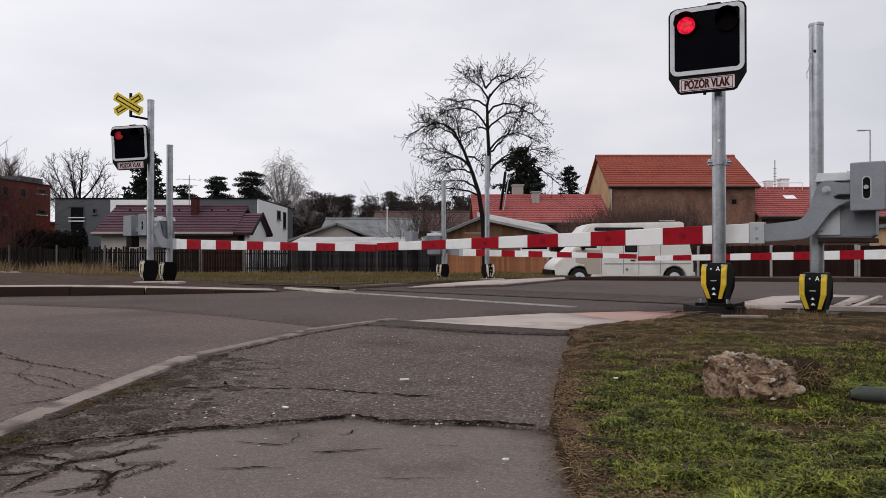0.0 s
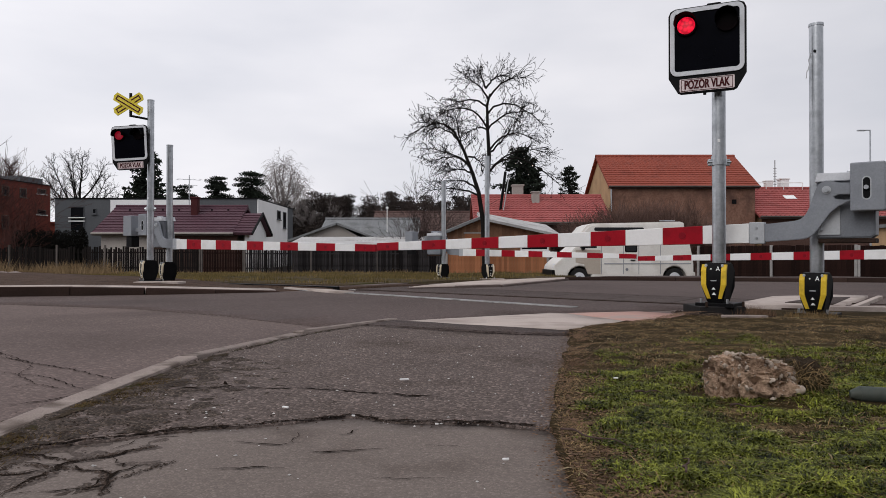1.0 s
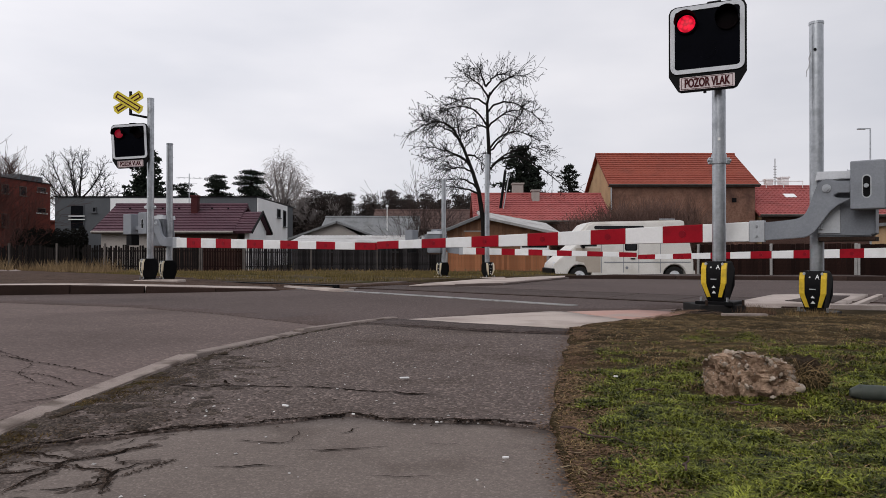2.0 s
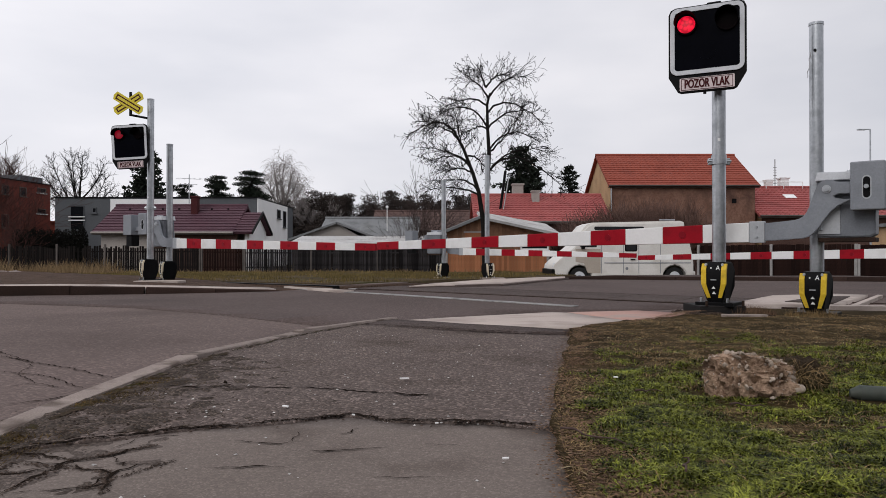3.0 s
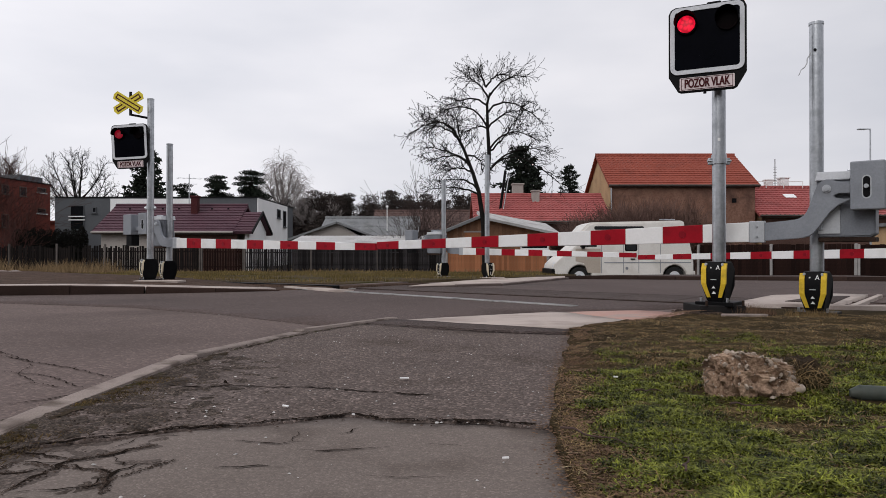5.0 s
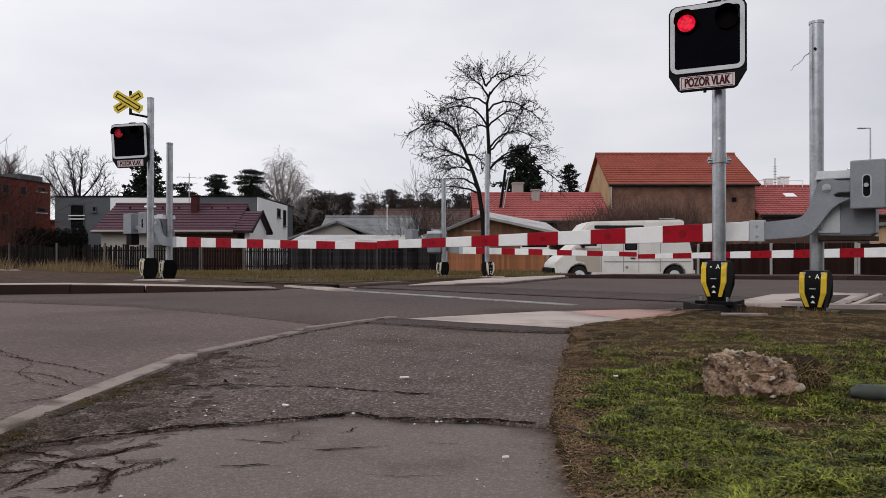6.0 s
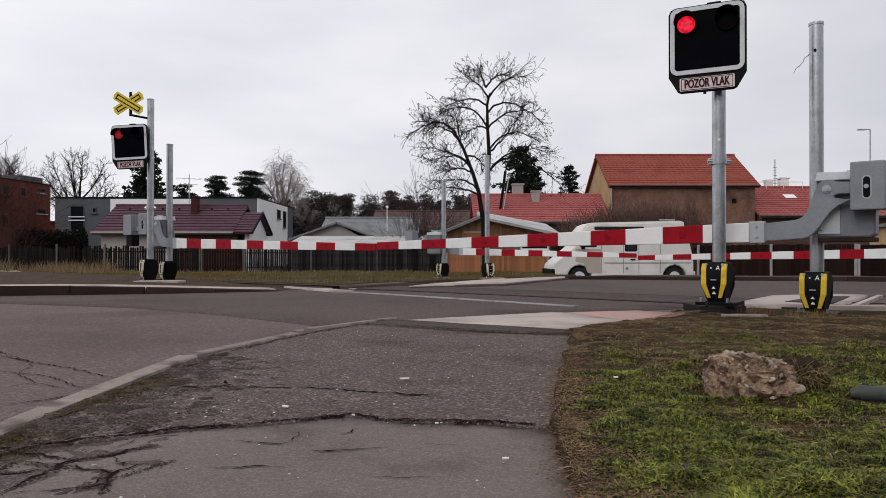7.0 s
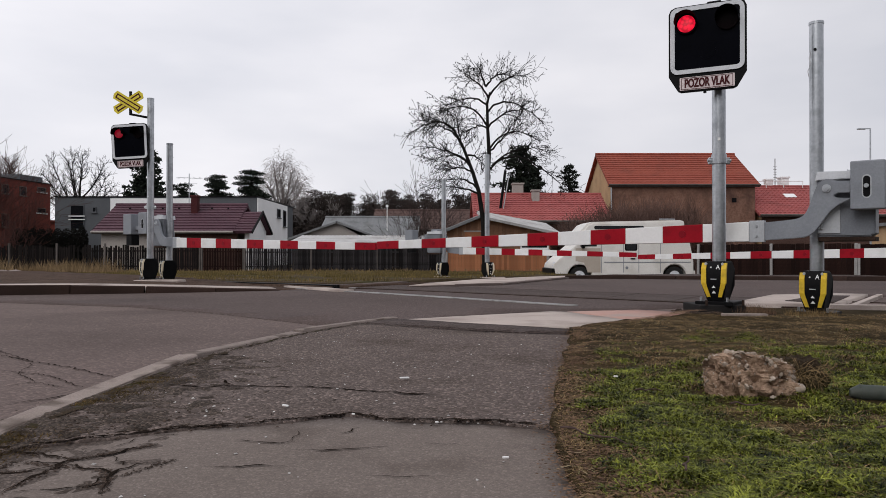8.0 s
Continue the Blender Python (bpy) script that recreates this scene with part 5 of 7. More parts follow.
# ---- parked van ----
def build_van():
    v = thing("camper_van", pose(3.80, 25.0, -0.60, 0, 0, 2), "old white high-roofed van, parked, beige front door", "van")

    K = 0.925

    def arch(cx, r, z, k=9):
        return [(cx + r * math.cos(radians(180 * i / (k - 1))), z + r * math.sin(radians(180 * i / (k - 1)))) for i in range(k)]
    # lower body, seen from its side; the nose points to -x
    low = [(0.02, 0.40), (0.0, 0.62), (0.03, 0.75), (0.22, 0.92), (0.82, 1.38), (1.12, 1.72), (5.02, 1.75), (5.13, 1.62), (5.24, 1.15), (5.30, 0.78), (5.30, 0.36)]
    low = [(x * K, z) for x, z in low]
    low += arch(4.58 * K, 0.42, 0.32)[::1] + arch(0.97 * K, 0.42, 0.32)
    body = part("body", prism(low, -0.95, 0.95, bev=0.03), M_VAN, v, "aged white van body", True)
    hi = [(0.90, 1.60), (1.02, 1.86), (1.28, 2.14), (1.50, 2.22), (4.86, 2.29), (5.0, 2.24), (5.08, 1.74)]
    top = part("high_roof", prism([(x * K, z) for x, z in hi], -0.84, 0.84, bev=0.08), M_VAN, v, "moulded high roof", True)
    part("roof_window", prism(rounded(1.75, 0.12, 0.05, 4, 2.5 * K, 2.02), -0.853, -0.83), M_GLASS, top)
    part("roof_rack", tube((3.85, -0.5, 2.33), (4.4, -0.5, 2.33), 0.02, n=6), M_GALV, top)
    for s in (-1, 1):
        y0, y1 = (s * 0.953, s * 0.935)
        part("side_window", prism([(x * K, z) for x, z in ((0.98, 1.36), (1.62, 1.36), (1.62, 1.66), (1.18, 1.66))], y0, y1), M_GLASS, body)
        part("door_window", prism(rounded(0.36, 0.26, 0.05, 4, 2.92 * K, 1.38), y0, y1), M_GLASS, body)
        part("window_frame", prism(rounded(0.44, 0.34, 0.06, 4, 2.92 * K, 1.38), s * 0.951, s * 0.935), M_BLACK, body)
        part("front_door", prism([(x * K, z) for x, z in ((1.28, 0.46), (1.76, 0.46), (1.76, 1.30), (0.82, 1.30), (0.82, 0.86), (1.14, 0.80))], s * 0.956, s * 0.93), M_VANTAN, body, "unpainted beige door")
        part("trim_strip", box((1.9 * K, min(y0, s * 0.96), 0.80), (5.2 * K, max(y0, s * 0.96), 0.83)), M_GREY, body)
        for x in (1.78 * K, 2.62 * K, 3.2 * K, 4.02 * K):
            part("seam", box((x, min(y0, s * 0.957), 0.45), (x + 0.018, max(y0, s * 0.957), 1.7)), M_GREY, body)
        part("handle", box((2.68, min(y0, s * 0.98), 0.92), (2.84, max(y0, s * 0.98), 0.96)), M_BLACK, body)
        part("fuel_cap", tube((2.55, s * 0.94, 0.62), (2.55, s * 0.962, 0.62), 0.05, n=12), M_GREY, body)
        for x in (0.97 * K, 4.58 * K):
            wheel = part("wheel", tube((x, s * 0.70, 0.33), (x, s * 0.92, 0.33), 0.33, n=24), M_TYRE, v, "black tyre on a pale rim", True)
            part("rim", tube((x, s * 0.915, 0.33), (x, s * 0.935, 0.33), 0.19, n=18), M_RIM, wheel)
            part("hub", tube((x, s * 0.93, 0.33), (x, s * 0.95, 0.33), 0.07, n=12), M_GREY, wheel)
        part("headlight", turned(box((-0.02, -0.12, -0.08), (0.02, 0.12, 0.08), 0.01), Matrix.Translation((0.05, s * 0.66, 0.74)) @ Matrix.Rotation(radians(20), 4, "Y")), M_RIM, body)
    part("bumper", box((-0.07, -0.94, 0.40), (0.10, 0.94, 0.60), 0.03), M_BLACK, v, "black front bumper")
    part("rear_bumper", box((5.25 * K, -0.92, 0.36), (5.38 * K, 0.92, 0.52), 0.03), M_VAN, v)
    part("windscreen", prism([(x * K, z) for x, z in ((0.86, 1.41), (1.10, 1.70), (1.085, 1.712), (0.845, 1.422))], -0.8, 0.8), M_GLASS, body)
    part("mirror", box((0.95, -1.12, 1.30), (1.05, -0.95, 1.52), 0.02), M_BLACK, v)


build_van()


# ---- trees and shrubs ----
class Sticks:
    """Gathers tapered sticks and small leaves as plain arrays."""

    def __init__(self, seed):
        self.v, self.f, self.r = [], [], random.Random(seed)

    def stick(self, p, q, a, b, n=4):
        d = (q - p).normalized()
        u = d.orthogonal().normalized()
        w = d.cross(u)
        o = len(self.v)
        for c, r in ((p, a), (q, b)):
            for k in range(n):
                t = 2 * math.pi * k / n
                self.v.append(c + u * (r * math.cos(t)) + w * (r * math.sin(t)))
        for k in range(n):
            self.f.append((o + k, o + (k + 1) % n, o + n + (k + 1) % n, o + n + k))

    def leaf(self, p, d, size, wide=0.5):
        u = d.orthogonal().normalized() * size * wide
        o = len(self.v)
        self.v += [p - u, p + u, p + d * size]
        self.f.append((o, o + 1, o + 2))

    def any_way(self):
        r = self.r
        return Vector((r.gauss(0, 1), r.gauss(0, 1), r.gauss(0, 1))).normalized()

    def grow(self, p, d, length, radius, depth, spread=0.7, lift=0.12, kids=3, wiggle=0.22, least=0.012, ends=None, n=4):
        r = self.r
        seg = 4 if depth > 1 else 3
        for i in range(seg):
            d = (d + self.any_way() * wiggle + Vector((0, 0, lift))).normalized()
            q = p + d * (length / seg)
            ra, rb = max(least, radius * (1 - 0.55 * i / seg)), max(least, radius * (1 - 0.55 * (i + 1) / seg))
            self.stick(p, q, ra, rb, n if depth > 1 else 3)
            p = q
            if depth > 0 and i >= (1 if depth > 2 else 0):
                for _ in range(kids if i == seg - 1 else max(1, kids - 2)):
                    side = self.any_way()
                    nd = (d + side * spread).normalized()
                    self.grow(p, nd, length * r.uniform(0.5, 0.72), rb * 0.68, depth - 1, spread, lift, kids, wiggle, least, ends, n)
        if depth <= 1 and ends is not None:
            ends.append((p, d))

    def mesh(self, name, material):
        me = bpy.data.meshes.new(name)
        me.from_pydata([tuple(c) for c in self.v], [], self.f)
        me.materials.append(material)
        return me


def acacia():
    t = thing("acacia_tree", pose(2.07, 30.6, -0.45), "tall bare acacia with two stems and dark seed pods", "tree")
    s, trunk, pods = Sticks(11), Sticks(5), Sticks(3)
    r = s.r
    ends = []
    # the upright stem and the one that leans away, in the plane of their fork
    main = [(-0.12, 0.0), (-0.16, 1.7), (-0.13, 3.7), (-0.04, 5.35), (-0.10, 6.45), (-0.13, 7.55), (0.0, 8.05)]
    lean = [(-0.22, 0.0), (-0.30, 2.4), (-0.50, 3.7), (-0.78, 4.6), (-1.15, 5.55), (-1.56, 6.35), (-1.70, 6.5)]
    for pts, r0, r1 in ((main, 0.13, 0.042), (lean, 0.12, 0.036)):
        k = len(pts) - 1
        for i in range(k):
            a, b = (Vector((q[0], 0.05 * math.sin(3 * q[1]), q[1])) for q in (pts[i], pts[i + 1]))
            trunk.stick(a, b, r0 + (r1 - r0) * i / k, r0 + (r1 - r0) * (i + 1) / k, 9)
    # limbs: where each leaves its stem, how far it reaches, how high it ends, how much it arches
    limbs = [(0.0, 7.9, 1.60, 8.75, 0.38), (-0.05, 7.8, -1.10, 8.75, 0.15), (-0.15, 8.3, 0.65, 9.0, 0.2), (-0.12, 7.50, -2.00, 7.55, 0.30), (-0.12, 6.55, -2.15, 6.95, 0.6),
             (-0.10, 7.25, 2.45, 7.0, 0.55), (-0.08, 6.45, 1.40, 7.15, 0.28), (0.0, 5.50, 1.25, 7.0, -0.10), (0.0, 5.60, 1.90, 6.0, 0.5), (0.05, 4.80, 2.40, 5.60, 0.35), (0.05, 4.70, 2.85, 3.95, 0.75),
             (-0.10, 6.45, -0.95, 6.45, 0.20), (-0.20, 8.3, -0.45, 9.2, 0.05)]
    low_limbs = [(-1.62, 6.45, -3.20, 6.30, 0.30), (-1.56, 6.35, -2.75, 6.95, 0.15), (-1.15, 5.55, -1.50, 6.95, -0.1), (-0.90, 4.90, -2.85, 5.80, 0.20), (-0.86, 4.80, -2.60, 4.98, 0.38),
                 (-0.72, 4.45, -1.95, 4.52, 0.22), (-0.56, 3.80, -1.75, 4.25, 0.20), (-0.48, 3.55, -2.70, 3.78, 0.22), (-0.95, 5.30, -0.15, 4.80, 0.15), (-1.30, 5.90, -2.45, 6.55, 0.2)]
    for x0, z0, x1, z1, arch in limbs + low_limbs:
        y1 = r.uniform(-1.3, 1.3)
        n = 10
        line = []
        for i in range(n + 1):
            f = i / n
            line.append(Vector((x0 + (x1 - x0) * f + r.uniform(-.035, .035), y1 * f, z0 + (z1 - z0) * f + arch * math.sin(math.pi * f ** 0.8) + r.uniform(-.035, .035))))
        for i in range(n):
            s.stick(line[i], line[i + 1], 0.048 - 0.036 * i / n, 0.048 - 0.036 * (i + 1) / n, 5)
            if i < 2:
                continue
            d = (line[i + 1] - line[i]).normalized()
            for _ in range(2 if i < 5 else 3):
                # side shoots spread flat and hang a little at their tips
                side = (d * 0.9 + s.any_way() * 0.8 + Vector((0, 0, r.choice((0.45, 0.3, -0.25))))).normalized()
                s.grow(line[i].lerp(line[i + 1], r.random()), side, r.uniform(0.35, 0.8), 0.014, 1, 0.75, -0.03, 2, 0.32, 0.0085, ends)
    part("trunk", trunk.mesh("trunk", M_BARK), None, t)
    part("crown", s.mesh("crown", M_BARK), None, t)
    for p, d in ends:
        if pods.r.random() < 0.36:
            for _ in range(2):
                pods.leaf(p + pods.any_way() * 0.06, (Vector((0, 0, -1)) + pods.any_way() * 0.5).normalized(), pods.r.uniform(0.07, 0.12), 0.24)
    tagged(part("pod_mass", pods.mesh("pod_mass", M_BARK), None, t), "dark hanging seed pods", kind="stuff")


def bare_tree(at, height, width, material, seed, label, depth=4, trunk_part=0.3, lift=0.10, least=0.02, weep=False, spread=0.65):
    t = thing("bare_tree", at, label, "tree")
    s, tr = Sticks(seed), Sticks(seed + 50)
    h0 = height * trunk_part
    top = Vector((tr.r.uniform(-.1, .1) * width, 0, h0))
    tr.stick(Vector((0, 0, 0)), top * 0.5, height * 0.03, height * 0.024, 8)
    tr.stick(top * 0.5, top, height * 0.024, height * 0.02, 8)
    tr.stick(top, top + Vector((0, 0, height * 0.28)), height * 0.02, height * 0.008, 6)
    for i in range(7):
        a = 2 * math.pi * i / 7 + s.r.uniform(-.3, .3)
        d = Vector((math.cos(a) * width / height * 1.1, math.sin(a) * width / height * 1.1, s.r.uniform(0.5, 1.0))).normalized()
        s.grow(top + Vector((0, 0, height * 0.26 * s.r.random())), d, height * s.r.uniform(0.27, 0.36), height * 0.011, depth - 1, spread, -0.05 if weep else lift, 3, 0.24, least)
    part("trunk", tr.mesh("trunk", material), None, t)
    part("crown", s.mesh("branches", material), None, t)
    return t


def broad_tree(at, height, width, count, material, seed, label, least, hang=0.03, twig=1.0):
    """A bare tree whose limbs sweep out and up to a broad dome, with lesser boughs and fine twigs along them."""
    t = thing("bare_tree", at, label, "tree")
    s, tr = Sticks(seed), Sticks(seed + 50)
    r = s.r
    fork = Vector((r.uniform(-.1, .1), 0, height * 0.40))
    tr.stick(Vector((0, 0, 0)), fork * 0.6, height * 0.030, height * 0.024, 9)
    tr.stick(fork * 0.6, fork, height * 0.024, height * 0.021, 9)
    tr.stick(fork, fork + Vector((0.1, 0, height * 0.3)), height * 0.019, height * 0.007, 7)

    def sweep(a, b, bulge, r0, r1, n):
        """A smooth arc from a to b that hangs out sideways first and then turns up."""
        mid = Vector((a.x + (b.x - a.x) * 0.62, a.y + (b.y - a.y) * 0.6, a.z + (b.z - a.z) * 0.36)) + bulge
        line = [a * (1 - f) ** 2 + mid * 2 * f * (1 - f) + b * f ** 2 for f in (i / n for i in range(n + 1))]
        for i in range(n):
            s.stick(line[i], line[i + 1], r0 + (r1 - r0) * i / n, r0 + (r1 - r0) * (i + 1) / n, 5)
        return line

    for k in range(count):
        phi, psi = math.pi * (k + r.uniform(0.2, 0.8)) / count, r.uniform(-0.9, 0.9)
        end = Vector((math.cos(phi) * width / 2 * r.uniform(0.8, 1.0), math.sin(psi) * width * 0.35, height * (0.50 + 0.47 * math.sin(phi) * r.uniform(0.85, 1.0))))
        start = fork + Vector((0, 0, height * 0.26 * r.random() * math.sin(phi)))
        line = sweep(start, end, Vector((0, 0, r.uniform(-.03, .03) * height)), height * 0.0095, height * 0.0022, 10)
        for i in range(3, 11):
            d = (line[i] - line[i - 1]).normalized()
            for _ in range(2):
                out = (d * 0.8 + s.any_way() * 0.75 + Vector((0, 0, 0.3))).normalized()
                tip = line[i] + out * height * r.uniform(0.07, 0.16) * (1.2 - 0.06 * i)
                bough = sweep(line[i], tip, s.any_way() * 0.12, height * 0.0032, least, 4)
                for q in bough[1:]:
                    s.grow(q, (out * 0.7 + s.any_way() * 0.7 + Vector((0, 0, 0.15))).normalized(), height * r.uniform(0.025, 0.055) * twig, least, 1, 0.6, hang, 2, 0.16, least * 0.8)
    part("trunk", tr.mesh("trunk", material), None, t)
    part("crown", s.mesh("crown", material), None, t)


def conifer(at, height, width, seed, label, bare=0.12):
    t = thing("conifer", at, label, "tree")
    tr, s = Sticks(seed), Sticks(seed + 9)
    tr.stick(Vector((0, 0, 0)), Vector((0, 0, height * 0.98)), height * 0.022, 0.02, 7)
    tiers = 17
    for k in range(tiers):
        f = k / tiers
        z = height * (bare + (1 - bare) * f)
        reach = width / 2 * (1 - f) ** 0.55 * s.r.uniform(0.7, 1.15)
        n = 7 if f < 0.7 else 5
        for j in range(n):
            a = 2 * math.pi * (j + s.r.random()) / n
            d = Vector((math.cos(a), math.sin(a), -0.12 + 0.4 * f)).normalized()
            p = Vector((0, 0, z))
            L = reach * s.r.uniform(0.7, 1.1) + 0.08
            tr.stick(p, p + d * L, 0.03, 0.012, 3)
            for _ in range(int(16 + 60 * L / width * 2)):
                u = s.r.uniform(0.15, 1.0)
                c = p + d * (L * u) + s.any_way() * (0.05 * width * (1.3 - u))
                s.leaf(c, (s.any_way() + d * 0.6 + Vector((0, 0, -0.35))).normalized(), s.r.uniform(0.035, 0.075) * width, 0.32)
    part("trunk", tr.mesh("trunk", M_BARK), None, t)
    part("crown", s.mesh("crown", M_NEEDLE), None, t)


def pine(at, height, width, seed, label, clumps=34, material=None):
    t = thing("pine_tree", at, label, "tree")
    tr, s = Sticks(seed), Sticks(seed + 9)
    lean = Vector((tr.r.uniform(-.05, .05), 0, 1))
    tr.stick(Vector((0, 0, 0)), lean * height * 0.9, height * 0.025, height * 0.01, 7)
    for k in range(clumps):
        f = 0.34 + 0.63 * k / clumps
        a = s.r.uniform(0, 6.28)
        reach = width * 0.5 * s.r.uniform(0.1, 0.85) * (1.35 - f)
        c = lean * height * f + Vector((math.cos(a) * reach, math.sin(a) * reach, reach * 0.25))
        tr.stick(lean * height * (f - 0.06), c, height * 0.008, 0.02, 4)
        R = width * s.r.uniform(0.13, 0.21) * (1.25 - 0.5 * f)
        for _ in range(420):
            q = s.any_way()
            s.leaf(c + Vector((q.x * R * 1.35, q.y * R, q.z * R * 0.34)) * s.r.random() ** 0.4, s.any_way(), R * s.r.uniform(0.13, 0.26), 0.32)
    part("trunk", tr.mesh("trunk", M_BARK), None, t)
    part("crown", s.mesh("crown", material or M_NEEDLE), None, t)


def thicket(name, at, w, d, h, n, material, seed, label, category, twig=0.014):
    """A thicket of thin bare stems."""
    t = thing(name, at, label, category)
    s = Sticks(seed)
    for _ in range(n):
        p = Vector((s.r.uniform(-w / 2, w / 2), s.r.uniform(-d / 2, d / 2), 0))
        k = h * s.r.uniform(0.55, 1.0) * (1 - 0.5 * abs(p.x / (w / 2)) ** 3)
        s.grow(p, (Vector((0, 0, 1)) + s.any_way() * 0.3).normalized(), k * 0.62, twig * 1.6, 2, 0.6, 0.05, 3, 0.25, twig * 0.6)
    tagged(part("twig_mass", s.mesh("stems", material), None, t), kind="stuff")


def clipped_hedge():
    """A row of clipped bushes, each a dense body of small leaves with an uneven top; the last is a taller rounded one."""
    t = thing("hedge", pose(-27.8, 45.0, G), "dark clipped hedge beside the grey house", "hedge")
    tr, s = Sticks(51), Sticks(52)
    for k in range(9):
        x, last = 0.28 + 0.52 * k, k == 8
        h, w = (2.95, 0.36) if last else (2.74 + 0.12 * noise.noise(Vector((k * 1.7, 0, 0))), 0.42)
        tr.stick(Vector((x, 0, 0)), Vector((x, 0, h * 0.9)), 0.04, 0.015, 5)
        for _ in range(3200):
            q = s.any_way() * s.r.random() ** 0.3
            f = abs(q.z) ** 3 if last else abs(q.z) ** 8 * 0.3
            s.leaf(Vector((x + q.x * w * (1 - 0.4 * f), q.y * 0.55, h * 0.5 + q.z * h * 0.5)), s.any_way(), s.r.uniform(0.05, 0.10), 0.45)
    part("stem", tr.mesh("stem", M_BARK), None, t)
    tagged(part("leaf_mass", s.mesh("leaf_mass", M_HEDGE), None, t), kind="stuff")


def far_woods():
    """Pines with layered dark crowns and bare broad-leaved trees between them, over a dark undergrowth."""
    p, b = Sticks(77), Sticks(78)
    r = p.r
    for k in range(110):
        x = -25 + 44 * k / 110 + r.uniform(-.6, .6)
        y = r.uniform(80, 100)
        h = (6.5 + 1.2 * noise.noise(Vector((x * 0.28, 2, 0))) + r.uniform(-.7, .7)) * y / 80
        if r.random() < 0.72:
            p.stick(Vector((x, y, -0.6)), Vector((x, y, h * 0.93)), 0.14, 0.04, 5)
            for c in range(9):
                f = 0.45 + 0.55 * c / 8
                a, reach = r.uniform(0, 6.28), 1.9 * (1.18 - f) * r.uniform(0.3, 1.2)
                o = Vector((x + math.cos(a) * reach, y + math.sin(a) * reach, h * f))
                R = r.uniform(0.55, 0.95)
                p.stick(Vector((x, y, h * f - 0.4)), o, 0.05, 0.02, 3)
                for _ in range(230):
                    q = p.any_way() * r.random() ** 0.35
                    p.leaf(o + Vector((q.x * R * 1.5, q.y * R * 1.5, q.z * R * 0.5)), p.any_way(), r.uniform(0.14, 0.28), 0.3)
        else:
            b.stick(Vector((x, y, -0.6)), Vector((x, y, h * 0.5)), 0.15, 0.09, 5)
            for c in range(5):
                d = Vector((r.uniform(-.5, .5), r.uniform(-.5, .5), 1)).normalized()
                b.grow(Vector((x, y, h * r.uniform(0.25, 0.45))), d, h * r.uniform(0.19, 0.27), 0.07, 2, 0.7, 0.04, 3, 0.26, 0.016)
        # undergrowth
        for _ in range(620):
            q = p.any_way()
            p.leaf(Vector((x + q.x * 1.6, y - 2 + q.y, max(-0.5, h * 0.26 + q.z * h * 0.34))), p.any_way(), r.uniform(0.2, 0.5), 0.3)
    tagged(part("hazy_pine_woods", p.mesh("hazy_pine_woods", M_HAZYPINE), None), "dark pine woods along the skyline", "woods", kind="stuff")
    tagged(part("bare_woods", b.mesh("bare_woods", M_BAREWOOD), None), "bare brown winter trees along the skyline", "woods", kind="stuff")


G = -0.58
acacia()
broad_tree(pose(-39.2, 75, G), 11.8, 8.6, 11, M_BARK, 21, "large bare broad-crowned tree behind the houses", 0.013)
broad_tree(pose(-46.8, 74, G), 11.3, 8.8, 15, M_TWIG, 22, "bare tree with fine brown twigs", 0.014)
bare_tree(pose(-36.0, 74, G), 6.6, 6, M_BARK, 25, "smaller bare tree behind the grey house", 4, 0.35, 0.04, 0.016)
broad_tree(pose(-19.0, 82, G), 12.4, 5.2, 14, M_GREYTWIG, 23, "pale bare birch with fine drooping twigs", 0.010, -0.35, 1.9)
bare_tree(pose(-15.6, 84, G), 7.2, 4.5, M_GREYTWIG, 24, "pale bare tree at the edge of the woods", 4, 0.3, 0.1, 0.014)
thicket("shrub", pose(-1.5, 41.0, G), 2.3, 1.5, 5.3, 20, M_DARKTWIG, 27, "tall thin bare shrub in the garden", "shrub", 0.013)
thicket("shrub", pose(0.2, 37.8, G), 2.2, 1.0, 4.4, 8, M_DARKTWIG, 29, "bare garden shrub beside the wooden shed", "shrub", 0.011)
conifer(pose(-32.2, 76, G), 12.4, 7.5, 31, "dark spruce behind the houses")
conifer(pose(-34.0, 78, G), 9.6, 5, 36, "dark spruce behind the houses")
conifer(pose(6.3, 57, G), 10.0, 6.4, 32, "dark spruce behind the red roof")
conifer(pose(7.6, 59, G), 8.6, 5.5, 37, "dark spruce behind the red roof")
conifer(pose(10.9, 60, G), 8.9, 4.6, 33, "dark spruce beside the barn")
pine(pose(-26.0, 80, G), 10.3, 5.2, 41, "dark pine on the skyline")
pine(pose(-22.2, 80, G), 10.8, 6.0, 42, "dark pine on the skyline")
pine(pose(-28.9, 78, G), 9.0, 4.5, 43, "dark pine on the skyline")
far_woods()
clipped_hedge()
thicket("shrub", pose(-31.9, 47.5, G), 6.4, 2.4, 8.4, 60, M_REDTWIG, 55, "tall spreading bare reddish shrub before the red block", "shrub", 0.016)
thicket("shrub", pose(-22.2, 35.5, G), 2.6, 1.5, 3.4, 10, M_REDTWIG, 52, "tall bare reddish shrub behind the fence", "shrub", 0.014)
thicket("shrub", pose(10.6, 37.0, G), 8.8, 2.2, 3.4, 760, M_SHRUB, 53, "bare reddish-brown shrubs before the barn", "shrub", 0.013)
thicket("shrub", pose(7.5, 36.0, G), 2.6, 1.4, 2.9, 18, M_TWIG, 54, "bare brown shrub beside the shed", "shrub", 0.014)


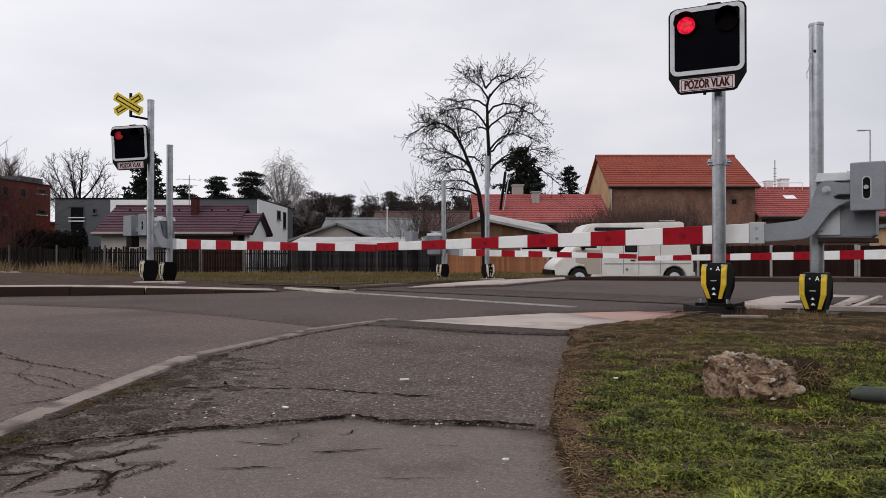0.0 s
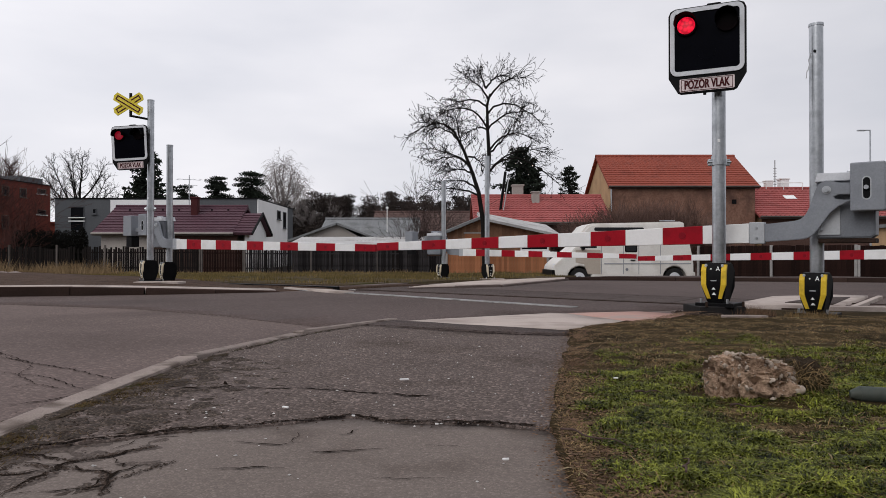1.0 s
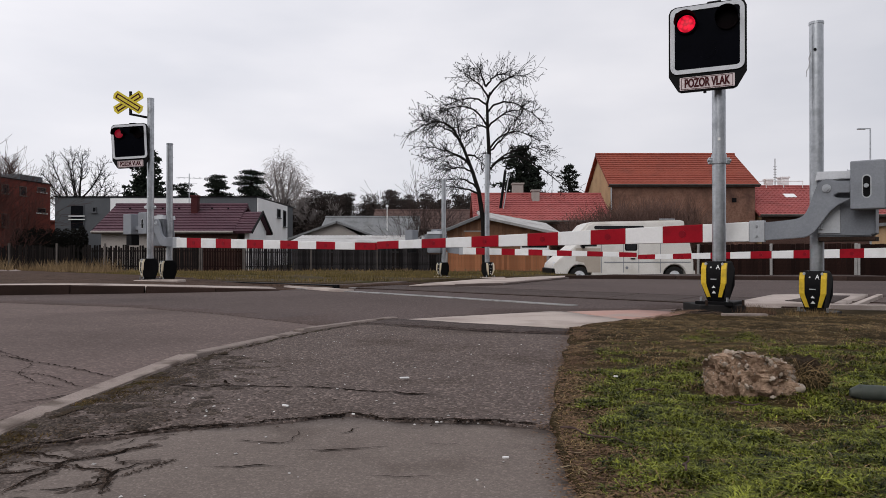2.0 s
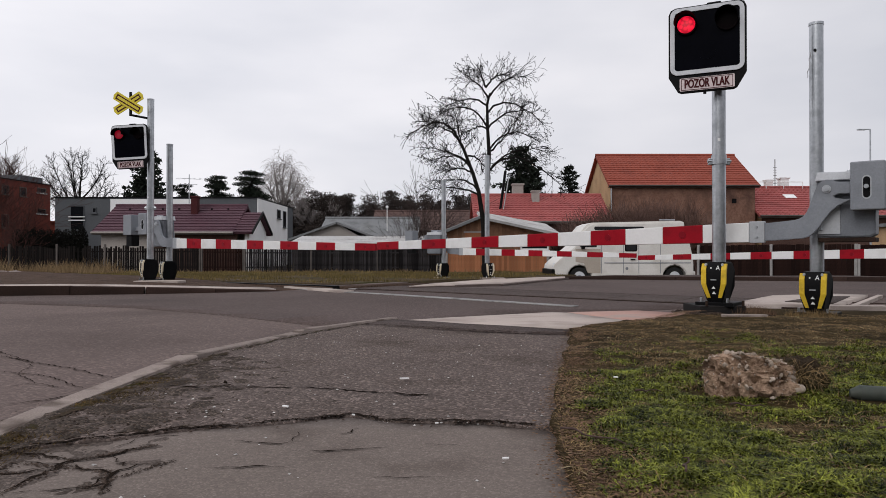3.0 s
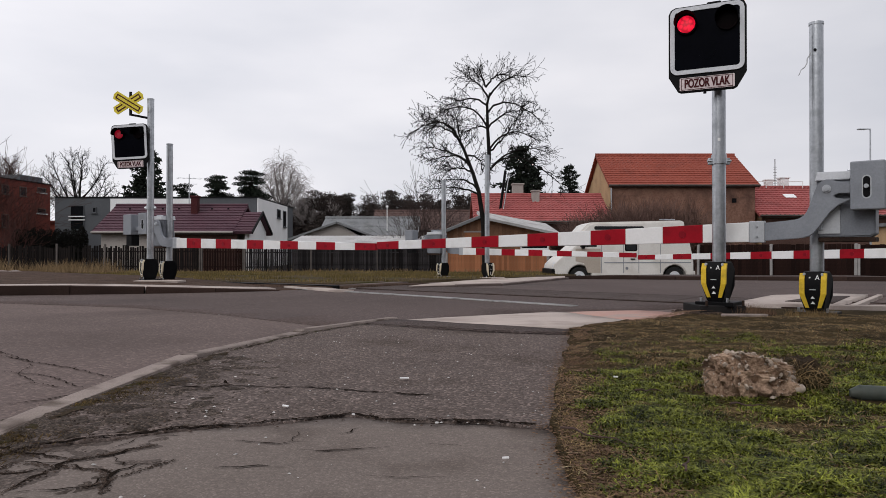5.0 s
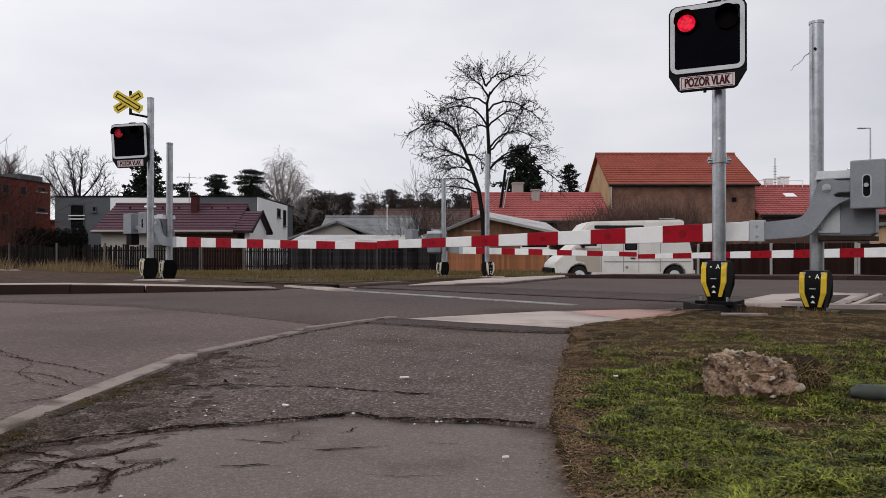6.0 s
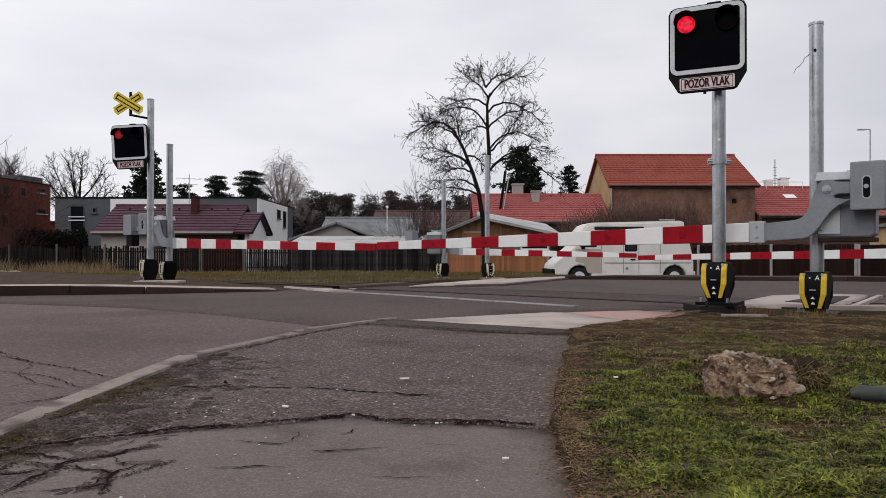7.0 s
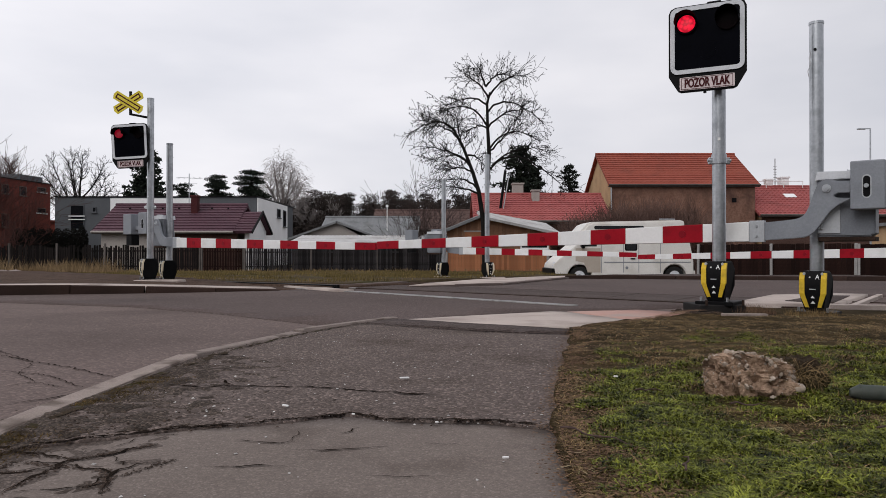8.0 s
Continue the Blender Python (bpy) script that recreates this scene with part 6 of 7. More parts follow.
# ---- aerials and the street lamp ----
def tv_aerial(at, h, wide, label):
    a = thing("tv_aerial", at, label, "aerial")
    part("mast", tube((0, 0, 0), (0, 0, h), 0.03, n=6), M_GALV, a)
    part("boom", tube((-wide, 0, h - 0.25), (wide, 0, h - 0.35), 0.014, n=6), M_GALV, a)
    for k in range(5):
        x = wide * (-1 + k / 2)
        part("element", tube((x, -0.3, h - 0.3), (x, 0.3, h - 0.3), 0.012, n=5), M_GALV, a)
    part("crossbar", tube((-wide * 0.7, 0, h - 0.7), (wide * 0.7, 0, h - 0.7), 0.014, n=6), M_GALV, a)


tv_aerial(pose(-17.6, 48.2, G), 6.6, 0.8, "television aerial on a tall mast")
lamp = thing("street_lamp", pose(18.45, 30.0, G), "thin street lamp with a short arm", "street lamp")
part("pole", tube((0, 0, 0), (0, 0, 6.5), 0.045, 0.03, n=8), M_GALV, lamp)
part("arm", tube((0, 0, 6.48), (-0.5, 0, 6.48), 0.025, n=6), M_GALV, lamp)
part("lamp_head", box((-0.56, -0.06, 6.44), (-0.2, 0.06, 6.5), 0.02), M_GALV, lamp)
pole = thing("yard_pole", pose(-3.7, 46.0, G), "thin white pole in the yards", "pole")
part("pole", tube((0, 0, 0), (0, 0, 4.3), 0.032, n=6), M_WHITE, pole)
part("pole_head", box((-0.09, -0.06, 4.14), (0.09, 0.06, 4.25), 0.02), M_WHITE, pole)


# ---- cracks, chips and litter on the paths ----
def crack(name, pts, width, height, material, parent=None, label="", seed=1):
    """A ragged dirt-filled crack through a few turning points."""
    r = random.Random(seed)
    line = []
    for i in range(len(pts) - 1):
        a, b = Vector(pts[i]), Vector(pts[i + 1])
        k = max(2, int((b - a).length / 0.022))
        side = (b - a).orthogonal().normalized()
        for j in range(k):
            p = a.lerp(b, j / k)
            line.append(p + side * (noise.noise(Vector((p.x * 9, p.y * 9, seed))) * 0.016 + noise.noise(Vector((p.x * 40, p.y * 40, seed))) * 0.014 + r.uniform(-1, 1) * 0.006))
    line.append(Vector(pts[-1]))
    bm = bmesh.new()
    last = None
    for i, p in enumerate(line):
        q = line[min(i + 1, len(line) - 1)] - line[max(i - 1, 0)]
        s = q.orthogonal().normalized()
        taper = min(1, i / 4, (len(line) - 1 - i) / 4) + 0.08
        wl_, wr_ = width * taper * r.uniform(0.05, 0.75), width * taper * r.uniform(0.05, 0.75)
        a, b = p + s * wl_, p - s * wr_
        pair = (bm.verts.new((a.x, a.y, height(a.x, a.y))), bm.verts.new((b.x, b.y, height(b.x, b.y))))
        if last:
            bm.faces.new((last[0], last[1], pair[1], pair[0]))
        last = pair
    bmesh.ops.recalc_face_normals(bm, faces=bm.faces)
    if sum(f.normal.z for f in bm.faces) < 0:
        bmesh.ops.reverse_faces(bm, faces=bm.faces)
    return part(name, bm, material, parent, label)


def old_z(x, y):
    return -0.003 + wob(x, y, 1.1, 0.008) + 0.0035


def coarse_z(x, y):
    return 0.004 + wob(x, y, 1.3, 0.012) + wob(x, y, 14, 0.004) + 0.004


def asphalt_z(x, y):
    return road_z(x, y) + wob(x, y, 0.25, 0.012) + 0.005


near_path, far_path, carriageway = (bpy.data.objects[n] for n in ("footpath_near", "footpath", "road"))
for k, (pts, w) in enumerate([([(-0.61, 1.78), (-0.5, 1.79), (-0.39, 1.80)], 0.008), ([(-0.42, 1.94), (-0.29, 1.95), (-0.15, 1.98)], 0.008), ([(-0.32, 2.11), (-0.26, 2.19)], 0.012),
                              ([(-0.64, 2.03), (-0.47, 2.01), (-0.40, 2.03)], 0.007), ([(-1.02, 1.60), (-1.01, 1.72), (-0.98, 1.85), (-0.90, 1.90), (-0.82, 2.0)], 0.011),
                              ([(-1.12, 1.83), (-1.0, 1.82), (-0.85, 1.76), (-0.78, 1.6)], 0.010), ([(-0.85, 1.63), (-0.81, 1.79), (-0.71, 1.85)], 0.009), ([(-0.43, 2.03), (-0.45, 2.15)], 0.007),
                              ([(-1.25, 1.72), (-1.05, 1.75), (-0.98, 1.85)], 0.01), ([(-0.2, 1.72), (0.02, 1.70)], 0.004), ([(-1.28, 1.95), (-1.1, 1.9), (-0.98, 1.85)], 0.010), ([(-1.12, 1.83), (-1.16, 1.7), (-1.2, 1.55)], 0.009), ([(-0.81, 1.79), (-0.9, 1.9)], 0.008), ([(-0.93, 1.95), (-0.9, 2.08)], 0.006), ([(-1.02, 1.6), (-0.9, 1.62), (-0.8, 1.68)], 0.006), ([(-0.08, 2.02), (0.1, 1.98)], 0.003)]):
    crack("crack", pts, w, old_z, M_CRACK, near_path, "" if k else "dark dirt-filled crack", 20 + k)
for k, (pts, w) in enumerate([([(-1.15, 2.86), (-0.99, 2.82), (-0.75, 2.83), (-0.51, 2.80), (-0.25, 2.72), (-0.01, 2.64)], 0.016), ([(-0.95, 3.0), (-0.9, 2.9), (-0.85, 2.83)], 0.012)]):
    crack("crack", pts, w, coarse_z, M_CRACK, far_path, "" if k else "dark dirt-filled crack", 50 + k)
# crumbled dark seam where the coarse layer ends, and dirt along the kerb
seam = [(-1.27, 1.90), (-0.85, 2.15), (-0.49, 2.29), (-0.31, 2.365), (-0.15, 2.27), (0.12, 2.25), (0.37, 2.18)]
crack("seam", seam, 0.016, coarse_z, M_CRACK, far_path, "crumbled dark seam", 61)
crack("gutter_dirt", [(-1.275, 1.75), (-1.275, 2.5), (-1.26, 3.1), (-1.175, 3.8)], 0.05, coarse_z, M_SOIL, far_path, "mossy dirt along the kerb", 62)
crack("gutter_dirt", [(-1.17, 3.85), (-0.99, 4.52), (-0.71, 5.10), (-0.58, 5.30)], 0.022, coarse_z, M_SOIL, far_path, "", 63)
crack("seam", [(-0.64, 5.34), (0.0, 4.98), (0.82, 4.6)], 0.02, lambda x, y: 0.016 + wob(x, y, 2, 0.006), M_CRACK, far_path, "", 64)
for k, (pts, w) in enumerate([([(-2.72, 4.26), (-2.34, 3.98), (-2.01, 3.78), (-1.63, 3.49)], 0.022), ([(-2.35, 3.69), (-2.03, 3.56), (-1.66, 3.23)], 0.018), ([(-2.06, 3.23), (-1.98, 3.37), (-1.75, 3.23)], 0.014),
                              ([(-1.83, 2.87), (-1.72, 2.96), (-1.62, 3.1), (-1.46, 3.37)], 0.03), ([(-2.34, 3.98), (-2.2, 3.6), (-1.98, 3.37)], 0.012), ([(-3.6, 4.9), (-2.9, 4.5), (-2.34, 3.98)], 0.02),
                              ([(-3.2, 4.1), (-2.7, 3.7), (-2.06, 3.23)], 0.016), ([(-1.5, 2.2), (-1.46, 2.6), (-1.44, 3.0), (-1.40, 3.5)], 0.025)]):
    crack("crack", pts, w * 0.42, asphalt_z, M_CRACK, carriageway, "" if k else "dark dirt-filled crack", 70 + k)
# pale joint in the road surface
crack("joint_line", [(-6.5, 9.02), (-3.6, 8.02), (-2.2, 7.02), (-0.9, 5.8)], 0.016, asphalt_z, M_LINE, carriageway, "pale worn joint", 90)


def scatter(name, spots, size, material, label, category, seed, flat=0.6):
    """Many small angular chips as one mesh."""
    r = random.Random(seed)
    v, f = [], []
    for x, y, z in spots:
        s = size * r.uniform(0.4, 1.5)
        o = len(v)
        a = r.uniform(0, 6.28)
        for k in range(4):
            rr = s * r.uniform(0.7, 1.2)
            v.append((x + rr * math.cos(a + 1.57 * k), y + rr * math.sin(a + 1.57 * k), z))
        v.append((x + r.uniform(-.3, .3) * s, y + r.uniform(-.3, .3) * s, z + s * flat))
        f += [(o + k, o + (k + 1) % 4, o + 4) for k in range(4)]
    me = bpy.data.meshes.new(name)
    me.from_pydata(v, [], f)
    me.materials.append(material)
    return tagged(new(name, me), label, category, kind="stuff")


rnd = random.Random(12)
chips = []
while len(chips) < 190:
    x, y = rnd.uniform(-1.25, 0.75), 1.5 + 3.4 * rnd.random() ** 1.5
    if inside((x, y), [(-1.28, 1.4), (0.32, 1.4), (0.40, 2.4), (0.82, 4.5), (-0.7, 5.2), (-1.2, 3.9)]):
        z = old_z(x, y) if y < 2.14 else coarse_z(x, y)
        if y > 2.14 or rnd.random() < 0.3:
            chips.append((x, y, z - 0.002))
scatter("stone_chips", chips, 0.0045, M_CHIP, "loose pale stone chips on the path", "stone chips", 4)
edge_chips = []
for _ in range(700):
    t = rnd.random()
    x, y = -1.26 + rnd.gauss(0.0, 0.09) + 0.15 * max(0, t - 0.6), 1.7 + 2.6 * t
    if x > np.interp(y, [1.7, 3.1, 3.95, 4.6], [-1.31, -1.30, -1.22, -1.02]):
        edge_chips.append((x, y, coarse_z(x, y)))
for _ in range(500):
    x = rnd.uniform(-1.25, 0.37)
    y = np.interp(x, [-1.27, -0.85, -0.49, -0.31, -0.15, 0.12, 0.37], [1.90, 2.15, 2.29, 2.365, 2.27, 2.25, 2.18]) + rnd.gauss(0, 0.025)
    edge_chips.append((x, y, coarse_z(x, y) - 0.004))
for _ in range(500):
    x, y = -1.27 + abs(rnd.gauss(0, 0.26)), 1.95 + abs(rnd.gauss(0, 0.42))
    if x > np.interp(y, [1.7, 3.1, 3.95, 4.6], [-1.30, -1.29, -1.21, -1.0]) and y > np.interp(x, [-1.27, -0.85, -0.49], [1.90, 2.15, 2.29]):
        edge_chips.append((x, y, coarse_z(x, y) - 0.003))
M_KERBSOIL = asphalt("washed_soil", (0.046, 0.034, 0.027), (0.105, 0.081, 0.067), 0.0075, 0.55, 0.9, 0.008, ((0.030, 0.021, 0.015), 0.7, 6), 3.0)
M_GRIME = asphalt("path_grime", (0.072, 0.056, 0.048), (0.118, 0.095, 0.083), 0.006, 0.35, 0.4, 0.004, ((0.040, 0.029, 0.022), 0.7, 5), 3.0)
M_CRUMB = island(mat("asphalt_crumbs", (0.020, 0.013, 0.0095), (0.078, 0.055, 0.043), 0.95, bump=0), 0.5)
crack_dirt = []
for a, b in (((-1.02, 1.60), (-0.98, 1.85)), ((-0.98, 1.85), (-0.82, 2.0)), ((-1.12, 1.83), (-0.85, 1.76)), ((-0.85, 1.76), (-0.78, 1.6)), ((-0.85, 1.63), (-0.71, 1.85)), ((-1.28, 1.95), (-0.98, 1.85)), ((-1.25, 1.72), (-1.05, 1.75)), ((-1.12, 1.83), (-1.2, 1.55))):
    for _ in range(170):
        q = Vector(a).lerp(Vector(b), rnd.random())
        x, y = q.x + rnd.gauss(0, 0.007), q.y + rnd.gauss(0, 0.007)
        if x > -1.29:
            crack_dirt.append((x, y, old_z(x, y) - 0.0008))
for _ in range(700):
    x, y = -1.28 + abs(rnd.gauss(0, 0.10)), rnd.uniform(1.5, 2.0)
    crack_dirt.append((x, y, old_z(x, y) - 0.0008))
for _ in range(1500):
    y = rnd.uniform(2.3, 3.6)
    x = -1.43 - abs(rnd.gauss(0, 0.10)) * max(0.15, 1 - abs(y - 2.95) / 0.6)
    crack_dirt.append((x, y, asphalt_z(x, y) - 0.003))
soil_strip = [(-1.315, 1.72), (-1.318, 2.6), (-1.285, 3.2), (-1.21, 3.75), (-0.92, 3.55), (-0.62, 3.10), (-0.36, 2.68), (-0.28, 2.40), (-0.50, 2.33), (-0.80, 2.20), (-1.08, 2.05)]
structure(part("soil_strip", slab(soil_strip, lambda x, y: coarse_z(x, y) - 0.001 - 0.011 * max(0, x + 1.22) / 0.8 + wob(x, y, 11, 0.009) + wob(x, y, 31, 0.006), 0.022, 0.03, 0.006, 8), M_KERBSOIL),
          "brown soil washed over the path along the kerb", "soil")
grime = [(-1.315, 1.35), (-1.31, 1.86), (-1.08, 2.0), (-0.84, 2.12), (-0.60, 2.05), (-0.62, 1.75), (-0.74, 1.35)]
structure(part("grime_film", slab(grime, lambda x, y: old_z(x, y) - 0.0030 - 0.004 * max(0, x + 1.0) / 0.4 + wob(x, y, 9, 0.0035) + wob(x, y, 27, 0.002), 0.022, 0.01, 0.006, 9), M_GRIME),
          "thin film of dirt on the old path", "soil")
gutter_soil = [(-1.425, 2.25), (-1.425, 3.45), (-1.60, 3.30), (-1.78, 3.02), (-1.66, 2.6), (-1.5, 2.3)]
structure(part("gutter_soil", slab(gutter_soil, lambda x, y: asphalt_z(x, y) - 0.001 - 0.010 * max(0, -1.44 - x) / 0.3 + wob(x, y, 11, 0.008) + wob(x, y, 29, 0.005), 0.03, 0.02, 0.006, 10), M_KERBSOIL),
          "dark soil lying in the gutter beside the kerb", "soil")
scatter("crumbs", edge_chips, 0.0042, M_CRUMB, "dark crumbs of asphalt and soil", "crumbs", 5)
scatter("crack_dirt", crack_dirt, 0.0032, M_CRUMB, "fine dark grit in the cracks of the old path", "grit", 6, 0.35)
for x, y, s in ((-0.164, 2.96, 0.02), (-0.553, 2.445, 0.013), (0.165, 1.83, 0.009), (0.68, 2.74, 0.009), (-0.3, 2.33, 0.006), (-0.02, 2.20, 0.006)):
    m = pose(x, y, (coarse_z(x, y) if x < 0.5 else verge_z(x, y) + 0.03) + 0.001, 0, rnd.uniform(-8, 8), rnd.uniform(-30, 30))
    bit = thing("paper_scrap", m, "small scrap of white litter on the ground", "litter", "litter scraps")
    bm = box((-s, -s * 0.35, 0), (s, s * 0.35, 0.006), 0.002)
    for v in bm.verts:
        v.co.z += 4.0 * v.co.x * v.co.x
    part("scrap", bm, M_LITTER, bit)


# ---- grass ----
def green_share(x, y):
    """How green the verge is: lush nearby, brown by the path and towards the crossing."""
    g = 0.54 + 0.42 * noise.noise(Vector((x * 1.3, y * 1.3, 5))) + 0.55 * noise.noise(Vector((x * 5.5, y * 5.5, 9)))
    g -= 1.0 * max(0, 1 - (x - 0.30 - 0.20 * max(0, y - 2.0)) / 0.27)
    g -= 0.42 * max(0, (y - 2.8)) + (0.25 if y > 5.0 else 0)
    return g


def blades(name, count, material, seed, chooser, length, width, label, droop=0.6, category="grass", lay=0.0):
    r = random.Random(seed)
    v, f = [], []
    n = 0
    tries = 0
    while n < count and tries < count * 8:
        tries += 1
        y = 1.25 + 5.6 * r.random() ** 1.6
        x = r.uniform(0.28, 0.74 * y + 0.4)
        keep, scale = chooser(x, y, r)
        if not keep:
            continue
        n += 1
        z = verge_z(x, y) - 0.004
        L = length * r.uniform(0.4, 1.4) * scale * (0.75 + 0.9 * max(0, 0.3 + noise.noise(Vector((x * 9, y * 9, seed)))))
        a = 7.0 * noise.noise(Vector((x * 6, y * 6, 2.5))) + r.gauss(0, 1.8)
        out = r.uniform(0.2, 1.0) * droop
        dx, dy = math.cos(a), math.sin(a)
        w = width * r.uniform(0.7, 1.3)
        px, py = -dy * w, dx * w
        up = max(0.05, 1 - lay)
        m = (x + dx * L * 0.35 * out, y + dy * L * 0.35 * out, z + L * 0.62 * up)
        t = (x + dx * L * out, y + dy * L * out, z + L * (0.95 - 0.5 * out) * up + 0.003)
        o = len(v)
        v += [(x - px, y - py, z), (x + px, y + py, z), (m[0] - px * 0.8, m[1] - py * 0.8, m[2]), (m[0] + px * 0.8, m[1] + py * 0.8, m[2]), t]
        f += [(o, o + 1, o + 3, o + 2), (o + 2, o + 3, o + 4)]
    me = bpy.data.meshes.new(name)
    me.from_pydata(v, [], f)
    me.materials.append(material)
    return tagged(new(name, me), label, category, kind="stuff")


VERGE = [(0.31, 1.0), (0.32, 1.83), (0.36, 2.17), (0.44, 2.71), (0.63, 3.56), (0.85, 4.55), (0.94, 5.0), (1.6, 5.70), (2.46, 6.70), (9, 6.4), (9, 1.0)]
ROCK = (1.155, 2.60)


def off_rock(x, y):
    """Clear of the lump and of the pipe."""
    return ((x - ROCK[0]) / 0.17) ** 2 + ((y - ROCK[1]) / 0.10) ** 2 > 1 and not (x > 1.40 and -0.10 < y - 2.45 + 0.25 * (x - 1.43) < 0.05)


def choose_green(x, y, r):
    g = green_share(x, y)
    thick = 0.32 + 1.7 * max(0, 0.2 + noise.noise(Vector((x * 6, y * 6, 17))))
    return inside((x, y), VERGE) and off_rock(x, y) and r.random() < g * min(1, thick), 0.75 + 0.5 * max(0, min(1, g))


def choose_dry(x, y, r):
    g = green_share(x, y)
    return inside((x, y), VERGE) and off_rock(x, y) and r.random() < (1.08 - 0.62 * max(0, g)) * min(1, 0.75 + 1.0 * max(0, 0.1 + noise.noise(Vector((x * 6, y * 6, 41))))), 0.55 + 0.3 * r.random()


def choose_straw(x, y, r):
    return inside((x, y), VERGE) and off_rock(x, y) and noise.noise(Vector((x * 2.1, y * 2.1, 31))) > -0.05, 1.0


blades("green_grass", 125000, M_GRASS, 1, choose_green, 0.031, 0.0024, "short matted green winter grass on the verge", 1.25, lay=0.42)
blades("dry_grass", 160000, M_STRAW, 2, choose_dry, 0.028, 0.0017, "short matted dry brown grass on the verge", 1.4, lay=0.62)
blades("straw", 2600, M_STRAW, 3, choose_straw, 0.070, 0.0016, "long pale straw lying in the grass", 1.5, "straw", 0.75)
def choose_pale(x, y, r):
    return inside((x, y), VERGE) and off_rock(x, y) and noise.noise(Vector((x * 2.6, y * 2.6, 43))) + 0.35 * (x - 1.0) > 0.12, 1.0


blades("pale_straw", 900, M_PALESTRAW, 6, choose_pale, 0.055, 0.0018, "pale broken straw scattered in the grass", 1.6, "straw", 0.8)
def choose_heap(x, y, r):
    return ((x - 1.08) / 0.26) ** 2 + ((y - 1.85) / 0.22) ** 2 < r.random() ** 0.5, 1.0


blades("straw_heap", 260, M_PALESTRAW, 12, choose_heap, 0.075, 0.0022, "loose pale straw raked together in the grass", 1.7, "straw", 0.75)
blades("pale_blades", 2600, M_PALEBLADE, 7, choose_straw, 0.026, 0.0020, "short pale withered blades among the grass", 1.5, lay=0.7)
leaves = []
for _ in range(6500):
    y = 1.3 + 5.2 * rnd.random() ** 1.6
    x = 0.30 + 0.20 * max(0, y - 2.0) + abs(rnd.gauss(0, 0.16)) if rnd.random() < 0.7 else rnd.uniform(0.4, 0.74 * y)
    if inside((x, y), VERGE) and off_rock(x, y):
        leaves.append((x, y, verge_z(x, y) + 0.004))
scatter("dead_leaves", leaves, 0.0055, M_DEAD, "small dead brown leaves along the path", "dead leaves", 8, 0.25)


EDGE_Y, EDGE_X = [1.2, 1.57, 1.83, 2.17, 2.71, 3.56, 4.55, 5.0, 5.74, 6.74], [0.30, 0.31, 0.32, 0.36, 0.44, 0.63, 0.85, 0.92, 1.55, 2.42]
strewn = []
for _ in range(17000):
    y = 1.3 + 5.3 * rnd.random() ** 1.3
    x = float(np.interp(y, EDGE_Y, EDGE_X)) + rnd.gauss(0.045 if y < 4.8 else 0.13, 0.042) * (1 + 0.5 * noise.noise(Vector((y * 4, 0, 3))))
    strewn.append((x, y, max(old_z(x, y) if y < 2.17 else coarse_z(x, y), verge_z(x, y)) - 0.001))
scatter("edge_litter", strewn, 0.0042, M_DEAD, "dead leaves and soil strewn over the path's edge", "dead leaves", 9, 0.3)


# the rest of the verge, past the near stretch
def outer(x, y):
    return inside((x, y), [(0.36, -2.9), (8.9, -2.9), (8.9, 5.2), (6, 6.5), (4.2, 7.1), (3.2, 7.1)]) and not (y > 1.25 and x < 0.74 * y + 0.4)


near_foot = lambda cx, cy: (lambda x, y: (x - cx) ** 2 + (y - cy) ** 2 < 0.05)


def kerb_moss():
    r = random.Random(44)
    v, f = [], []
    for _ in range(9500):
        t = r.random()
        y = 1.75 + 2.5 * t
        x = float(np.interp(y, [1.7, 2.5, 3.1, 3.9, 4.5], [-1.305, -1.305, -1.285, -1.21, -1.03])) + abs(r.gauss(0, 0.050)) * (1.6 if 2.5 < y < 3.1 or y < 2.15 else 0.7)
        if noise.noise(Vector((0.3, y * 1.6, 8.0))) + (0.30 if 2.55 < y < 3.05 or y < 2.15 else -0.45) < 0 or r.random() < 0.25:
            continue
        z, L = coarse_z(x, y) - 0.004, r.uniform(0.005, 0.018)
        a = r.uniform(0, 6.28)
        o = len(v)
        v += [(x - 0.0016, y, z), (x + 0.0016, y, z), (x + math.cos(a) * L, y + math.sin(a) * L, z + L * 0.7)]
        f.append((o, o + 1, o + 2))
    me = bpy.data.meshes.new("kerb_moss")
    me.from_pydata(v, [], f)
    me.materials.append(island(mat("mossy_grass", (0.040, 0.029, 0.009), (0.135, 0.088, 0.036), 0.9, scale=4, fine=12, bump=0, spec=0.1), 0.5))
    tagged(new("kerb_moss", me), "short mossy growth along the kerb", "moss", kind="stuff")


kerb_moss()


def tuft_field(name, count, area, hfun, length, width, material, seed, label, bunch=1):
    r = random.Random(seed)
    v, f = [], []
    x0, y0, x1, y1 = area[:4]
    for _ in range(count):
        x, y = r.uniform(x0, x1), r.uniform(y0, y1)
        if not area[4](x, y):
            continue
        z = hfun(x, y)
        L = length * r.uniform(0.5, 1.3) * (0.6 + 0.8 * max(0, 0.5 + noise.noise(Vector((x * 0.8, y * 0.8, seed)))))
        a, out = r.uniform(0, 6.283), r.uniform(0.1, 0.7)
        w = width * r.uniform(0.6, 1.4)
        dx, dy = math.cos(a) * out * L, math.sin(a) * out * L
        o = len(v)
        v += [(x - w, y, z - 0.02), (x + w, y, z - 0.02), (x + dx, y + dy, z + L)]
        f.append((o, o + 1, o + 2))
    me = bpy.data.meshes.new(name)
    me.from_pydata(v, [], f)
    me.materials.append(material)
    return tagged(new(name, me), label, "grass", kind="stuff")


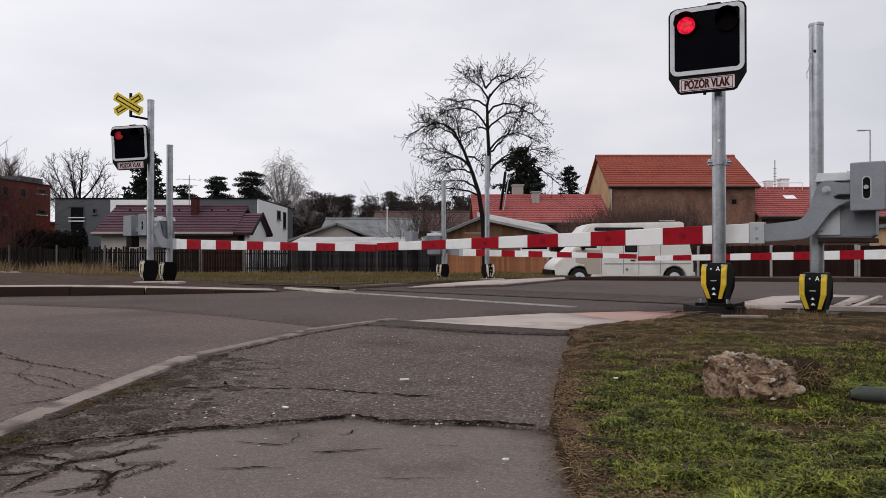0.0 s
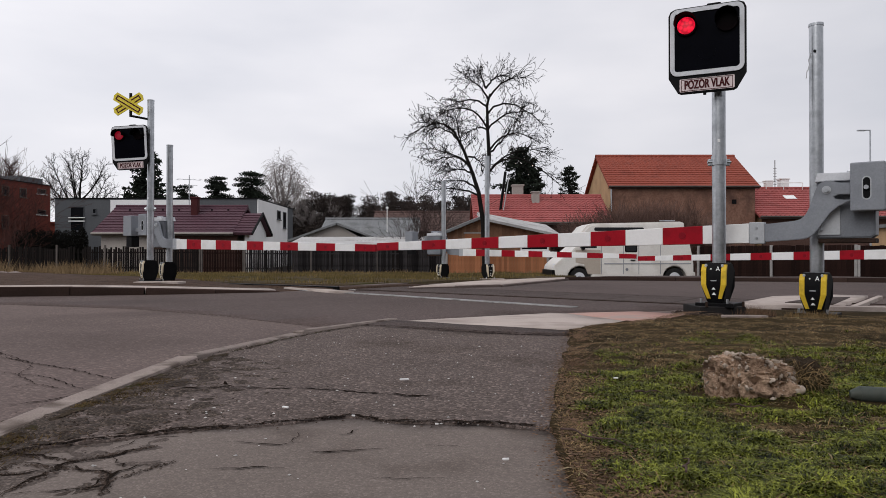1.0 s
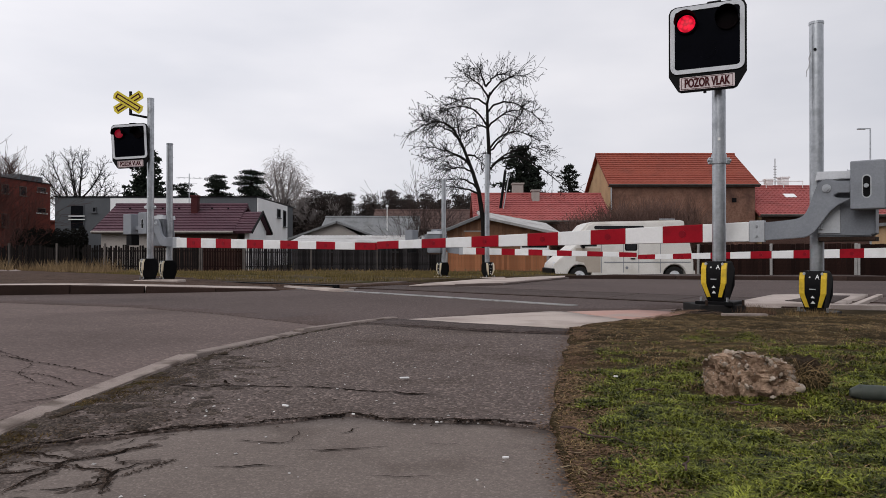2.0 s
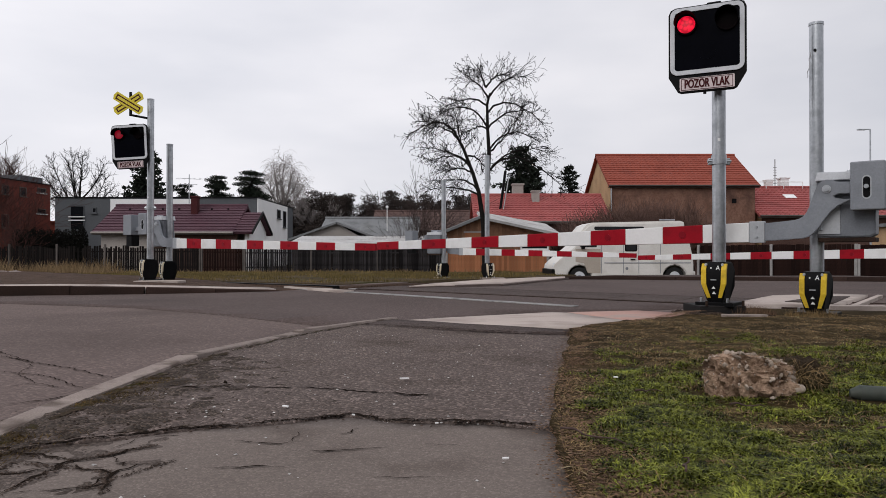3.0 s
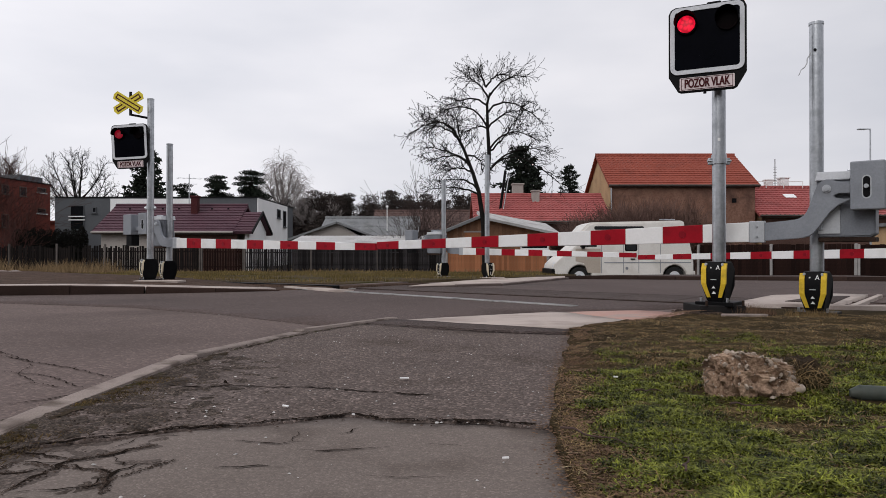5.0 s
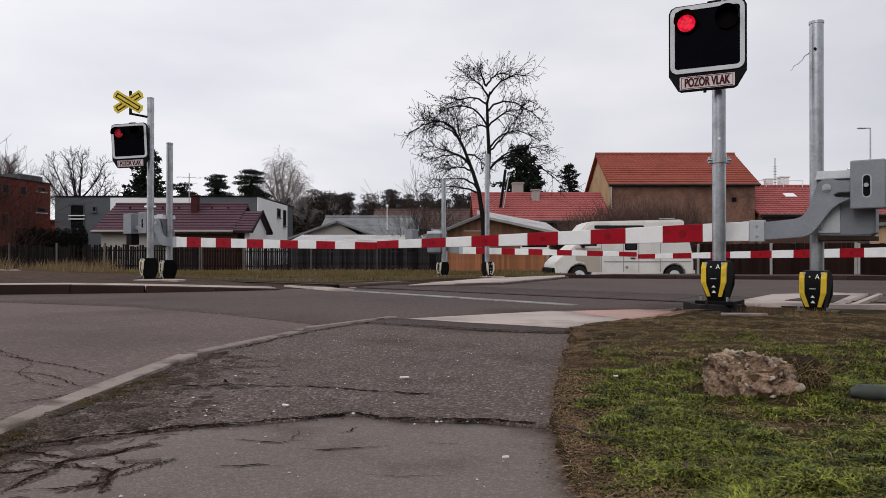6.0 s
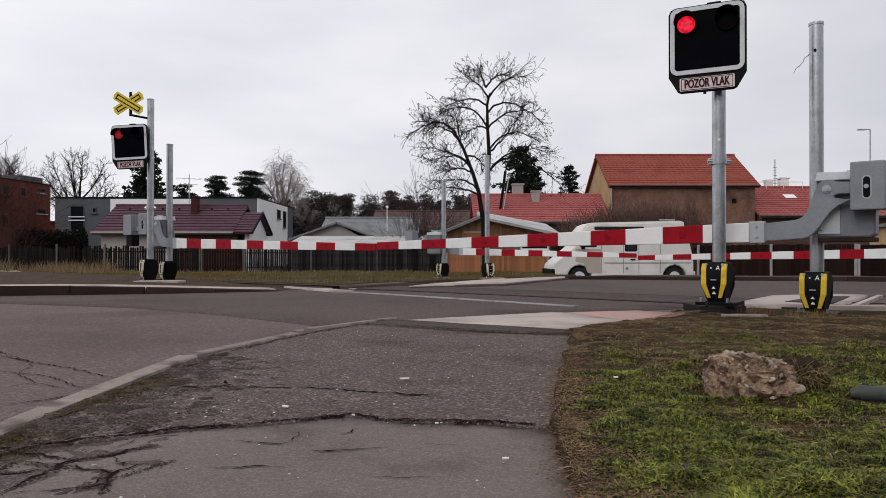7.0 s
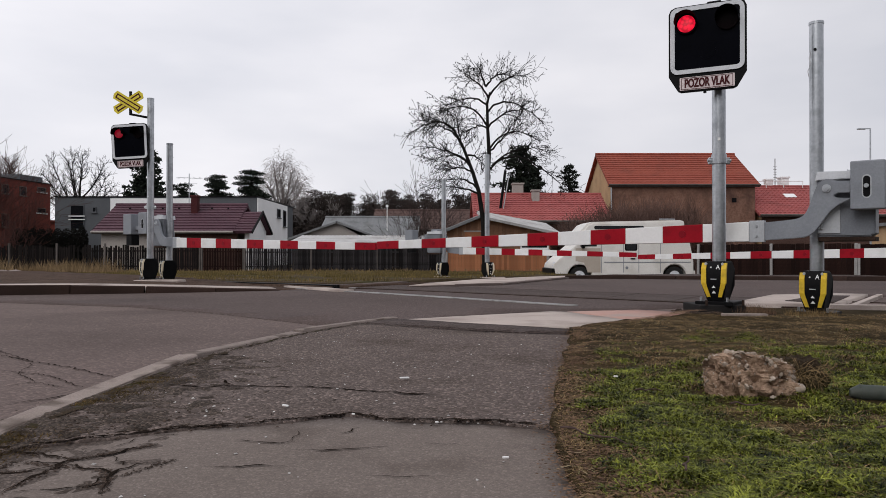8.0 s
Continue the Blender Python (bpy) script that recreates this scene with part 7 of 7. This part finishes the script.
tuft_field("verge_grass", 64000, (0.3, -2.9, 8.9, 7.1, outer), verge_z, 0.05, 0.007, M_GRASS, 64, "rough green grass on the wider verge")
tuft_field("verge_straw", 64000, (0.3, -2.9, 8.9, 7.1, outer), verge_z, 0.035, 0.007, M_STRAW, 65, "dry brown grass on the wider verge")
tuft_field("foot_tuft", 900, (3.2, 6.3, 3.7, 6.75, near_foot(3.44, 6.5)), verge_z, 0.06, 0.002, M_STRAW, 66, "dry tuft beside the barrier's foot")
tuft_field("foot_weeds", 900, (2.75, 6.5, 3.2, 7.0, near_foot(2.98, 6.72)), verge_z, 0.07, 0.002, M_DEAD, 67, "dead brown weeds beside the signal's foot")
M_FARGRASS = island(mat("yellow_green_grass", (0.060, 0.050, 0.016), (0.205, 0.148, 0.060), 0.9, scale=0.4, fine=3, bump=0), 0.4)
M_FARSTRAW = island(mat("far_straw", (0.1200, 0.0784, 0.0400), (0.2320, 0.1640, 0.0920), 0.9, scale=0.4, fine=3, bump=0), 0.4)
far_poly = [(-24, 33.2), (-23.7, 29.95), (-14.3, 22.65), (-4.85, 15.25), (-1.85, 12.95), (-1.0, 14.8), (0.2, 17.0), (0.8, 17.4), (3.2, 21.7), (4.4, 24), (4.4, 33)]
far_z = lambda x, y: road_z(x, y) + 0.06 + wob(x, y, 0.6, 0.06)
tuft_field("far_grass", 62000, (-26, 12.9, 4.4, 33, lambda x, y: inside((x, y), far_poly) and noise.noise(Vector((x * 0.45, y * 0.45, 7))) > -0.18), far_z, 0.07, 0.009, M_FARGRASS, 61, "yellow-green grass between track and fence")
tuft_field("tall_dry_grass", 3000, (-17.0, 24.5, -13.0, 30, lambda x, y: inside((x, y), far_poly) and noise.noise(Vector((x * 0.7, y * 0.7, 3))) > -0.05), far_z, 0.42, 0.012, M_FARSTRAW, 62, "tall dry straw-coloured grass beside the track")
tuft_field("dry_fringe", 1500, (-26, 31.4, 4.5, 33.1, lambda x, y: True), far_z, 0.13, 0.012, M_FARSTRAW, 63, "dry grass fringe along the fence foot")


# ---- lump of rubble and the pipe ----
def rubble():
    t = thing("concrete_lump", pose(ROCK[0], ROCK[1], verge_z(*ROCK) - 0.03), "broken lump of pebbly brown concrete in the grass", "rubble")
    bm = bmesh.new()
    bmesh.ops.create_icosphere(bm, subdivisions=6, radius=1)
    r = random.Random(5)
    for v in bm.verts:
        d = v.co.normalized()
        k = 1 + 0.16 * noise.noise(d * 1.7) + 0.14 * noise.noise(d * 4.5) + 0.11 * noise.noise(d * 9) + 0.05 * noise.noise(d * 19) + 0.03 * noise.noise(d * 38) - 0.6 * max(0, noise.noise(d * 6.5 + Vector((3, 1, 0))) - 0.12)
        cut = 0.80 + 0.08 * noise.noise(d * 3)
        x, y, z = (math.copysign(abs(c) ** 0.72, c) for c in d)
        x, y, z = x * k, y * k, z * k
        tall = 0.165 - 0.045 * max(-0.2, x)
        v.co = (x * 0.160, y * 0.110, min(z, cut) * tall + 0.025)
    body = part("lump", bm, M_STONE, t, "rough broken concrete", True)
    peb = bmesh.new()
    src = [v for v in body.data.vertices if v.co.z > 0.01 and v.co.y < 0.06]
    for i in range(300):
        v = r.choice(src)
        s = 0.0025 + 0.0085 * r.random() ** 2.6
        m = Matrix.Translation(v.co) @ Euler((r.random() * 6, r.random() * 6, 0)).to_matrix().to_4x4() @ Matrix.Diagonal((s * r.uniform(0.8, 1.6), s, s * r.uniform(0.5, 0.9), 1))
        bmesh.ops.create_icosphere(peb, subdivisions=1, radius=1, matrix=m)
    tagged(part("pebble_mass", peb, M_PEBBLE, t, "pebbles set in the lump", True), kind="stuff")
    b2 = bmesh.new()
    bmesh.ops.create_icosphere(b2, subdivisions=3, radius=1, matrix=Matrix.Translation((0.122, -0.105, 0.055)) @ Matrix.Diagonal((0.022, 0.016, 0.018, 1)))
    part("large_pebble", b2, M_PEBBLE, t, "large smooth pebble", True)
    # soil and roots on its side
    so = bmesh.new()
    bmesh.ops.create_icosphere(so, subdivisions=4, radius=1)
    for v in so.verts:
        d = v.co.normalized()
        k = 1 + 0.25 * noise.noise(d * 3 + Vector((4, 0, 0))) + 0.12 * noise.noise(d * 9)
        v.co = Vector((d.x * 0.10 * k + 0.18, d.y * 0.08 * k + 0.02, d.z * 0.12 * k + 0.03))
    part("soil_clod", so, M_SOIL, t, "dark soil clod with roots", True)
    s = Sticks(8)
    for _ in range(160):
        p = Vector((0.17 + s.r.gauss(0, 0.05), -0.05 + s.r.gauss(0, 0.04), 0.06 + s.r.random() * 0.07))
        q = p
        d = (s.any_way() + Vector((0.2, -0.3, 0.1))).normalized()
        for _ in range(3):
            d = (d + s.any_way() * 0.4 + Vector((0, 0, -0.15))).normalized()
            s.stick(q, q + d * 0.02, 0.0011, 0.0007, 3)
            q = q + d * 0.02
    tagged(part("root_mass", s.mesh("root_mass", M_STRAW), None, t, "tangled dry roots"), kind="stuff")


rubble()
rubble_spots = []
for _ in range(900):
    a, d = rnd.uniform(0, 6.283), rnd.uniform(0.2, 0.44)
    x, y = 2.72 + 1.15 * d * math.cos(a), 6.85 + 0.8 * d * math.sin(a) - 0.1
    rubble_spots.append((x, y, max(verge_z(x, y), road_z(x, y)) - 0.003))
scatter("base_rubble", rubble_spots, 0.013, M_CRUMB, "dark broken stones round the signal's base", "rubble", 21, 0.8)


def heap():
    t = thing("stone_heap", pose(-12.3, 19.3, -0.12), "low heap of pale broken stone beside the track", "stone heap")
    r = random.Random(3)
    for k in range(9):
        bm = bmesh.new()
        bmesh.ops.create_icosphere(bm, subdivisions=2, radius=1)
        for v in bm.verts:
            v.co *= 1 + 0.35 * noise.noise(v.co * 1.6 + Vector((k, 0, 0)))
        s = r.uniform(0.09, 0.2)
        bmesh.ops.scale(bm, vec=(s * 1.3, s, s * 0.6), verts=bm.verts)
        part("stone", bm, M_KERB, t, at=pose(r.uniform(-.5, .5), r.uniform(-.25, .25), 0.08, 0, 0, r.uniform(0, 180)))


heap()
pipe = thing("plastic_pipe", pose(1.432, 2.45, 0.060, 0, 1, -14), "dull green plastic pipe lying in the grass", "pipe")
pb = tube((0.03, 0, 0.0), (1.6, 0, 0), 0.028, n=20)
part("tube", pb, M_PIPE, pipe, smooth=True)
part("tip", tube((0.0, 0, -0.004), (0.032, 0, 0), 0.013, 0.0275, n=20), M_PIPE, pipe, smooth=True)
slab_bit = thing("edging_stone", pose(2.72, 6.28, verge_z(2.72, 6.28) + 0.0, 0, 0, -4), "pale edging stone lying before the signal", "edging stone")
part("stone", box((-0.2, -0.03, -0.02), (0.2, 0.03, 0.02), 0.008), M_KERB, slab_bit)
edge2 = thing("edging_stone", pose(4.44, 7.45, -0.02, 0, 0, -8), "pale edging stone beside the pavement", "edging stone")
part("stone", box((-0.29, -0.04, -0.06), (0.29, 0.04, 0.012), 0.008), M_CONC, edge2)
edge3 = thing("edging_stone", pose(5.28, 8.66, -0.04, 0, 0, 52), "pale edging stone beside the pavement", "edging stone")
part("stone", box((-1.3, -0.035, -0.06), (1.3, 0.035, 0.012), 0.008), M_CONC, edge3)
for (x, y, sx) in ((-5.35, 13.15, 0.42), (0.05, 19.35, 0.3), (1.3, 18.2, 0.32)):
    b = thing("base_slab", pose(x, y, road_z(x, y) + (0.085 if x < -3 else 0.04)), "pale concrete slab at the mast's foot", "slab", "mast base slabs")
    part("slab", box((-sx, -0.2, -0.12), (sx, 0.2, 0.03), 0.01), M_CONC, b)


for k, (x, y, a, L) in enumerate(((0.58, 1.66, 70, 0.16), (1.02, 2.32, 4, 0.13), (0.42, 1.95, -35, 0.2), (1.3, 1.98, 10, 0.15), (0.75, 2.55, 25, 0.12))):
    twig = thing("twig", pose(x, y, verge_z(x, y) + 0.022, 0, 4, a), "thin dark dead twig lying in the grass", "twig", "twigs in the grass")
    tb = bmesh.new()
    q = Vector((-L / 2, 0, 0))
    for i in range(5):
        e = Vector((-L / 2 + L * (i + 1) / 5, 0.008 * math.sin(i * 1.9 + k), 0.004 * math.cos(i * 2.3)))
        tube(q, e, 0.0035 - 0.0004 * i, 0.0032 - 0.0004 * i, 6, tb)
        q = e
    part("stem", tb, M_TWIG, twig)


# ---- the plastic tape that flutters on the barrier's mast ----
def tape_piece(name, length, width, parent, label):
    bm = bmesh.new()
    last = None
    for i in range(9):
        z = -length * i / 8
        x = 0.006 * math.sin(i * 1.1)
        w = width * (1 - 0.4 * i / 8)
        q = (bm.verts.new((x - w, 0.002 * math.cos(i * 1.7), z)), bm.verts.new((x + w, -0.002 * math.cos(i), z)))
        if last:
            bm.faces.new((last[0], last[1], q[1], q[0]))
        last = q
    bmesh.ops.solidify(bm, geom=bm.faces[:], thickness=0.0012)
    return part(name, bm, M_FILM, parent, label)


tape = thing("plastic_tape", pose(3.565, 6.735, 2.50), "torn strip of clear tape fluttering on the mast", "tape")
tape_a = tape_piece("upper_strip", 0.13, 0.007, tape, "clear tape")
tape_b = tape_piece("lower_strip", 0.12, 0.005, tape_a, "clear tape")


# ---- unseen woods added behind the camera to dim light and darken reflections ----
def unseen_woods():
    s = Sticks(91)
    r = s.r
    for k in range(80):
        a = math.pi * (1.02 + 0.96 * k / 80)
        d = r.uniform(24, 34)
        x, y = d * math.cos(a) * 1.3, d * math.sin(a)
        h = r.uniform(6, 10)
        s.stick(Vector((x, y, -0.2)), Vector((x, y, h * 0.8)), 0.16, 0.05, 5)
        for _ in range(150):
            q = s.any_way()
            s.leaf(Vector((x + q.x * 2, y + q.y * 2, h * 0.5 + q.z * h * 0.5)), s.any_way(), r.uniform(0.5, 1.1), 0.5)
    tagged(part("unseen_woods", s.mesh("unseen_woods", M_WOODS), None), "unseen dark trees added behind the camera", "woods", kind="stuff")


unseen_woods()


# ---- what moves ----
def motions():
    # the lamps flash in turn, once a second
    for light, spots in ((near_light, near_spots), (left_light, left_spots)):
        rows = [(0.0, spots[0])]
        for n in range(8):
            rows += [(n + 0.3334, spots[0]), (n + 0.3667, spots[1]), (n + 0.8334, spots[1]), (n + 0.8667, spots[0])]
        rows.append((8.0, spots[0]))
        walk(light, rows)
    # the tape swings out in the wind and falls back
    sway = [(0.0, 6, 5), (0.6, 4, 8), (1.1, 7, 6), (1.7, 5, 4), (2.3, 8, 10), (2.9, 6, 4), (3.15, 4, 6), (3.3, 5, 11), (3.5, 4, 8), (3.7, 3, 22), (3.85, 4, 14), (4.0, 6, 58), (4.1, 6, 24), (4.2, 6, 4), (4.3, 14, 8),
            (4.4, 26, 12), (4.6, 11, 6), (4.8, 14, 12), (5.2, 24, 20), (5.5, 34, 30), (5.8, 45, 40), (5.9, 46, 18), (6.0, 44, 4), (6.15, 26, 14), (6.3, 17, 24), (6.6, 8, 6), (6.75, 30, 10), (6.9, 54, -6), (7.05, 22, 4),
            (7.2, 4, 2), (7.6, 6, 6), (8.0, 4, 4)]
    walk(tape_a, [(t, pose(0, 0, 0, 0, a, -20)) for t, a, b in sway])
    walk(tape_b, [(t, pose(0, 0, -0.128, 0, b, 0)) for t, a, b in sway])


motions()
